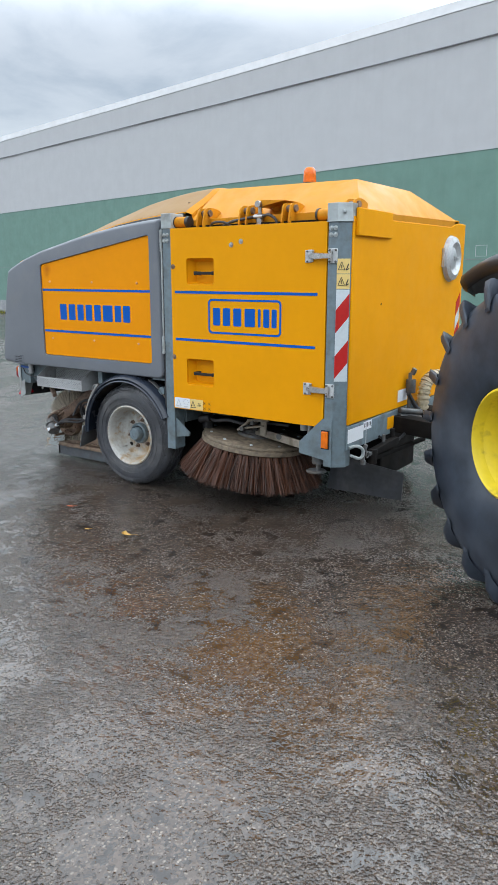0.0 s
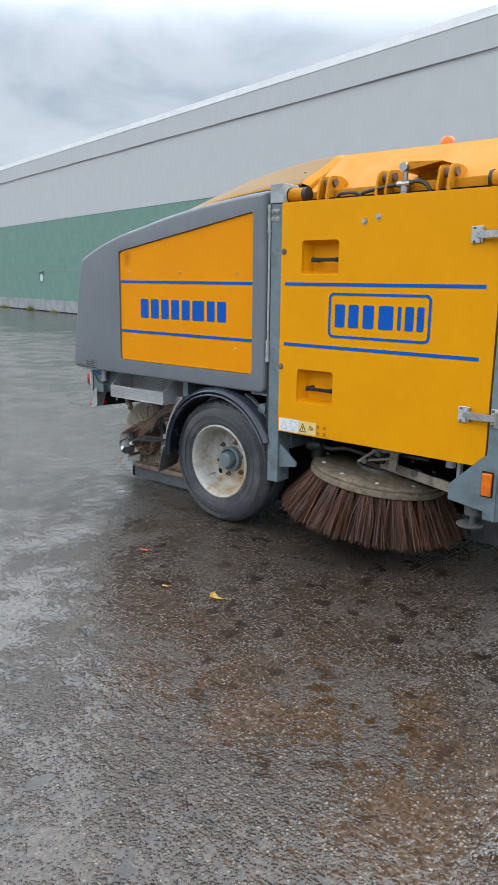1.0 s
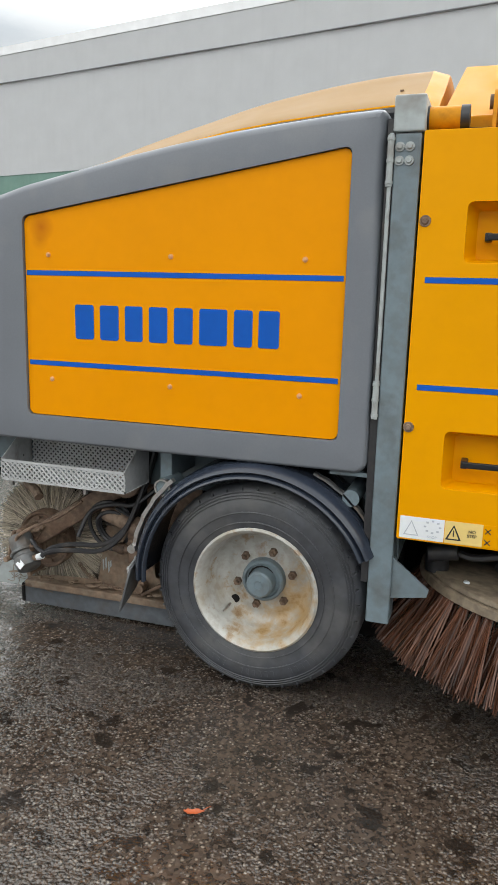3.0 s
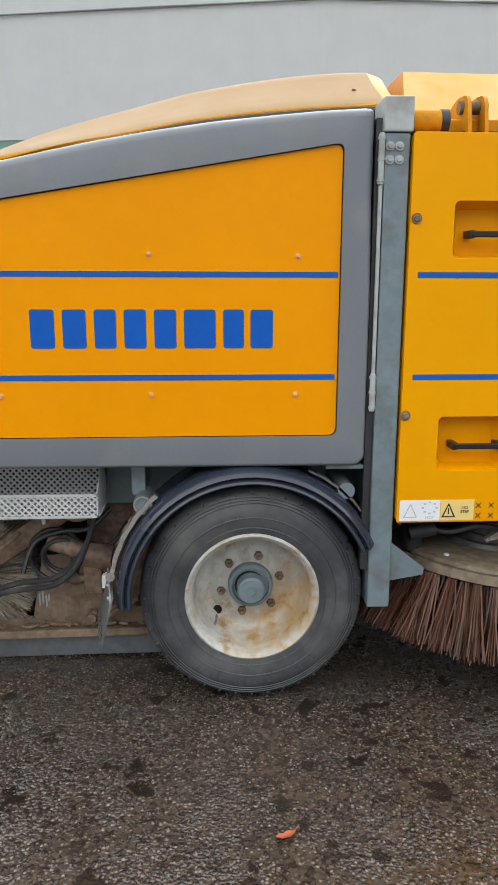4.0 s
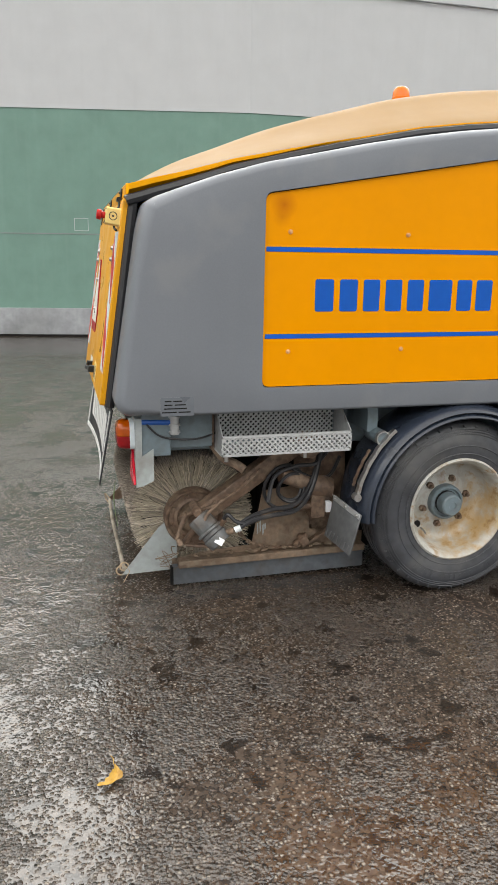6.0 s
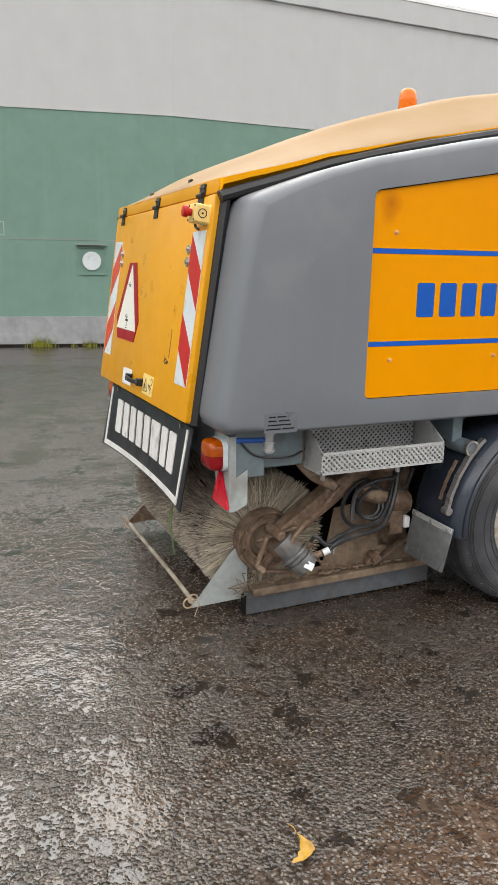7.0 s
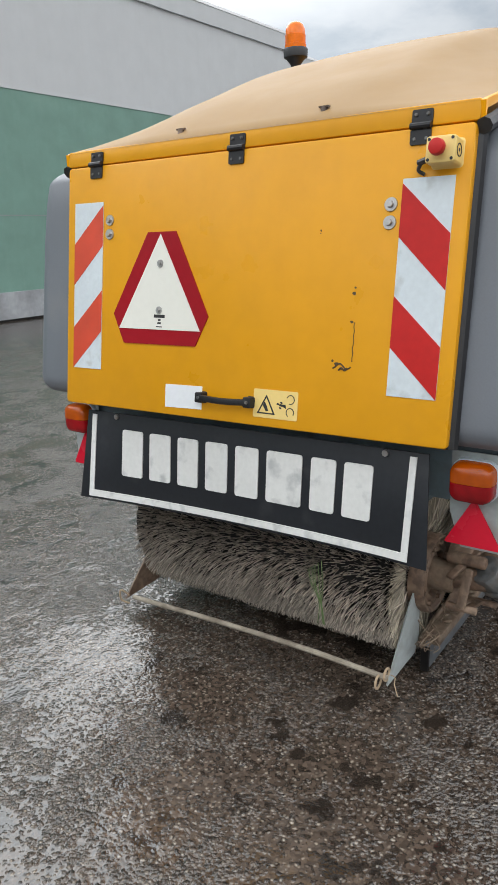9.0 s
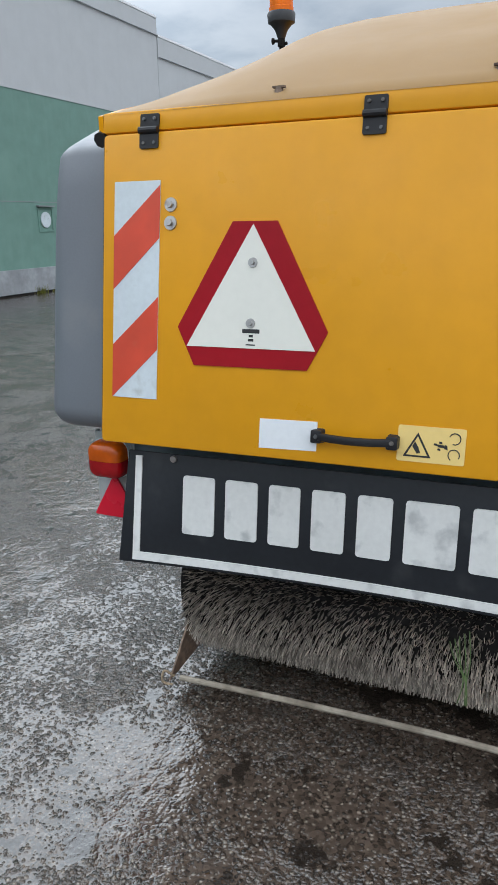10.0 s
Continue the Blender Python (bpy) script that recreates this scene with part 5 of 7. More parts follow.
for y, z, w, h in ((0.722, 0.965, 0.009, 0.004), (0.735, 0.968, 0.005, 0.003), (0.711, 0.963, 0.004, 0.006), (0.724, 0.973, 0.004, 0.003), (0.727, 0.957, 0.004, 0.003)):
    rear_plate(bm, [(y - w, z - h), (y + w, z - h * 0.6), (y + w * 0.8, z + h), (y - w * 0.7, z + h * 0.7)], 0.0075, 0.0085)
part("pictogram", bm, PRINT, dec, kind="stuff")
# scratches and glue marks left on the paint
bm = fresh()
random.seed(8)
tube(bm, spline([on_rear(0.500 + random.uniform(-0.0015, 0.0015), 1.214 - 0.012 * k, 0.0062) for k in range(10)], 3), 0.0015, 5)
tube(bm, spline([on_rear(0.503 + 0.008 * k, 1.092 - 0.007 * math.sin(k * 1.1), 0.0062) for k in range(8)], 4), 0.0024, 5)
tube(bm, spline([on_rear(0.512 + 0.007 * k, 1.084 + 0.004 * math.cos(k * 2.3), 0.0062) for k in range(5)], 4), 0.0032, 5)
for y, z, r in ((0.507, 1.292, 0.006), (0.505, 1.307, 0.0035), (0.509, 1.215, 0.0045), (0.625, 1.462, 0.003), (0.626, 1.454, 0.002), (0.548, 1.098, 0.006), (0.562, 1.106, 0.004)):
    a = random.uniform(0, 3)
    rear_plate(bm, [(y + r * random.uniform(0.6, 1.3) * math.cos(a + q * 0.785), z + r * random.uniform(0.6, 1.3) * math.sin(a + q * 0.785)) for q in range(8)], 0.0062, 0.0068)
parts("glue_mark", bm, GLUE, tail, "brown glue and rust mark")

# black name plate hung under the rear door
bm = fresh()
PT, PB = 0.862, 0.545
loop = [(0.245, PB), (1.642, PB), (1.622, PT), (0.272, PT)]


def on_plate(y, z, off):
    # the free lower corners of the rubber curl outwards
    u = (y - YC) / 0.68
    return Vector((-1.497 - (PT - z) * (0.10 + 0.10 * u * u) - off, y, sagged(y, z)))


def hung(bm, loop, off0, off1):
    """A four-sided sheet (its lower edge first) that follows the bend of the board."""
    (y0, z0), (y1, z1), (y2, z2), (y3, z3) = loop
    n = max(1, int(abs(y1 - y0) / 0.07))
    rings = []
    for k in range(n + 1):
        t = k / n
        lo, hi = (y0 + (y1 - y0) * t, z0 + (z1 - z0) * t), (y3 + (y2 - y3) * t, z3 + (z2 - z3) * t)
        rings.append([bm.verts.new(on_plate(*p, o)) for p, o in ((lo, off0), (hi, off0), (hi, off1), (lo, off1))])
    for a, b in zip(rings, rings[1:]):
        for k in range(4):
            bm.faces.new((a[k], a[(k + 1) % 4], b[(k + 1) % 4], b[k]))
    bm.faces.new(rings[0])
    bm.faces.new(rings[-1][::-1])
    bmesh.ops.recalc_face_normals(bm, faces=bm.faces)


hung(bm, loop, 0.0, 0.006)
nameplate = part("name_board", bm, PLATE, sweeper, "black rubber name board with white border", bevel=0.002)
for lp in ([(0.304, 0.5785), (0.325, 0.5785), (0.325, 0.850), (0.304, 0.850)], [(1.573, 0.5785), (1.595, 0.5785), (1.595, 0.850), (1.573, 0.850)], [(0.304, 0.555), (1.595, 0.555), (1.595, 0.578), (0.304, 0.578)]):
    bm = fresh()
    hung(bm, lp, 0.0065, 0.0105)
    part("white_border", bm, WHITE_PRINT, nameplate)
for outer in name_blocks(LONG_NAME, 1.445, 0.425, 0.645, 0.808):
    bm = fresh()
    plate(bm, outer, "x", 0.0, 1.0)
    for v in bm.verts:
        v.co = on_plate(v.co.y, v.co.z, 0.0065 if v.co.x < 0.5 else 0.0105)
    part("name_block", bm, WHITE_PRINT, nameplate, "scuffed plain white block")
for y in (0.40, 1.47):
    bm = fresh()
    cyl(bm, on_plate(y, 0.85, 0.0), on_plate(y, 0.85, 0.014), 0.010, seg=8)
    part("bolt", bm, ZINC, nameplate)

# tail lights on bracket plates
for mirror in (False, True):
    s = (lambda y: 2 * YC - y) if mirror else (lambda y: y)
    bm = fresh()
    q = [(s(0.235), 0.862), (s(0.098), 0.862), (s(0.092), 0.575), (s(0.20), 0.575), (s(0.235), 0.68)]
    plate(bm, q, "x", -1.425, -1.421)
    plate(bm, [(-1.421, 0.862), (-1.398, 0.862), (-1.398, 0.705), (-1.352, 0.735), (-1.352, 0.600), (-1.398, 0.578), (-1.421, 0.575)], "y", s(0.092), s(0.096))
    bracket = part("light_bracket", bm, PALE_STEEL, sweeper, "pale grey light bracket")
    bm = fresh()
    yc = s(0.163)
    plate(bm, rounded(yc - 0.064, yc + 0.064, 0.7285, 0.8455, 0.032, 5), "x", -1.445, -1.426)
    light = part("tail_light", bm, WHITE, bracket, "two-colour tail light")
    for z0, z1, mat, nm in ((0.789, 0.843, TAIL_AMBER, "amber_lens"), (0.731, 0.788, RED_LENS, "red_lens")):
        bm = fresh()
        r, zm = 0.03, 0.7885
        lp = [(yc - 0.061, zm), (yc + 0.061, zm)]
        tip = z1 if z0 > 0.78 else z0
        sg = 1 if z0 > 0.78 else -1
        for k in range(6):
            a = radians(18 * k)
            lp.append((yc + 0.061 - r + r * math.cos(a), tip - sg * r + sg * r * math.sin(a)))
        for k in range(6):
            a = radians(90 + 18 * k)
            lp.append((yc - 0.061 + r + r * math.cos(a), tip - sg * r + sg * r * math.sin(a)))
        lp = [(u, v + sg * 0.0006) for u, v in lp]
        arc = [lp[1]] + lp[2:] + [lp[0]]
        zc = zm + sg * 0.0006
        rings = [[bm.verts.new((x, yc + (u - yc) * k, zc + (v - zc) * k)) for u, v in arc] for x, k in ((-1.445, 1.0), (-1.464, 0.99), (-1.476, 0.965), (-1.486, 0.90), (-1.492, 0.78), (-1.496, 0.55), (-1.4975, 0.25))]
        for r0, r1 in zip(rings, rings[1:]):
            for k in range(len(arc)):
                bm.faces.new((r0[k], r0[(k + 1) % len(arc)], r1[(k + 1) % len(arc)], r1[k]))
        bm.faces.new(rings[-1])
        bm.faces.new(rings[0][::-1])
        bmesh.ops.recalc_face_normals(bm, faces=bm.faces)
        part(nm, bm, mat, light)
    bm = fresh()
    plate(bm, round_poly([(yc - 0.08, 0.588), (yc + 0.08, 0.588), (yc, 0.728)], 0.006, 2), "x", -1.436, -1.426)
    part("red_reflector", bm, REFLECTOR, bracket, "red triangular reflector", bevel=0.002)

# ---------------------------------------------------------------- running gear
random.seed(11)


def tyre_profile(r, rb, w):
    return [(0.03, rb - 0.005), (0.0, rb + 0.006), (-0.006, rb + 0.03), (-0.012, (r + rb) / 2), (-0.004, r - 0.055), (0.006, r - 0.028), (0.018, r - 0.012), (0.035, r - 0.003), (w / 2, r), (w - 0.035, r - 0.003),
            (w - 0.018, r - 0.012), (w - 0.004, r - 0.05), (w + 0.01, (r + rb) / 2), (w, rb + 0.01), (w - 0.03, rb - 0.005)]


def road_wheel(y_out, mirror=False):
    """A trailer wheel: tyre with grooved tread and sidewall rings, dished rim with studs, hub."""
    sgn = -1 if mirror else 1
    w = thing("wheel", "", "")
    w.parent = sweeper
    w.matrix_basis = Matrix.Translation((0.004, y_out, 0.402)) @ (Matrix.Rotation(math.pi, 4, "Z") if mirror else Matrix())
    R, RB, W = 0.402, 0.232, 0.225
    prof = []
    base = tyre_profile(R, RB, W)
    bm = fresh()
    # grooves in the tread
    prof = base[:8]
    for g in (0.055, 0.095, 0.13, 0.17):
        prof += [(g - 0.006, R - 0.0005), (g - 0.004, R - 0.012), (g + 0.004, R - 0.012), (g + 0.006, R - 0.0005)]
    prof += base[9:]
    lathe(bm, prof, (0, 0, 0), "y", 72)
    tyre = part("tyre", bm, TYRE, w, "worn black tyre", smooth=40)
    bm = fresh()
    for rr, d in ((0.262, -0.0075), (0.300, -0.012), (0.352, -0.0065), (0.362, -0.003), (0.372, 0.001)):
        tube(bm, [(rr * math.cos(2 * math.pi * k / 60), d, rr * math.sin(2 * math.pi * k / 60)) for k in range(60)], 0.0022, 5, True)
    for k in range(40):
        a = 2 * math.pi * k / 40
        p, q = Vector((math.cos(a), 0, math.sin(a))), Vector((-math.sin(a), 0, math.cos(a)))
        beam(bm, p * 0.378 + Vector((0, 0.004, 0)), p * 0.3865 + Vector((0, 0.010, 0)), 0.012, 0.006, q)
    for k in range(22):
        if k in (5, 6, 13, 14):
            continue
        a = radians(232 + 4.4 * k)
        p, q = Vector((math.cos(a), 0, math.sin(a))), Vector((-math.sin(a), 0, math.cos(a)))
        beam(bm, p * 0.312 + Vector((0, -0.0125, 0)), p * 0.334 + Vector((0, -0.0115, 0)), 0.010, 0.002, Vector((0, 1, 0)))
    part("sidewall_rib", bm, TYRE, w)
    bm = fresh()
    lathe(bm, [(0.012, 0.214), (-0.006, 0.222), (-0.012, 0.232), (-0.006, 0.240), (0.006, 0.238), (0.004, 0.226), (0.022, 0.214), (0.045, 0.209), (0.085, 0.204), (0.118, 0.196), (0.136, 0.183), (0.144, 0.165), (0.145, 0.150), (0.138, 0.132), (0.130, 0.115), (0.130, 0.0)], (0, 0, 0), "y", 56)
    rim = part("rim", bm, RIM, w, "cream rim, rust-stained", smooth=50)
    bm = fresh()
    lathe(bm, [(0.134, 0.084), (0.100, 0.082), (0.093, 0.076), (0.093, 0.069), (0.104, 0.065), (0.104, 0.053), (0.054, 0.050), (0.046, 0.043), (0.045, 0.018), (0.048, 0.016), (0.048, 0.0)], (0, 0, 0), "y", 28)
    part("hub_cap", bm, STEEL, w, "blue-grey grease cap", smooth=35)
    bm = fresh()
    for k in range(6):
        a = 2 * math.pi * k / 6 + 0.25
        x, z = 0.112 * math.cos(a), 0.112 * math.sin(a)
        cyl(bm, (x, 0.134, z), (x, 0.116, z), 0.017, 0.016, 6)
        cyl(bm, (x, 0.119, z), (x, 0.100, z), 0.008, seg=8)
    parts("wheel_nut", bm, RUST, w, "rusty wheel nut")
    bm = fresh()
    a = radians(222)
    cyl(bm, (0.165 * math.cos(a), 0.150, 0.165 * math.sin(a)), (0.165 * math.cos(a), 0.140, 0.165 * math.sin(a)), 0.017, seg=14)
    part("rim_hole", bm, DARK, w)
    bm = fresh()
    tube(bm, spline([(0.17 * math.cos(a), 0.10, 0.17 * math.sin(a)), (0.172 * math.cos(a), 0.06, 0.172 * math.sin(a)), (0.18 * math.cos(a), 0.04, 0.18 * math.sin(a))], 3), 0.005, 6)
    part("valve", bm, ZINC, w)
    return w


road_wheel(0.010)
road_wheel(2 * YC - 0.010, True)


def strap(bm, a0, a1, r0, r1, y0, y1):
    """A bent flat strap round the wheel's axle, with a wavy worn edge."""
    outer, inner = [], []
    for k in range(13):
        a = radians(a0 + (a1 - a0) * k / 12)
        w = 0.0022 * math.sin(k * 2.1)
        outer.append(((r1 + w) * math.cos(a), 0.408 + (r1 + w) * math.sin(a)))
        inner.append(((r0 + w * 0.5) * math.cos(a), 0.408 + (r0 + w * 0.5) * math.sin(a)))
    plate(bm, outer + inner[::-1], "y", min(y0, y1), max(y0, y1))


# mudguards over the wheels
for mirror in (False, True):
    bm = fresh()
    s = (lambda y: 2 * YC - y) if mirror else (lambda y: y)
    prof = [(-0.026, 0.419), (-0.037, 0.421), (-0.042, 0.426), (-0.040, 0.431), (-0.030, 0.438), (-0.021, 0.441), (-0.022, 0.443), (-0.036, 0.445), (-0.040, 0.449), (-0.036, 0.455), (-0.024, 0.464), (-0.008, 0.473), (0.014, 0.479), (0.05, 0.481), (0.20, 0.481), (0.25, 0.472), (0.25, 0.464), (0.05, 0.468), (-0.012, 0.452), (-0.018, 0.430)]
    rows = []
    a0, a1, nseg = radians(24), radians(183), 30
    for i in range(nseg + 1):
        a = a0 + (a1 - a0) * i / nseg
        rows.append([bm.verts.new((r * 1.0 * math.cos(a), s(d), 0.408 + r * math.sin(a))) for d, r in prof])
    m = len(prof)
    for i in range(nseg):
        for k in range(m):
            bm.faces.new((rows[i][k], rows[i][(k + 1) % m], rows[i + 1][(k + 1) % m], rows[i + 1][k]))
    bm.faces.new(rows[0])
    bm.faces.new(rows[-1][::-1])
    guard = part("mudguard", bm, FENDER, sweeper, "dark blue-black plastic mudguard with rolled edge", smooth=50)
    # spray flap behind the wheel
    bm = fresh()
    v = [Vector((-0.480, s(-0.03), 0.425)), Vector((-0.515, s(0.19), 0.448)), Vector((-0.562, s(0.18), 0.262)), Vector((-0.526, s(-0.035), 0.243))]
    nrm = Vector((-0.008, 0, 0.002))
    vs = [bm.verts.new(p + o * nrm) for o in (0, 1) for p in v]
    for f in ((0, 1, 2, 3), (7, 6, 5, 4), (0, 4, 5, 1), (1, 5, 6, 2), (2, 6, 7, 3), (3, 7, 4, 0)):
        bm.faces.new([vs[i] for i in f])
    part("spray_flap", bm, FLAP, guard, "grey worn rubber spray flap", bevel=0.002)
    for k in range(7):
        bm = fresh()
        t = 0.08 + 0.14 * k
        p, q = v[3].lerp(v[2], t) + Vector((-0.010, 0, 0.012)), v[0].lerp(v[1], t).lerp(v[3].lerp(v[2], t), 0.78) + Vector((-0.010, 0, 0))
        beam(bm, p, q, 0.010, 0.004, (1, 0, 0))
        part("flap_rib", bm, FLAP, guard)
    bm = fresh()
    beam(bm, v[0] + Vector((-0.012, 0, -0.008)), v[1] + Vector((-0.012, 0, -0.008)), 0.006, 0.022)
    clamp = part("flap_clamp", bm, GALV, guard)
    for t in (0.08, 0.5, 0.92):
        bm = fresh()
        p = v[0].lerp(v[1], t) + Vector((-0.014, 0, -0.008))
        cyl(bm, p, p + Vector((-0.008, 0, 0.001)), 0.008, 0.007, 8)
        part("bolt", bm, ZINC, clamp)
    # stay between flap and chassis
    bm = fresh()
    cyl(bm, (-0.375, s(0.03), 0.745), (-0.375, s(0.16), 0.745), 0.032, seg=16)
    cyl(bm, (0.335, s(0.03), 0.785), (0.335, s(0.30), 0.785), 0.030, seg=16)
    parts("guard_pin", bm, STEEL, guard, "blue-grey pin")
    bm = fresh()
    strap(bm, 131, 169, 0.489, 0.504, s(0.005), s(0.03))
    cyl(bm, (-0.492, s(-0.006), 0.495), (-0.492, s(0.03), 0.495), 0.017, seg=12)
    lathe(bm, [(0.0, 0.027), (0.0, 0.033), (0.02, 0.033), (0.02, 0.027)], (-0.375, s(0.022), 0.745), "y", 20, True)
    part("guard_stay", bm, ZINC, guard, "bent galvanised stay")
    bm = fresh()
    strap(bm, 32, 66, 0.490, 0.498, s(0.03), s(0.06))
    part("guard_bracket", bm, MOTOR, guard, "greasy bracket strap")
    bm = fresh()
    strap(bm, 146, 166, 0.500, 0.507, s(0.055), s(0.070))
    part("guard_bracket", bm, RUST, guard, "rusty bracket strap")
    bm = fresh()
    box(bm, 0.26, 0.40, *sorted((s(0.02), s(0.10))), 0.868, 0.882)
    part("shell_rest", bm, STEEL, guard, "blue-grey rest plate")

# chassis rails, cross members and the boxes that close the belly
for nm, args in (("chassis_rail", (-1.36, 1.88, 0.33, 0.42, 0.66, 0.86)), ("chassis_rail", (-1.36, 1.88, 1.47, 1.56, 0.66, 0.86))):
    bm = fresh()
    box(bm, *args)
    part(nm, bm, STEEL, sweeper, "dirty blue-grey chassis rail", bevel=0.006)
for x0, x1, z0, z1 in ((-1.40, -1.28, 0.70, 0.89), (-0.42, -0.37, 0.76, 0.88), (0.42, 0.50, 0.55, 0.88), (1.72, 1.84, 0.55, 0.72)):
    bm = fresh()
    box(bm, x0, x1, 0.10 if x0 < -0.4 else 0.12, 1.79, z0, z1)
    part("cross_member", bm, STEEL, sweeper, "dirty blue-grey cross member", bevel=0.005)
bm = fresh()
cyl(bm, (0, 0.11, 0.405), (0, 2 * YC - 0.11, 0.405), 0.055, seg=16)
box(bm, -0.06, 0.06, 0.30, 1.59, 0.36, 0.46)
part("axle", bm, DARK, sweeper, "muddy axle beam")
# hidden boxes added to stop skylight from reaching under the body
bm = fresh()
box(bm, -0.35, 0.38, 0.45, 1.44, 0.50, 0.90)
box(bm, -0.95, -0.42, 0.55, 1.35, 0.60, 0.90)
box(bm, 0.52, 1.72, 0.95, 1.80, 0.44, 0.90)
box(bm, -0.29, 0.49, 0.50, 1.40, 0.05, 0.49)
parts("belly_block", bm, DARK, sweeper, "unseen dark box that keeps light out under the body", bevel=0.02)
# solid dark boxes added inside the body, so gaps between panels read black
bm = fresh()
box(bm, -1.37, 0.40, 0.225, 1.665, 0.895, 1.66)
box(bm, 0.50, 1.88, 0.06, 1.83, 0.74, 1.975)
part("body_filler", bm, DARK, sweeper, "dark box filling the inside of the body")
# two more hidden boxes that block light, in place of conveyor and brush housing
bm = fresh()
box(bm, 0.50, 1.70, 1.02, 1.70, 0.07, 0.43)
part("conveyor_housing", bm, DARK, sweeper, "dark conveyor housing, unseen box that keeps light out", bevel=0.02)
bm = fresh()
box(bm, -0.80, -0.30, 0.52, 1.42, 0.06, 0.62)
part("brush_housing", bm, DARK, sweeper, "dark brush housing, unseen box that keeps light out", bevel=0.02)
# tray under the rear shell with pipes
bm = fresh()
box(bm, -1.34, -1.10, 0.14, 0.30, 0.72, 0.88)
part("pump_bracket", bm, STEEL, sweeper, "blue-grey bracket", bevel=0.005)
bm = fresh()
cyl(bm, (-1.40, 0.105, 0.845), (-1.27, 0.105, 0.838), 0.012, seg=10)
part("water_pipe", bm, BLUE_PIPE, sweeper, "blue plastic water pipe")
bm = fresh()
cyl(bm, (-1.265, 0.10, 0.79), (-1.265, 0.10, 0.885), 0.019, seg=14)
for z in (0.80, 0.83, 0.862):
    cyl(bm, (-1.265, 0.10, z - 0.004), (-1.265, 0.10, z + 0.004), 0.024, seg=14)
part("hose_fitting", bm, GALV, sweeper, "grey ribbed hose fitting")
bm = fresh()
tube(bm, spline([(-1.38, 0.10, 0.84), (-1.33, 0.09, 0.79), (-1.25, 0.09, 0.77), (-1.16, 0.11, 0.765), (-1.08, 0.16, 0.775)], 6), 0.0045, 7)
part("thin_cable", bm, CABLE, sweeper, "thin grey cable")

# side step of pierced sheet
SX0, SX1 = -1.085, -0.527


def mesh_panel(x0, x1, v0, v1, flat):
    bm = fresh()
    h = v1 - v0
    pitch, bar = 0.0225, 0.0035
    n = int((x1 - x0 + h) / pitch) + 1
    for sgn in (1, -1):
        for k in range(n + 1):
            a, b = (x0 - h + k * pitch, v0), (x0 + k * pitch, v1)
            if sgn < 0:
                a, b = (b[0], v0), (a[0], v1)
            dx = b[0] - a[0]
            lo, hi = sorted(((x0 - a[0]) / dx, (x1 - a[0]) / dx))
            t0, t1 = max(0.0, lo), min(1.0, hi)
            if t1 - t0 < 0.04:
                continue
            w = bar * 1.4
            p = [(a[0] + dx * t0 - w, a[1] + h * t0), (a[0] + dx * t0 + w, a[1] + h * t0), (a[0] + dx * t1 + w, a[1] + h * t1), (a[0] + dx * t1 - w, a[1] + h * t1)]
            if flat:
                plate(bm, p, "z", 0.704, 0.708)
            else:
                plate(bm, p, "y", 0.016 + 0.001 * sgn, 0.020 + 0.001 * sgn)
    return bm


bm = mesh_panel(SX0, SX1, 0.712, 0.782, False)
box(bm, SX0, SX1, 0.014, 0.022, 0.704, 0.714)
box(bm, SX0, SX1, 0.014, 0.022, 0.780, 0.790)
step = part("side_step", bm, GALV, sweeper, "galvanised pierced-sheet step", kind="stuff")
bm = fresh()
for k in range(2):
    x = (SX0, SX1 - 0.004)[k]
    plate(bm, [(0.014, 0.704), (0.014, 0.79), (0.16, 0.885), (0.22, 0.885), (0.22, 0.704)], "x", x, x + 0.004)
parts("step_cheek", bm, GALV, step, "galvanised side cheek")
bm = mesh_panel(SX0, SX1, 0.03, 0.215, True)
part("step_tread", bm, GALV, step, "pierced tread")
bm = fresh()
plate(bm, [(SX0 + 0.01, 0.72), (SX1 - 0.01, 0.72), (SX1 - 0.01, 0.885), (SX0 + 0.01, 0.885)], "y", 0.222, 0.226)
part("step_back", bm, DARK, step)
tmp = mesh_panel(SX0 + 0.012, SX1 - 0.012, 0.725, 0.88, False)
for vert in tmp.verts:
    vert.co.y += 0.195
part("back_mesh", tmp, GALV, step, "pierced back sheet", kind="stuff")
for x in (-0.72, -1.06):
    bm = fresh()
    cyl(bm, (x, 0.05, 0.700), (x, 0.05, 0.675), 0.009, seg=8)
    part("bolt", bm, ZINC, step)


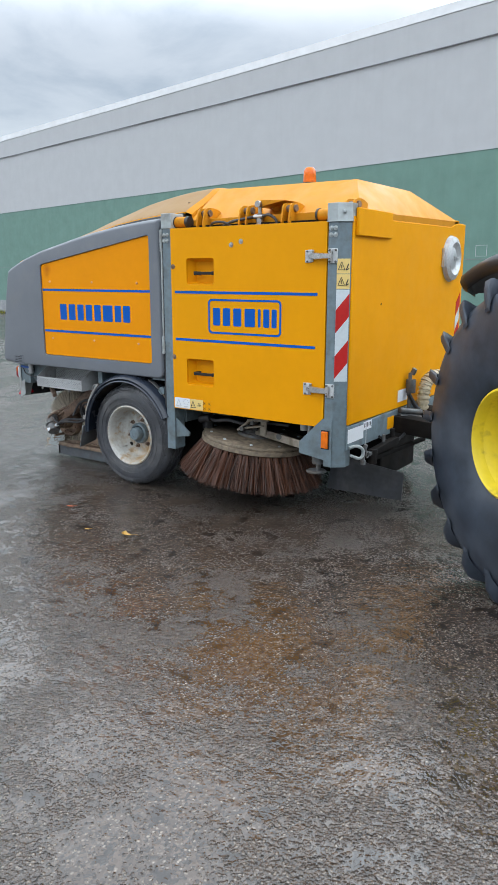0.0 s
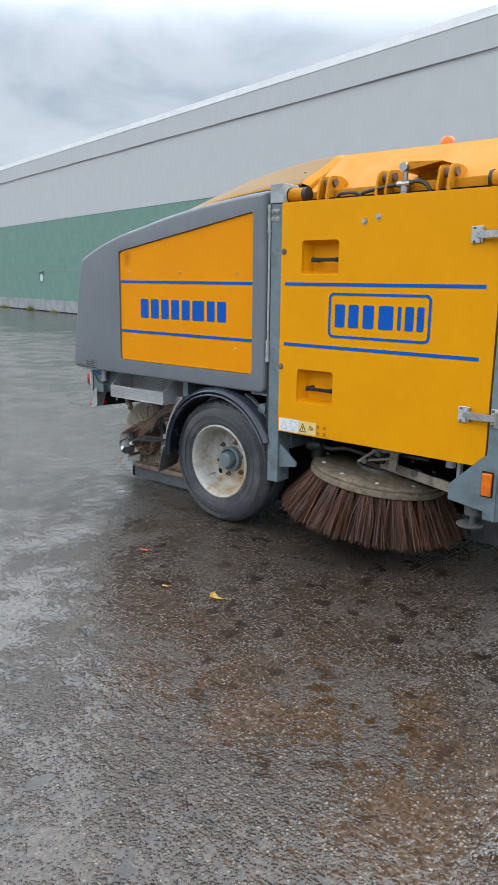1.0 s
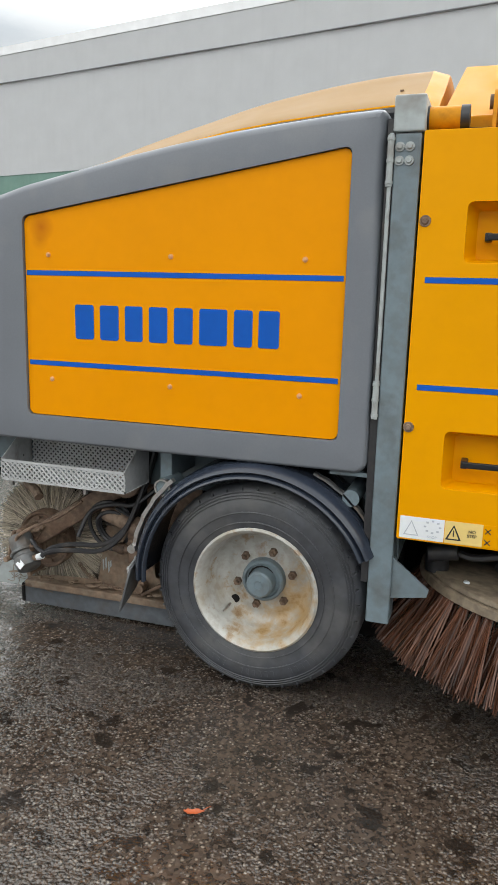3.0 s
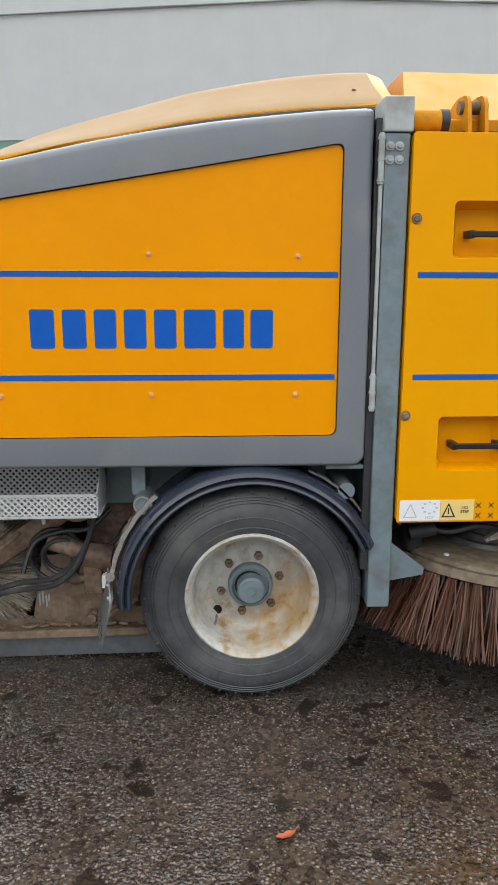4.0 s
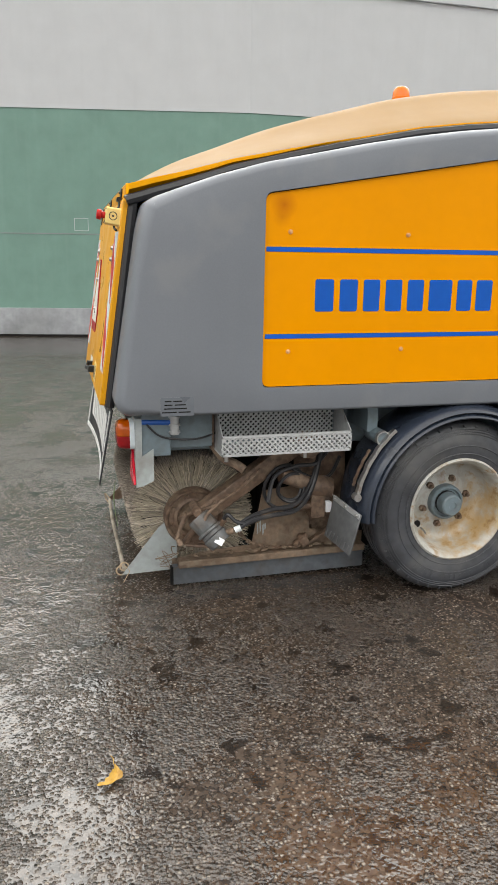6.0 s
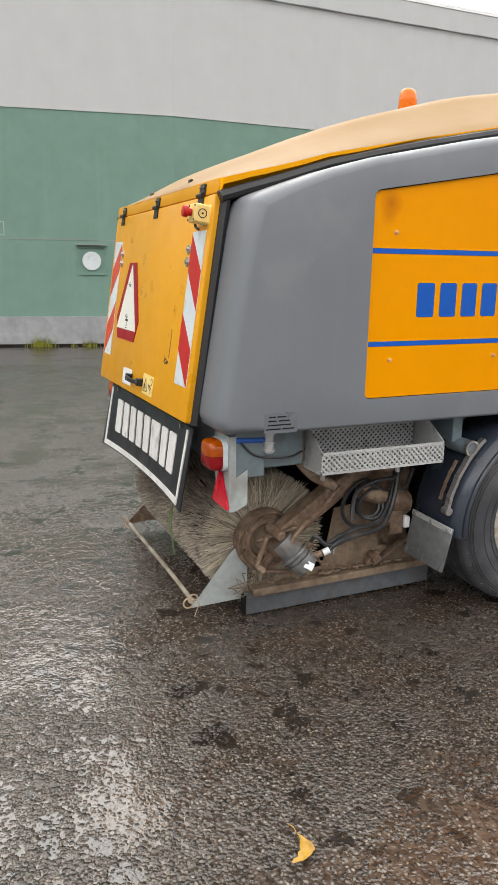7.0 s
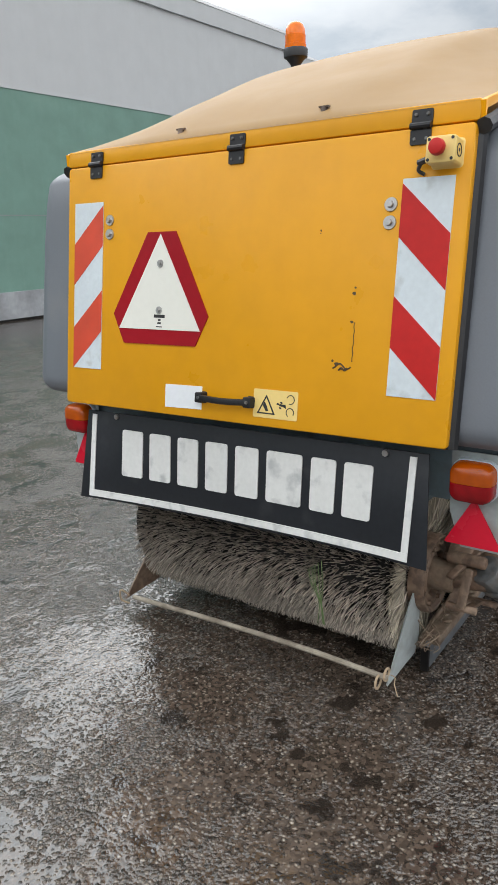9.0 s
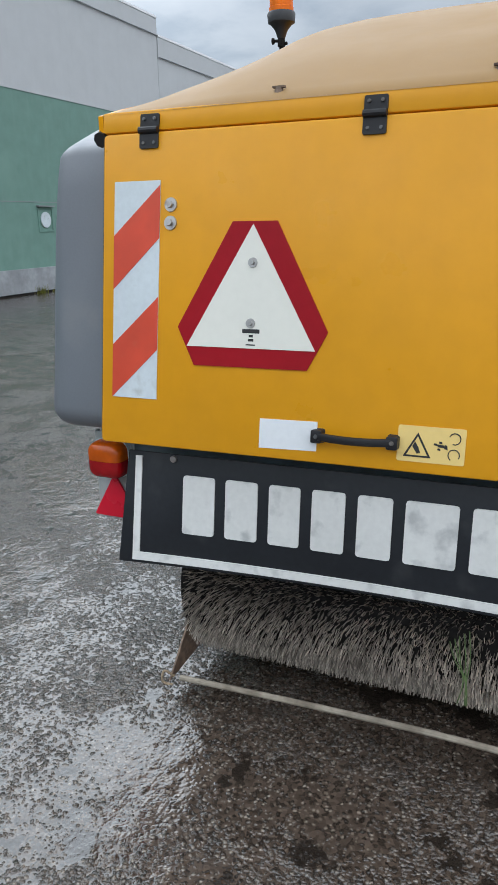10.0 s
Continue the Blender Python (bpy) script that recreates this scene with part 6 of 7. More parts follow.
# ---------------------------------------------------------------- brushes
def strands(name, roots, tips, width, material, parent, label, curl=0.0):
    """Many tapering three-sided bristles in one mesh."""
    n = len(roots)
    roots, tips = np.asarray(roots, float), np.asarray(tips, float)
    d = tips - roots
    d /= np.linalg.norm(d, axis=1, keepdims=True)
    u = np.cross(d, np.random.normal(size=(n, 3)))
    u /= np.linalg.norm(u, axis=1, keepdims=True)
    w = np.cross(d, u)
    mid = (roots + tips) / 2 + np.random.normal(size=(n, 3)) * curl
    verts = np.empty((n, 9, 3))
    for k in range(3):
        a = 2 * np.pi * k / 3
        o = (np.cos(a) * u + np.sin(a) * w) * width
        verts[:, k], verts[:, 3 + k], verts[:, 6 + k] = roots + o, mid + o, tips + o * 0.7
    base = (np.arange(n) * 9)[:, None, None]
    quads = np.array([(k + 3 * s, (k + 1) % 3 + 3 * s, (k + 1) % 3 + 3 + 3 * s, k + 3 + 3 * s) for s in (0, 1) for k in range(3)])
    faces = (base + quads[None]).reshape(-1, 4)
    me = bpy.data.meshes.new(name)
    me.from_pydata(verts.reshape(-1, 3).tolist(), [], faces.tolist())
    me.materials.append(material)
    ob = new(name, me)
    ob.parent = parent
    return tagged(ob, label, kind="stuff")


np.random.seed(3)
# rear roller brush across the machine
BX, BZ, BR, BY0, BY1 = -1.138, 0.325, 0.292, 0.425, 1.52
brush = thing("rear_brush", "", "")
brush.parent = sweeper
tagged(brush, "worn grey roller brush")
N = 25000
ang = np.random.uniform(0, 2 * np.pi, N)
yy = np.random.uniform(BY0, BY1, N)
rr = BR * (0.93 + 0.07 * np.random.rand(N))
lean = np.random.normal(0, 0.05, N) - 0.12
roots = np.stack([BX + 0.10 * np.cos(ang), yy, BZ + 0.10 * np.sin(ang)], 1)
tips = np.stack([BX + rr * np.cos(ang + lean), yy + np.random.normal(0, 0.012, N), np.maximum(BZ + rr * np.sin(ang + lean), 0.004)], 1)
strands("bristles", roots, tips, 0.0019, BRISTLE_GREY, brush, "dense worn grey bristles", 0.006)
N = 1150
ang = np.random.uniform(0, 2 * np.pi, N)
rr = BR * (0.90 + 0.10 * np.random.rand(N))
roots = np.stack([BX + 0.12 * np.cos(ang), np.full(N, BY0 + 0.01), BZ + 0.12 * np.sin(ang)], 1)
tips = np.stack([BX + rr * np.cos(ang + np.random.normal(0, 0.05, N)), np.maximum(BY0 - 0.01 + np.random.normal(0, 0.010, N), 0.407), np.maximum(BZ + rr * np.sin(ang), 0.01)], 1)
strands("end_bristles", roots, tips, 0.0019, ROPE, brush, "pale splayed end bristles", 0.006).data.materials[0] = shader("pale_bristle", (0.43, 0.375, 0.29), 0.55, vary=0.25, grain=40, island=0.5)
bm = fresh()
lathe(bm, [(0.0, 0.105), (BY1 - BY0, 0.105)], (BX, BY0, BZ), "y", 28)
lathe(bm, [(0.0, 0.0), (0.0, 0.245), (BY1 - BY0, 0.245), (BY1 - BY0, 0.0)], (BX, BY0 + 0.02, BZ), "y", 28)
part("brush_core", bm, DARK, brush, "dark brush core")
bm = fresh()
lathe(bm, [(0.02, 0.072), (-0.020, 0.074), (-0.028, 0.080), (-0.024, 0.090), (-0.020, 0.094), (-0.022, 0.116), (-0.034, 0.124), (-0.036, 0.132), (-0.028, 0.137), (0.02, 0.137)], (BX, 0.40, BZ), "y", 40)
for k in range(8):
    a = 2 * math.pi * k / 8 + 0.3
    p = Vector((BX + 0.105 * math.cos(a), 0.379, BZ + 0.105 * math.sin(a)))
    cyl(bm, p, p + Vector((0, -0.012, 0)), 0.010, 0.008, 6)
part("brush_end_ring", bm, RUST, brush, "rusty end ring")
bm = fresh()
cyl(bm, (BX, 0.30, BZ), (BX, 0.42, BZ), 0.055, seg=18)
cyl(bm, (BX, 0.392, BZ), (BX, 0.405, BZ), 0.072, seg=24)
part("brush_bearing", bm, MUD, brush, "muddy bearing")
bm = fresh()
for k in range(5):
    a = random.uniform(-0.3, 0.3)
    tube(bm, spline([(-1.475, 0.630 + 0.012 * k, 0.445 - 0.01 * k), (-1.484, 0.622 + 0.02 * a + 0.01 * k, 0.36), (-1.480, 0.628 + 0.03 * a, 0.29), (-1.470, 0.625 + 0.09 * a, 0.215)], 4), 0.0016, 5)
part("caught_grass", bm, CAUGHT, brush, "green grass blades caught in the bristles")
# drive motor hanging outside the brush
bm = fresh()
run = [Vector((-1.150, 0.205, 0.388)), Vector((-1.108, 0.175, 0.338)), Vector((-1.100, 0.169, 0.328)), Vector((-1.088, 0.160, 0.314)), Vector((-1.060, 0.140, 0.281))]
cyl(bm, run[0], run[1], 0.054, seg=8)
cyl(bm, run[1], run[2], 0.062, seg=20)
cyl(bm, run[2], run[3], 0.052, seg=20)
cyl(bm, run[3], run[4], 0.057, 0.050, seg=20)
for k in range(4):
    a = 2 * math.pi * k / 4 + 0.5
    o = Vector((0.6 * math.cos(a), 0.3 * math.cos(a) + 0.75 * math.sin(a), -0.75 * math.cos(a) + 0.45 * math.sin(a))) * 0.046
    cyl(bm, run[2] + o, run[2] + o + (run[4] - run[2]).normalized() * 0.016, 0.009, seg=6)
motor = part("brush_motor", bm, MOTOR, sweeper, "greasy grey hydraulic motor", bevel=0.008)
bm = fresh()
beam(bm, (-1.092, 0.106, 0.318), (-1.062, 0.094, 0.300), 0.030, 0.004, (-0.4, -0.75, 0.5))
part("motor_label", bm, DECAL_WHITE, motor, "small silver label")
bm = fresh()
beam(bm, (-1.22, 0.30, 0.36), (-1.06, 0.24, 0.425), 0.030, 0.016)
beam(bm, (-1.24, 0.25, 0.27), (-1.20, 0.24, 0.40), 0.030, 0.018)
beam(bm, (-1.20, 0.25, 0.245), (-1.08, 0.23, 0.235), 0.028, 0.016)
cyl(bm, (-1.15, 0.20, 0.405), (-1.15, 0.33, 0.405), 0.021, seg=12)
cyl(bm, (-1.23, 0.20, 0.27), (-1.23, 0.30, 0.27), 0.013, seg=10)
cyl(bm, (-1.09, 0.175, 0.235), (-1.09, 0.28, 0.235), 0.012, seg=10)
cyl(bm, (-1.13, 0.20, 0.34), (-1.14, 0.31, 0.33), 0.040, seg=16)
beam(bm, (-1.20, 0.29, 0.235), (-1.06, 0.27, 0.44), 0.020, 0.045, (0, 1, 0))
parts("motor_bracket", bm, RUST, motor, "rusty motor bracket", bevel=0.008)
# steel pipes from the motor and dirty twine caught on the frame
bm = fresh()
tube(bm, spline([(-1.10, 0.17, 0.345), (-1.13, 0.15, 0.40), (-1.06, 0.18, 0.455), (-0.96, 0.22, 0.50), (-0.86, 0.25, 0.575)], 6), 0.0075, 7)
parts("motor_pipe", bm, RUST, motor, "rusty steel pipe")
random.seed(21)
bm = fresh()
for k in range(9):
    c = Vector((-1.20 + random.gauss(0, 0.05), 0.345 + random.gauss(0, 0.015), 0.145 + random.gauss(0, 0.02)))
    pts = [c + Vector((random.gauss(0, 0.035), random.gauss(0, 0.015), random.gauss(0, 0.022))) for q in range(4)]
    tube(bm, spline(pts, 4), random.uniform(0.0012, 0.0024), 5)
part("twine", bm, MUD, sweeper, "dirty twine tangled on the frame", kind="stuff")
# swing arm from the chassis down to the brush
bm = fresh()
beam(bm, (-1.12, 0.30, 0.37), (-0.62, 0.32, 0.70), 0.085, 0.08, (0, 1, 0))
arm = part("brush_arm", bm, RUST, sweeper, "rusty square-tube brush arm", bevel=0.012)
bm = fresh()
cyl(bm, (-0.64, 0.22, 0.69), (-0.64, 0.42, 0.69), 0.07, seg=18)
part("arm_pivot", bm, RUST, arm, bevel=0.006)
bm = fresh()
cyl(bm, (-0.60, 0.26, 0.48), (-0.76, 0.26, 0.54), 0.035, seg=14)
cyl(bm, (-0.52, 0.26, 0.46), (-0.62, 0.26, 0.48), 0.055, seg=14)
part("lift_ram", bm, RUST, arm, "rusty lift ram", bevel=0.005)
bm = fresh()
random.seed(8)
for k in range(26):
    x = random.uniform(-1.15, -0.4)
    c = Vector((x, 0.335 + random.uniform(-0.012, 0.01), 0.155 + random.uniform(-0.004, 0.006)))
    r = random.uniform(0.006, 0.018)
    m4 = Matrix.Translation(c) @ Matrix.Rotation(random.uniform(0, 3), 4, "Z") @ Matrix.Diagonal((1.6, 0.8, 0.45, 1))
    bmesh.ops.create_icosphere(bm, subdivisions=1, radius=r, matrix=m4)
part("caked_dirt", bm, MUD, sweeper, "lumps of dry dirt on the flange", kind="stuff", smooth=60)
bm = fresh()
beam(bm, (-0.62, 0.345, 0.15), (-0.43, 0.33, 0.27), 0.035, 0.014)
beam(bm, (-0.66, 0.34, 0.16), (-0.60, 0.33, 0.215), 0.030, 0.018)
cyl(bm, (-0.62, 0.30, 0.19), (-0.62, 0.36, 0.19), 0.022, seg=12)
parts("skirt_link", bm, RUST, arm, "rusty skirt link", bevel=0.003)
bm = fresh()
box(bm, -0.545, -0.52, 0.215, 0.225, 0.44, 0.49)
part("ram_label", bm, DECAL_WHITE, arm)
# coiled hoses and hose bundle
bm = fresh()
for k, (dx, dz, r) in enumerate(((0.0, 0.0, 0.062), (-0.004, -0.003, 0.055), (-0.022, -0.006, 0.098))):
    c = Vector((-0.715 + dx, 0.235 + 0.016 * k, 0.482 + dz))
    tube(bm, [c + Vector((r * math.cos(a), 0.012 * math.sin(2 * a), r * 1.08 * math.sin(a))) for a in [2 * math.pi * i / 24 for i in range(24)]], 0.0085, 7, True)
parts("hose_coil", bm, CABLE, sweeper, "coiled black hydraulic hose")
bm = fresh()
for k in range(2):
    o = 0.020 * k
    tube(bm, spline([(-0.985, 0.12 + o, 0.352 + 0.3 * o), (-0.93, 0.115 + o, 0.385 + 0.5 * o), (-0.84, 0.125 + o, 0.398 + o), (-0.72, 0.15 + o, 0.405 + o), (-0.645, 0.19 + o, 0.46 + o), (-0.60, 0.22 + o, 0.56), (-0.56, 0.26 + o, 0.70), (-0.54, 0.30 + o, 0.82)], 7), 0.0105, 7)
tube(bm, spline([(-1.05, 0.16, 0.375), (-1.035, 0.13, 0.415), (-1.0, 0.12, 0.385), (-0.95, 0.12, 0.372), (-0.90, 0.125, 0.385)], 6), 0.0085, 7)
tube(bm, spline([(-0.84, 0.18, 0.44), (-0.80, 0.22, 0.545), (-0.70, 0.23, 0.585), (-0.60, 0.23, 0.595), (-0.52, 0.27, 0.66)], 6), 0.0095, 7)
tube(bm, spline([(-0.70, 0.26, 0.56), (-0.60, 0.26, 0.515), (-0.52, 0.27, 0.52), (-0.46, 0.30, 0.60)], 6), 0.009, 7)
parts("hydraulic_hose", bm, CABLE, sweeper, "dirty black hydraulic hose")
bm = fresh()
cyl(bm, (-1.045, 0.15, 0.325), (-1.005, 0.125, 0.343), 0.014, seg=8)
cyl(bm, (-1.06, 0.165, 0.355), (-1.045, 0.145, 0.385), 0.012, seg=8)
parts("hose_end", bm, RUST, sweeper, "rusty steel hose end")
bm = fresh()
cyl(bm, (-1.003, 0.124, 0.344), (-0.978, 0.119, 0.356), 0.0145, seg=12)
part("hose_collar", bm, DECAL_WHITE, sweeper, "white hose collar")
bm = fresh()
box(bm, -0.625, -0.555, 0.215, 0.30, 0.335, 0.445)
cyl(bm, (-0.70, 0.235, 0.395), (-0.62, 0.235, 0.392), 0.020, seg=12)
cyl(bm, (-0.675, 0.235, 0.394), (-0.645, 0.235, 0.393), 0.026, seg=10)
valve = part("side_valve", bm, RUST, sweeper, "rusty valve body", bevel=0.006)
bm = fresh()
box(bm, -0.555, -0.528, 0.205, 0.235, 0.362, 0.412)
part("valve_cap", bm, DECAL_WHITE, valve, "white valve cap", bevel=0.003)
# dirt shroud and rubber side skirt
bm = fresh()
plate(bm, [(-1.24, 0.125), (-1.10, 0.15), (-0.86, 0.165), (-0.81, 0.43), (-0.60, 0.45), (-0.575, 0.22), (-0.30, 0.19), (-0.30, 0.105), (-1.24, 0.085)], "y", 0.375, 0.385)
part("side_shroud", bm, MUD, sweeper, "mud-caked steel side shroud", bevel=0.003)
bm = fresh()
box(bm, -0.64, -0.38, 0.43, 0.44, 0.16, 0.66)
part("inner_plate", bm, RUST, sweeper, "rusty inner plate")
bm = fresh()
beam(bm, (-1.22, 0.35, 0.115), (-0.30, 0.35, 0.125), 0.06, 0.035)
part("shroud_flange", bm, MUD, sweeper, "mud-caked flange", bevel=0.006)
bm = fresh()
plate(bm, [(-1.245, 0.012), (-0.30, 0.018), (-0.30, 0.118), (-1.245, 0.108)], "y", 0.352, 0.366)
part("rubber_skirt", bm, SKIRT, sweeper, "grey rubber side skirt", bevel=0.003)
bm = fresh()
box(bm, -1.255, -1.242, 0.345, 0.372, 0.012, 0.10)
part("skirt_clip", bm, DARK, sweeper)
# tail bar with its bent end plates
bm = fresh()
plate(bm, [(-1.47, 0.065), (-1.25, 0.07), (-1.22, 0.12), (-1.22, 0.29), (-1.27, 0.305), (-1.30, 0.28)], "y", 0.395, 0.401)
lp = part("end_plate", bm, PALE_STEEL, sweeper, "pale grey bent end plate", bevel=0.002)
bm = fresh()
plate(bm, [(-1.47, 0.05), (-1.25, 0.06), (-1.22, 0.12), (-1.24, 0.22), (-1.32, 0.20)], "y", 1.545, 1.551)
part("end_plate", bm, RUST, sweeper, "rusty bent end plate")
bm = fresh()
tube(bm, spline([(-1.463, 0.40, 0.088), (-1.468, 0.7, 0.098), (-1.468, 1.1, 0.088), (-1.455, 1.515, 0.060)], 5), 0.0095, 8)
part("tail_bar", bm, PALE_STEEL, sweeper, "rusty pale steel rod").data.materials[0] = ARM
bm = fresh()
tube(bm, [Vector((-1.475 + 0.022 * math.cos(a), 0.425, 0.072 + 0.022 * math.sin(a))) for a in [2 * math.pi * i / 16 for i in range(16)]], 0.004, 6, True)
tube(bm, [Vector((-1.462 + 0.02 * math.cos(a), 0.402, 0.10 + 0.02 * math.sin(a))) for a in [2 * math.pi * i / 16 for i in range(16)]], 0.004, 6, True)
tube(bm, spline([(-1.46, 0.415, 0.10), (-1.44, 0.385, 0.085), (-1.45, 0.38, 0.065), (-1.47, 0.36, 0.04)], 5), 0.0018, 6)
tube(bm, spline([(-1.455, 1.54, 0.06), (-1.48, 1.56, 0.09), (-1.47, 1.575, 0.04), (-1.45, 1.55, 0.02)], 5), 0.004, 6)
parts("tie_wire", bm, ROPE, sweeper, "twisted tie wire")
run = spline([(-0.93, 0.335, 0.245), (-0.88, 0.335, 0.195), (-0.79, 0.335, 0.166), (-0.70, 0.335, 0.158), (-0.635, 0.335, 0.160), (-0.615, 0.335, 0.20)], 5)
bm = fresh()
for k, (p, q) in enumerate(zip(run, run[1:])):
    c, d = (Vector(p) + Vector(q)) / 2, (Vector(q) - Vector(p)).normalized()
    side = Vector((0, 1, 0)) if k % 2 else d.cross(Vector((0, 1, 0)))
    tube(bm, [c + d * (0.014 * math.cos(w)) + side * (0.0075 * math.sin(w)) for w in [2 * math.pi * i / 10 for i in range(10)]], 0.0030, 5, True)
part("chain", bm, RUST, sweeper, "rusty chain")
bm = fresh()
for x, z0, z1 in ((-0.835, 0.215, 0.275), (-0.822, 0.225, 0.285), (-0.808, 0.210, 0.268), (-0.798, 0.235, 0.272)):
    plate(bm, [(x, z0), (x + 0.006, z0 + 0.01), (x + 0.005, z1), (x - 0.002, z1 - 0.008)], "y", 0.3730, 0.3748)
part("scrape_mark", bm, PALE_STEEL, sweeper, "pale scraped paint marks", kind="stuff")
bm = fresh()
box(bm, -1.150, -1.092, 0.145, 0.152, 0.735, 0.884)
part("step_hanger", bm, RUST, sweeper, "rusty hanger plate beside the step", bevel=0.002)
# cross pipe under the step
bm = fresh()
tube(bm, spline([(-1.09, 0.20, 0.72), (-1.05, 0.14, 0.665), (-1.0, 0.12, 0.64), (-0.97, 0.10, 0.62)], 5), 0.02, 8)
part("drain_pipe", bm, RUST, sweeper, "rusty drain pipe")

# side gutter brush with its tilted disc
gutter = thing("gutter_brush", "", "")
gutter.parent = sweeper
tagged(gutter, "brown rotating gutter brush")
gutter.matrix_basis = Matrix.Translation((0.962, 0.37, 0.440)) @ Matrix.Scale(0.90, 4) @ Matrix.Rotation(radians(-2.5), 4, "X") @ Matrix.Rotation(radians(6.5), 4, "Y")
bm = fresh()
lathe(bm, [(0.030, 0.0), (0.030, 0.424), (0.026, 0.432), (0.010, 0.434), (0.006, 0.426), (-0.02, 0.426), (-0.02, 0.0)], (0, 0, 0), "z", 64)
part("brush_disc", bm, DISC, gutter, "worn pale brush disc", smooth=35)
bm = fresh()
lathe(bm, [(0.002, 0.425), (0.002, 0.438), (-0.002, 0.444), (-0.034, 0.446), (-0.038, 0.438), (-0.038, 0.425)], (0, 0, 0), "z", 64)
part("disc_rim", bm, DISC, gutter, "dirty worn rim band")
for k in range(10):
    a = 2 * math.pi * k / 10 + 0.2
    bm = fresh()
    cyl(bm, (0.375 * math.cos(a), 0.375 * math.sin(a), 0.029), (0.375 * math.cos(a), 0.375 * math.sin(a), 0.037), 0.013, 0.011, 8)
    part("bolt", bm, WHITE, gutter)
ro, ti = [], []
for k in range(46):
    a = 2 * math.pi * (k + random.uniform(-0.2, 0.2)) / 46
    for i in range(46):
        da, dr = random.gauss(0, 0.017), random.gauss(0, 0.014)
        ro.append((0.425 * math.cos(a + da * 0.8), 0.425 * math.sin(a + da * 0.8), -0.030))
        f = 0.575 + dr + random.uniform(-0.02, 0.02)
        ti.append((f * math.cos(a + da * 2.4 + 0.03), f * math.sin(a + da * 2.4 + 0.03), -0.31 + random.uniform(0, 0.035)))
for k in range(48):
    a = 2 * math.pi * k / 48
    for i in range(18):
        da = random.gauss(0, 0.02)
        ro.append((0.38 * math.cos(a + da), 0.38 * math.sin(a + da), -0.015))
        ti.append((0.49 * math.cos(a + da * 2), 0.49 * math.sin(a + da * 2), -0.31 + random.uniform(0, 0.03)))
strands("bristles", ro, ti, 0.0034, BRISTLE_BROWN, gutter, "stiff brown bristles in tufts", 0.005)
bm = fresh()
cyl(bm, (0, 0, 0.02), (0, 0, 0.13), 0.06, seg=18)
cyl(bm, (0, 0, 0.03), (0, 0, 0.050), 0.15, 0.14, seg=24)
cyl(bm, (0, 0, 0.05), (0, 0, 0.075), 0.10, 0.085, seg=20)
part("brush_hub", bm, MOTOR, gutter, "greasy brush hub")
# carrier: a flat bar to the front post, an A-shaped bracket and its pivot
bm = fresh()
beam(bm, (1.02, 0.30, 0.515), (1.63, 0.15, 0.485), 0.018, 0.055)
beam(bm, (0.92, 0.22, 0.525), (1.03, 0.20, 0.605), 0.035, 0.016)
beam(bm, (1.02, 0.20, 0.61), (1.20, 0.20, 0.63), 0.035, 0.020)
beam(bm, (1.16, 0.20, 0.65), (1.15, 0.20, 0.515), 0.050, 0.018, (0, 1, 0))
beam(bm, (0.93, 0.21, 0.535), (1.16, 0.20, 0.585), 0.030, 0.014)
parts("brush_carrier", bm, ARM, sweeper, "bare muddy steel carrier arm", bevel=0.003)
bm = fresh()
cyl(bm, (1.27, 0.22, 0.515), (1.27, 0.27, 0.515), 0.022, seg=12)
cyl(bm, (1.07, 0.17, 0.600), (1.07, 0.24, 0.600), 0.016, seg=10)
cyl(bm, (0.98, 0.17, 0.545), (0.98, 0.24, 0.545), 0.016, seg=10)
parts("carrier_pin", bm, MOTOR, sweeper, "greasy pivot pin")
bm = fresh()
cyl(bm, (1.56, 0.16, 0.50), (1.56, 0.16, 0.66), 0.016, seg=12)
cyl(bm, (1.50, 0.18, 0.60), (1.50, 0.18, 0.70), 0.026, seg=12)
parts("carrier_rod", bm, GALV, sweeper, "dirty steel rod")
bm = fresh()
tube(bm, spline([(0.62, 0.20, 0.62), (0.74, 0.16, 0.585), (0.86, 0.17, 0.60), (0.97, 0.22, 0.57), (1.05, 0.28, 0.53)], 6), 0.013, 7)
tube(bm, spline([(0.60, 0.24, 0.66), (0.78, 0.20, 0.63), (0.96, 0.24, 0.64), (1.12, 0.26, 0.60), (1.34, 0.24, 0.60)], 6), 0.011, 7)
parts("brush_hose", bm, CABLE, sweeper, "dirty black hose")
bm = fresh()
cyl(bm, (0.63, 0.22, 0.50), (0.63, 0.22, 0.70), 0.042, seg=16)
cyl(bm, (0.60, 0.16, 0.58), (0.70, 0.16, 0.60), 0.030, seg=14)
parts("side_cylinder", bm, CABLE, sweeper, "greasy hydraulic cylinder", bevel=0.004)
# support foot at the front post
bm = fresh()
cyl(bm, (1.70, 0.04, 0.425), (1.70, 0.04, 0.55), 0.044, seg=18)
cyl(bm, (1.70, 0.04, 0.375), (1.70, 0.04, 0.425), 0.017, seg=12)
lathe(bm, [(0.0, 0.0), (-0.004, 0.05), (0.0, 0.064), (0.010, 0.066), (0.014, 0.056), (0.010, 0.0)], (1.69, 0.03, 0.365), "z", 28)
part("guide_roller", bm, MOTOR, sweeper, "small dirty grey foot with a thin disc")
bm = fresh()
plate(bm, [(1.45, 0.07), (2.05, 0.075), (2.06, 0.28), (1.50, 0.34)], "y", 0.62, 0.632)
part("front_splash_flap", bm, TYRE, sweeper, "dark grey rubber splash flap")
# drawbar, couplings and valve in front
bm = fresh()
beam(bm, (1.86, 0.80, 0.60), (2.75, 0.90, 0.52), 0.14, 0.12)
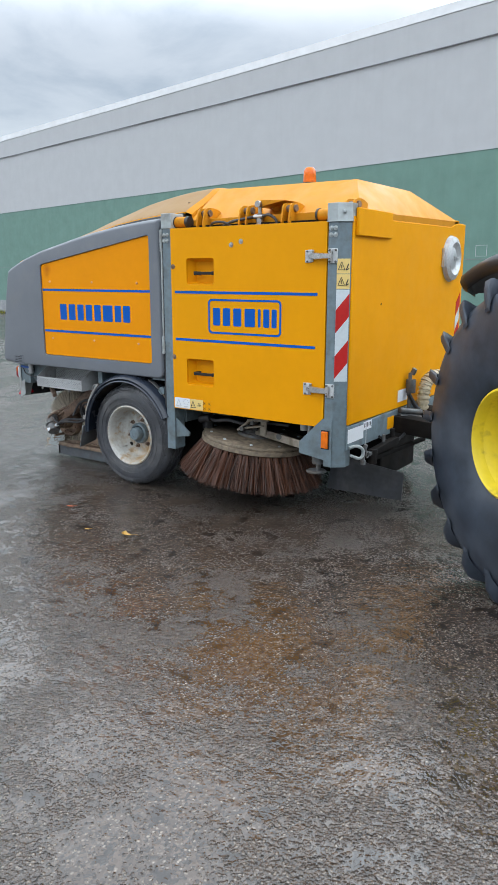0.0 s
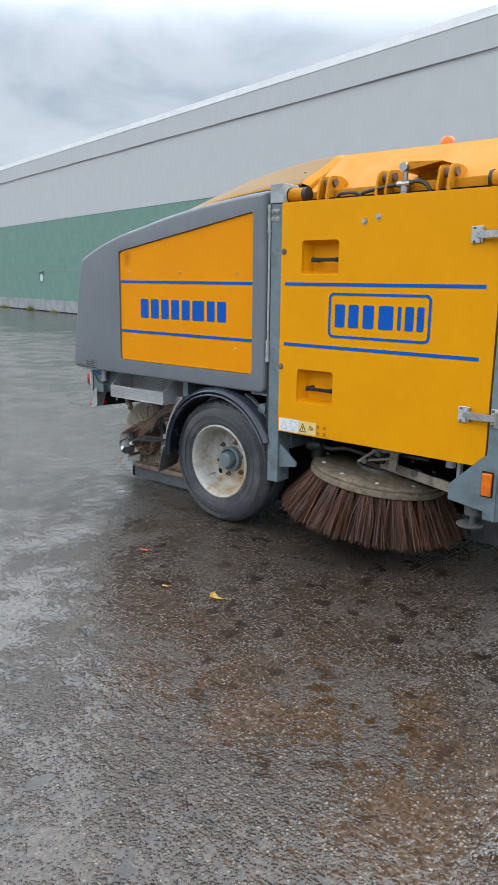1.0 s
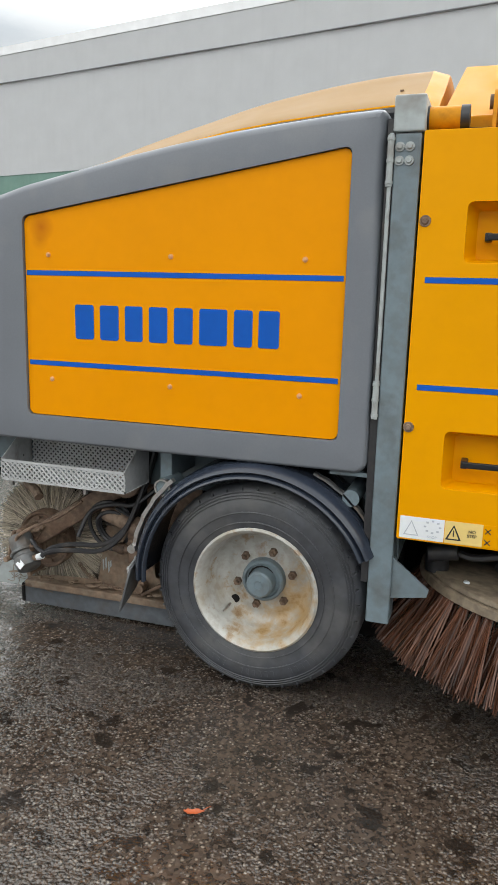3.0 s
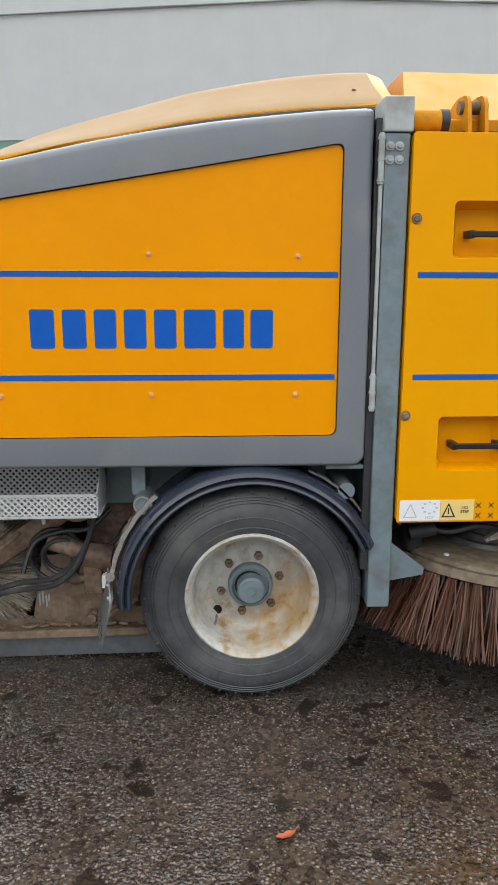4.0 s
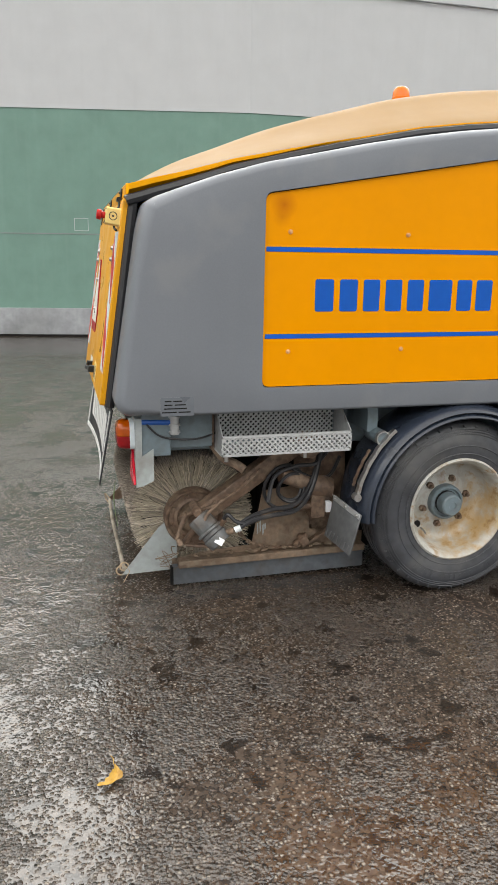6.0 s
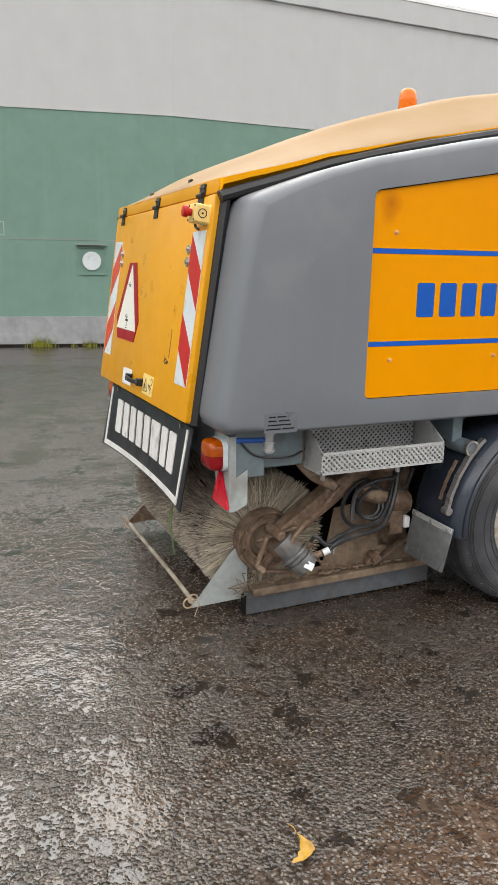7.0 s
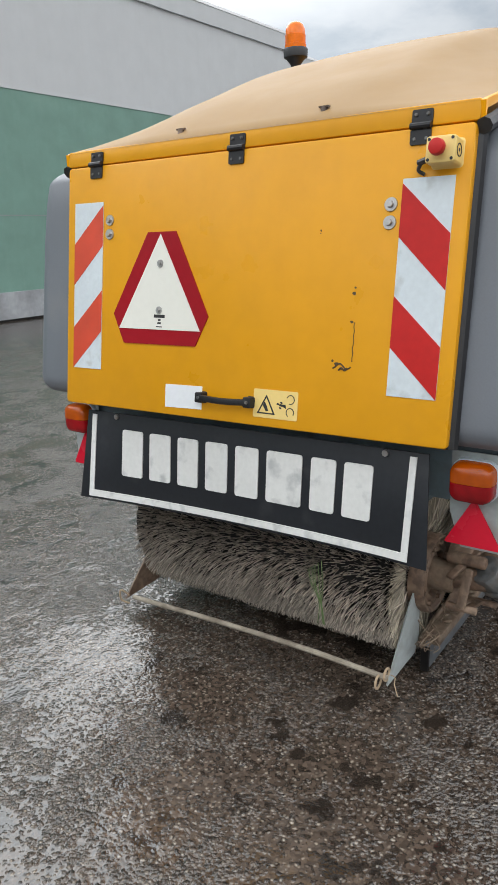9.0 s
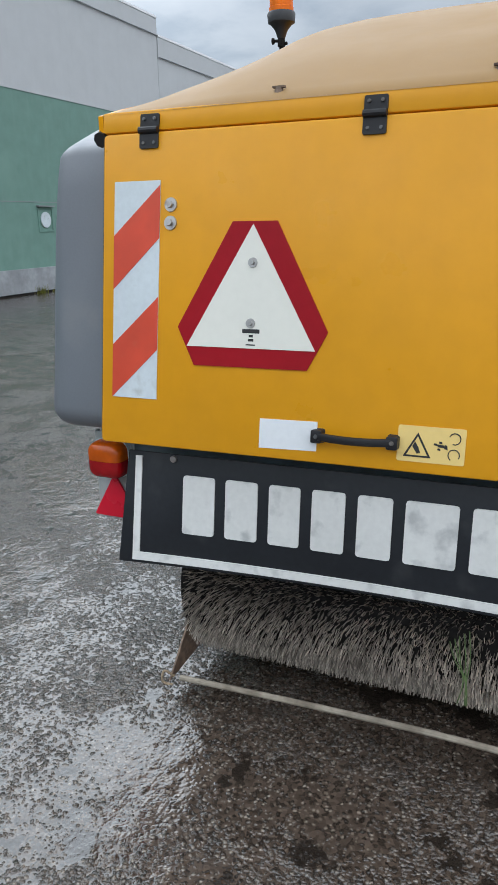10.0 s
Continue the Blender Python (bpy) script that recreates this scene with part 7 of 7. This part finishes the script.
beam(bm, (1.86, 1.30, 0.60), (2.75, 1.00, 0.52), 0.14, 0.12)
part("drawbar", bm, DARK, sweeper, "dark steel drawbar", bevel=0.01)
bm = fresh()
tube(bm, spline([(1.915, 0.05, 0.555), (1.935, 0.10, 0.560), (1.950, 0.165, 0.535), (1.955, 0.180, 0.495), (1.945, 0.145, 0.470), (1.920, 0.07, 0.50)], 6), 0.0105, 8)
part("grey_hose", bm, PALE_STEEL, sweeper, "looped grey hose")
bm = fresh()
cyl(bm, (1.935, 0.235, 0.50), (1.945, 0.235, 0.545), 0.018, 0.014, seg=8)
cyl(bm, (1.945, 0.20, 0.445), (1.945, 0.20, 0.50), 0.014, seg=10)
cyl(bm, (1.945, 0.20, 0.418), (1.945, 0.20, 0.445), 0.020, seg=8)
tube(bm, [Vector((1.955, 0.245 + 0.022 * math.cos(a), 0.478 + 0.022 * math.sin(a))) for a in [2 * math.pi * i / 14 for i in range(14)]], 0.0045, 6, True)
beam(bm, (1.95, 0.26, 0.475), (1.97, 0.50, 0.505), 0.030, 0.020)
cyl(bm, (1.965, 0.47, 0.47), (1.965, 0.47, 0.575), 0.012, seg=8)
parts("coupling", bm, MOTOR, sweeper, "greasy coupling and pin")
bm = fresh()
tube(bm, spline([(1.918, 0.285, 0.69), (1.925, 0.275, 0.62), (1.938, 0.245, 0.54)], 4), 0.0018, 5)
part("retaining_wire", bm, GALV, sweeper, "thin retaining wire")
bm = fresh()
cyl(bm, (1.95, 0.92, 0.66), (1.95, 0.92, 0.95), 0.014, seg=10)
cyl(bm, (1.95, 0.94, 0.80), (1.95, 0.94, 0.90), 0.035, seg=12)
for z in (0.60, 0.645, 0.69):
    cyl(bm, (1.93, 0.80, z), (2.02, 0.98, z - 0.03), 0.022, seg=12)
cyl(bm, (1.94, 0.98, 0.93), (1.96, 0.98, 0.975), 0.02, seg=10)
part("valve_block", bm, MOTOR, sweeper, "greasy valve and couplings", bevel=0.004)
bm = fresh()
beam(bm, (1.95, 0.30, 0.47), (2.00, 0.60, 0.52), 0.05, 0.05)
cyl(bm, (1.96, 0.32, 0.40), (1.96, 0.32, 0.50), 0.03, seg=10)
cyl(bm, (1.98, 0.58, 0.50), (1.98, 0.58, 0.60), 0.018, seg=10)
beam(bm, (1.95, 0.34, 0.43), (2.05, 1.0, 0.46), 0.03, 0.03)
part("jack_linkage", bm, DARK, sweeper, "dark jack linkage", bevel=0.005)
bm = fresh()
run = spline([(1.98, 1.10, 0.66), (1.99, 1.10, 0.78), (2.00, 1.13, 0.87), (2.04, 1.20, 0.905), (2.10, 1.28, 0.87), (2.16, 1.34, 0.76)], 7)
for k, (a, b) in enumerate(zip(run, run[1:])):
    cyl(bm, a, b, 0.048 if k % 2 else 0.041, 0.048 if k % 2 else 0.041, 16)
part("suction_hose", bm, shader("cream_hose", (0.52, 0.45, 0.31), 0.5, vary=0.1, grain=40, dirt=0.3, dirt_colour=(0.25, 0.19, 0.12), dirt_scale=9), sweeper, "cream corrugated hose")
bm = fresh()
tube(bm, spline([(1.95, 0.90, 0.80), (1.99, 0.96, 0.70), (2.06, 1.02, 0.62), (2.16, 1.05, 0.60)], 6), 0.016, 8)
tube(bm, spline([(1.95, 0.86, 0.66), (2.02, 0.92, 0.60), (2.12, 0.98, 0.56)], 6), 0.014, 8)
tube(bm, spline([(1.94, 0.45, 0.56), (1.98, 0.60, 0.50), (2.00, 0.78, 0.55), (1.98, 0.90, 0.64)], 6), 0.009, 7)
parts("coupling_hose", bm, CABLE, sweeper, "dirty black coupling hose")

# beacon on the far rear post
beacon = thing("beacon", "", "")
beacon.parent = sweeper
tagged(beacon, "orange beacon on a short stem")
beacon.location = (0.50, 1.90, 0.0)
bm = fresh()
cyl(bm, (0, 0, 2.04), (0, 0, 2.345), 0.011, seg=10)
cyl(bm, (0, 0, 2.30), (0, 0, 2.345), 0.019, 0.017, seg=10)
cyl(bm, (-0.012, 0.036, 2.325), (0, -0.015, 2.325), 0.007, seg=8)
cyl(bm, (-0.013, 0.044, 2.325), (-0.012, 0.034, 2.325), 0.015, seg=8)
cyl(bm, (0, -0.030, 2.312), (0, 0.0, 2.312), 0.008, seg=8)
part("stem", bm, DARK, beacon, "thin dark stem with a wing screw")
bm = fresh()
lathe(bm, [(2.335, 0.018), (2.352, 0.024), (2.372, 0.032), (2.398, 0.054), (2.403, 0.066), (2.440, 0.069), (2.448, 0.066), (2.450, 0.05)], (0, 0, 0), "z", 28)
part("beacon_base", bm, BLACK, beacon, "black rubber base")
bm = fresh()
lathe(bm, [(2.449, 0.060), (2.468, 0.060), (2.470, 0.057), (2.515, 0.057), (2.517, 0.055), (2.545, 0.053), (2.563, 0.046), (2.576, 0.032), (2.582, 0.012), (2.583, 0.0)], (0, 0, 0), "z", 28)
part("beacon_lens", bm, AMBER, beacon, "ribbed orange lens", smooth=40)

# ---------------------------------------------------------------- tractor in front
tractor = thing("tractor", "tractor with large lugged tyre and yellow rim", "tractor")
TRACTOR_AXIS = Matrix.Translation((3.045, -0.495, 0.834)) @ Matrix.Rotation(radians(-40), 4, "Z")
GUARD_AXIS = Matrix.Translation((2.925, -0.145, 0.80)) @ Matrix.Rotation(radians(-40), 4, "Z") @ Matrix.Scale(1.03, 4)
wheel = new("rear_wheel")
wheel.parent = tractor
wheel.matrix_basis = TRACTOR_AXIS
tagged(wheel, "large rear wheel")
bm = fresh()
lathe(bm, [(0.05, 0.250), (0.0, 0.265), (-0.03, 0.33), (-0.05, 0.52), (-0.03, 0.68), (0.0, 0.735), (0.06, 0.76), (0.24, 0.77), (0.42, 0.76), (0.48, 0.735), (0.51, 0.68), (0.525, 0.58), (0.51, 0.50), (0.48, 0.46), (0.43, 0.44)], (0, 0, 0), "y", 64)
part("tyre", bm, BIG_TYRE, wheel, "black lugged tractor tyre", smooth=50)
LUGS = 20
for k in range(LUGS):
    for side in (0, 1):
        # a slanting bar that swells out of the sidewall, crests on the shoulder and runs to the tread's middle
        a = 2 * math.pi * (k + 0.5 * side) / LUGS
        bm = fresh()
        rings = []
        for u, da, low, high, half in ((0.0, -0.035, 0.640, 0.668, 0.026), (0.04, -0.020, 0.690, 0.770, 0.034), (0.12, 0.0, 0.730, 0.822, 0.038), (0.25, 0.03, 0.745, 0.834, 0.036), (1.0, 0.20, 0.750, 0.834, 0.030)):
            y = -0.045 + 0.315 * u if side == 0 else 0.525 - 0.315 * u
            rings.append([bm.verts.new((r * math.cos(a + da + w), y, r * math.sin(a + da + w))) for r, w in ((low, -half * 1.25), (high, -half * 0.8), (high, half * 0.8), (low, half * 1.25))])
        for p, q in zip(rings, rings[1:]):
            for i in range(4):
                bm.faces.new((p[i], p[(i + 1) % 4], q[(i + 1) % 4], q[i]))
        bm.faces.new(rings[0])
        bm.faces.new(rings[-1][::-1])
        part("lug", bm, BIG_TYRE, wheel, bevel=0.006)
bm = fresh()
lathe(bm, [(0.06, 0.245), (-0.01, 0.252), (-0.03, 0.264), (-0.02, 0.278), (0.0, 0.266), (0.02, 0.250), (0.08, 0.238), (0.11, 0.226), (0.12, 0.200), (0.20, 0.185), (0.20, 0.0)], (0, 0, 0), "y", 56)
part("rim", bm, RIM_YELLOW, wheel, "yellow painted rim", smooth=45)
bm = fresh()
prof = [(-0.02, 0.835), (-0.045, 0.85), (-0.055, 0.88), (-0.04, 0.915), (0.0, 0.935), (0.08, 0.942), (0.50, 0.942), (0.50, 0.915), (0.06, 0.912), (0.0, 0.89)]
rows = []
for i in range(25):
    a = radians(50 + (128 - 50) * i / 24)
    tip = min(1.0, max(0.12, (128 - math.degrees(a)) / 9)) ** 0.5
    rows.append([bm.verts.new(((0.90 + (r - 0.90) * tip) * math.cos(a), 0.2 + (d - 0.2) * tip, (0.90 + (r - 0.90) * tip) * math.sin(a))) for d, r in prof])
m = len(prof)
for i in range(24):
    for k in range(m):
        bm.faces.new((rows[i][k], rows[i][(k + 1) % m], rows[i + 1][(k + 1) % m], rows[i + 1][k]))
bm.faces.new(rows[0])
bm.faces.new(rows[-1][::-1])
part("mudguard", bm, BLACK_PLASTIC, tractor, "smooth black rear mudguard", at=GUARD_AXIS, smooth=60)
bm = fresh()
cyl(bm, (0, 0.20, 0), (0, 0.95, 0), 0.12, seg=16)
part("axle_housing", bm, DARK, tractor, "dark axle housing", at=TRACTOR_AXIS)


# ---------------------------------------------------------------- litter on the asphalt
def leaf(x, y, size, turn, mat, label, bow=0.5):
    """A curled fallen leaf: a bowed blade with a ragged edge, raised rims and a stalk."""
    random.seed(int(abs(x * 1000 + y * 77)))
    bm = fresh()
    rows = []
    for k in range(11):
        u = k / 10
        w = size * 0.34 * math.sin(math.pi * min(1.0, 0.08 + 0.92 * u)) * random.uniform(0.7, 1.15) + 0.002
        c = Vector(((u - 0.5) * 2 * size, bow * size * (2 * u - 1) ** 2, 0.004 + 0.10 * size * (2 * u - 1) ** 2))
        rows.append([bm.verts.new(c + Vector((random.uniform(-0.1, 0.1) * w, q * w, abs(q) * w * random.uniform(0.3, 0.75)))) for q in (-1, -0.5, 0, 0.5, 1)])
    for r0, r1 in zip(rows, rows[1:]):
        for i in range(4):
            bm.faces.new((r0[i], r1[i], r1[i + 1], r0[i + 1]))
    bmesh.ops.solidify(bm, geom=bm.faces[:], thickness=0.0012)
    top = part("fallen_leaf", bm, mat, None, at=pose(x, y, 0.003, 0, 0, turn), smooth=60)
    bm = fresh()
    e = Vector((size, bow * size, 0.006 + 0.10 * size))
    tube(bm, spline([e - Vector((0.004, 0, 0)), e + Vector((0.25 * size, 0.18 * size, 0.004)), e + Vector((0.55 * size, 0.5 * size, 0.0))], 4), 0.0012, 5)
    part("stalk", bm, mat, top)
    return tagged(top, label, "leaf", "fallen leaves")


leaf(0.06, -0.68, 0.030, 20, LEAF_RED, "small orange-red leaf on wet asphalt", 0.2)
leaf(-1.60, -0.90, 0.050, 60, LEAF_YELLOW, "curled yellow leaf on wet asphalt", 0.6)
leaf(0.52, -0.94, 0.020, 10, LEAF_YELLOW, "tiny yellow leaf on wet asphalt", 0.1)
leaf(0.80, -0.87, 0.050, -15, LEAF_YELLOW, "bowed yellow leaf with stalk on wet asphalt", 0.5)
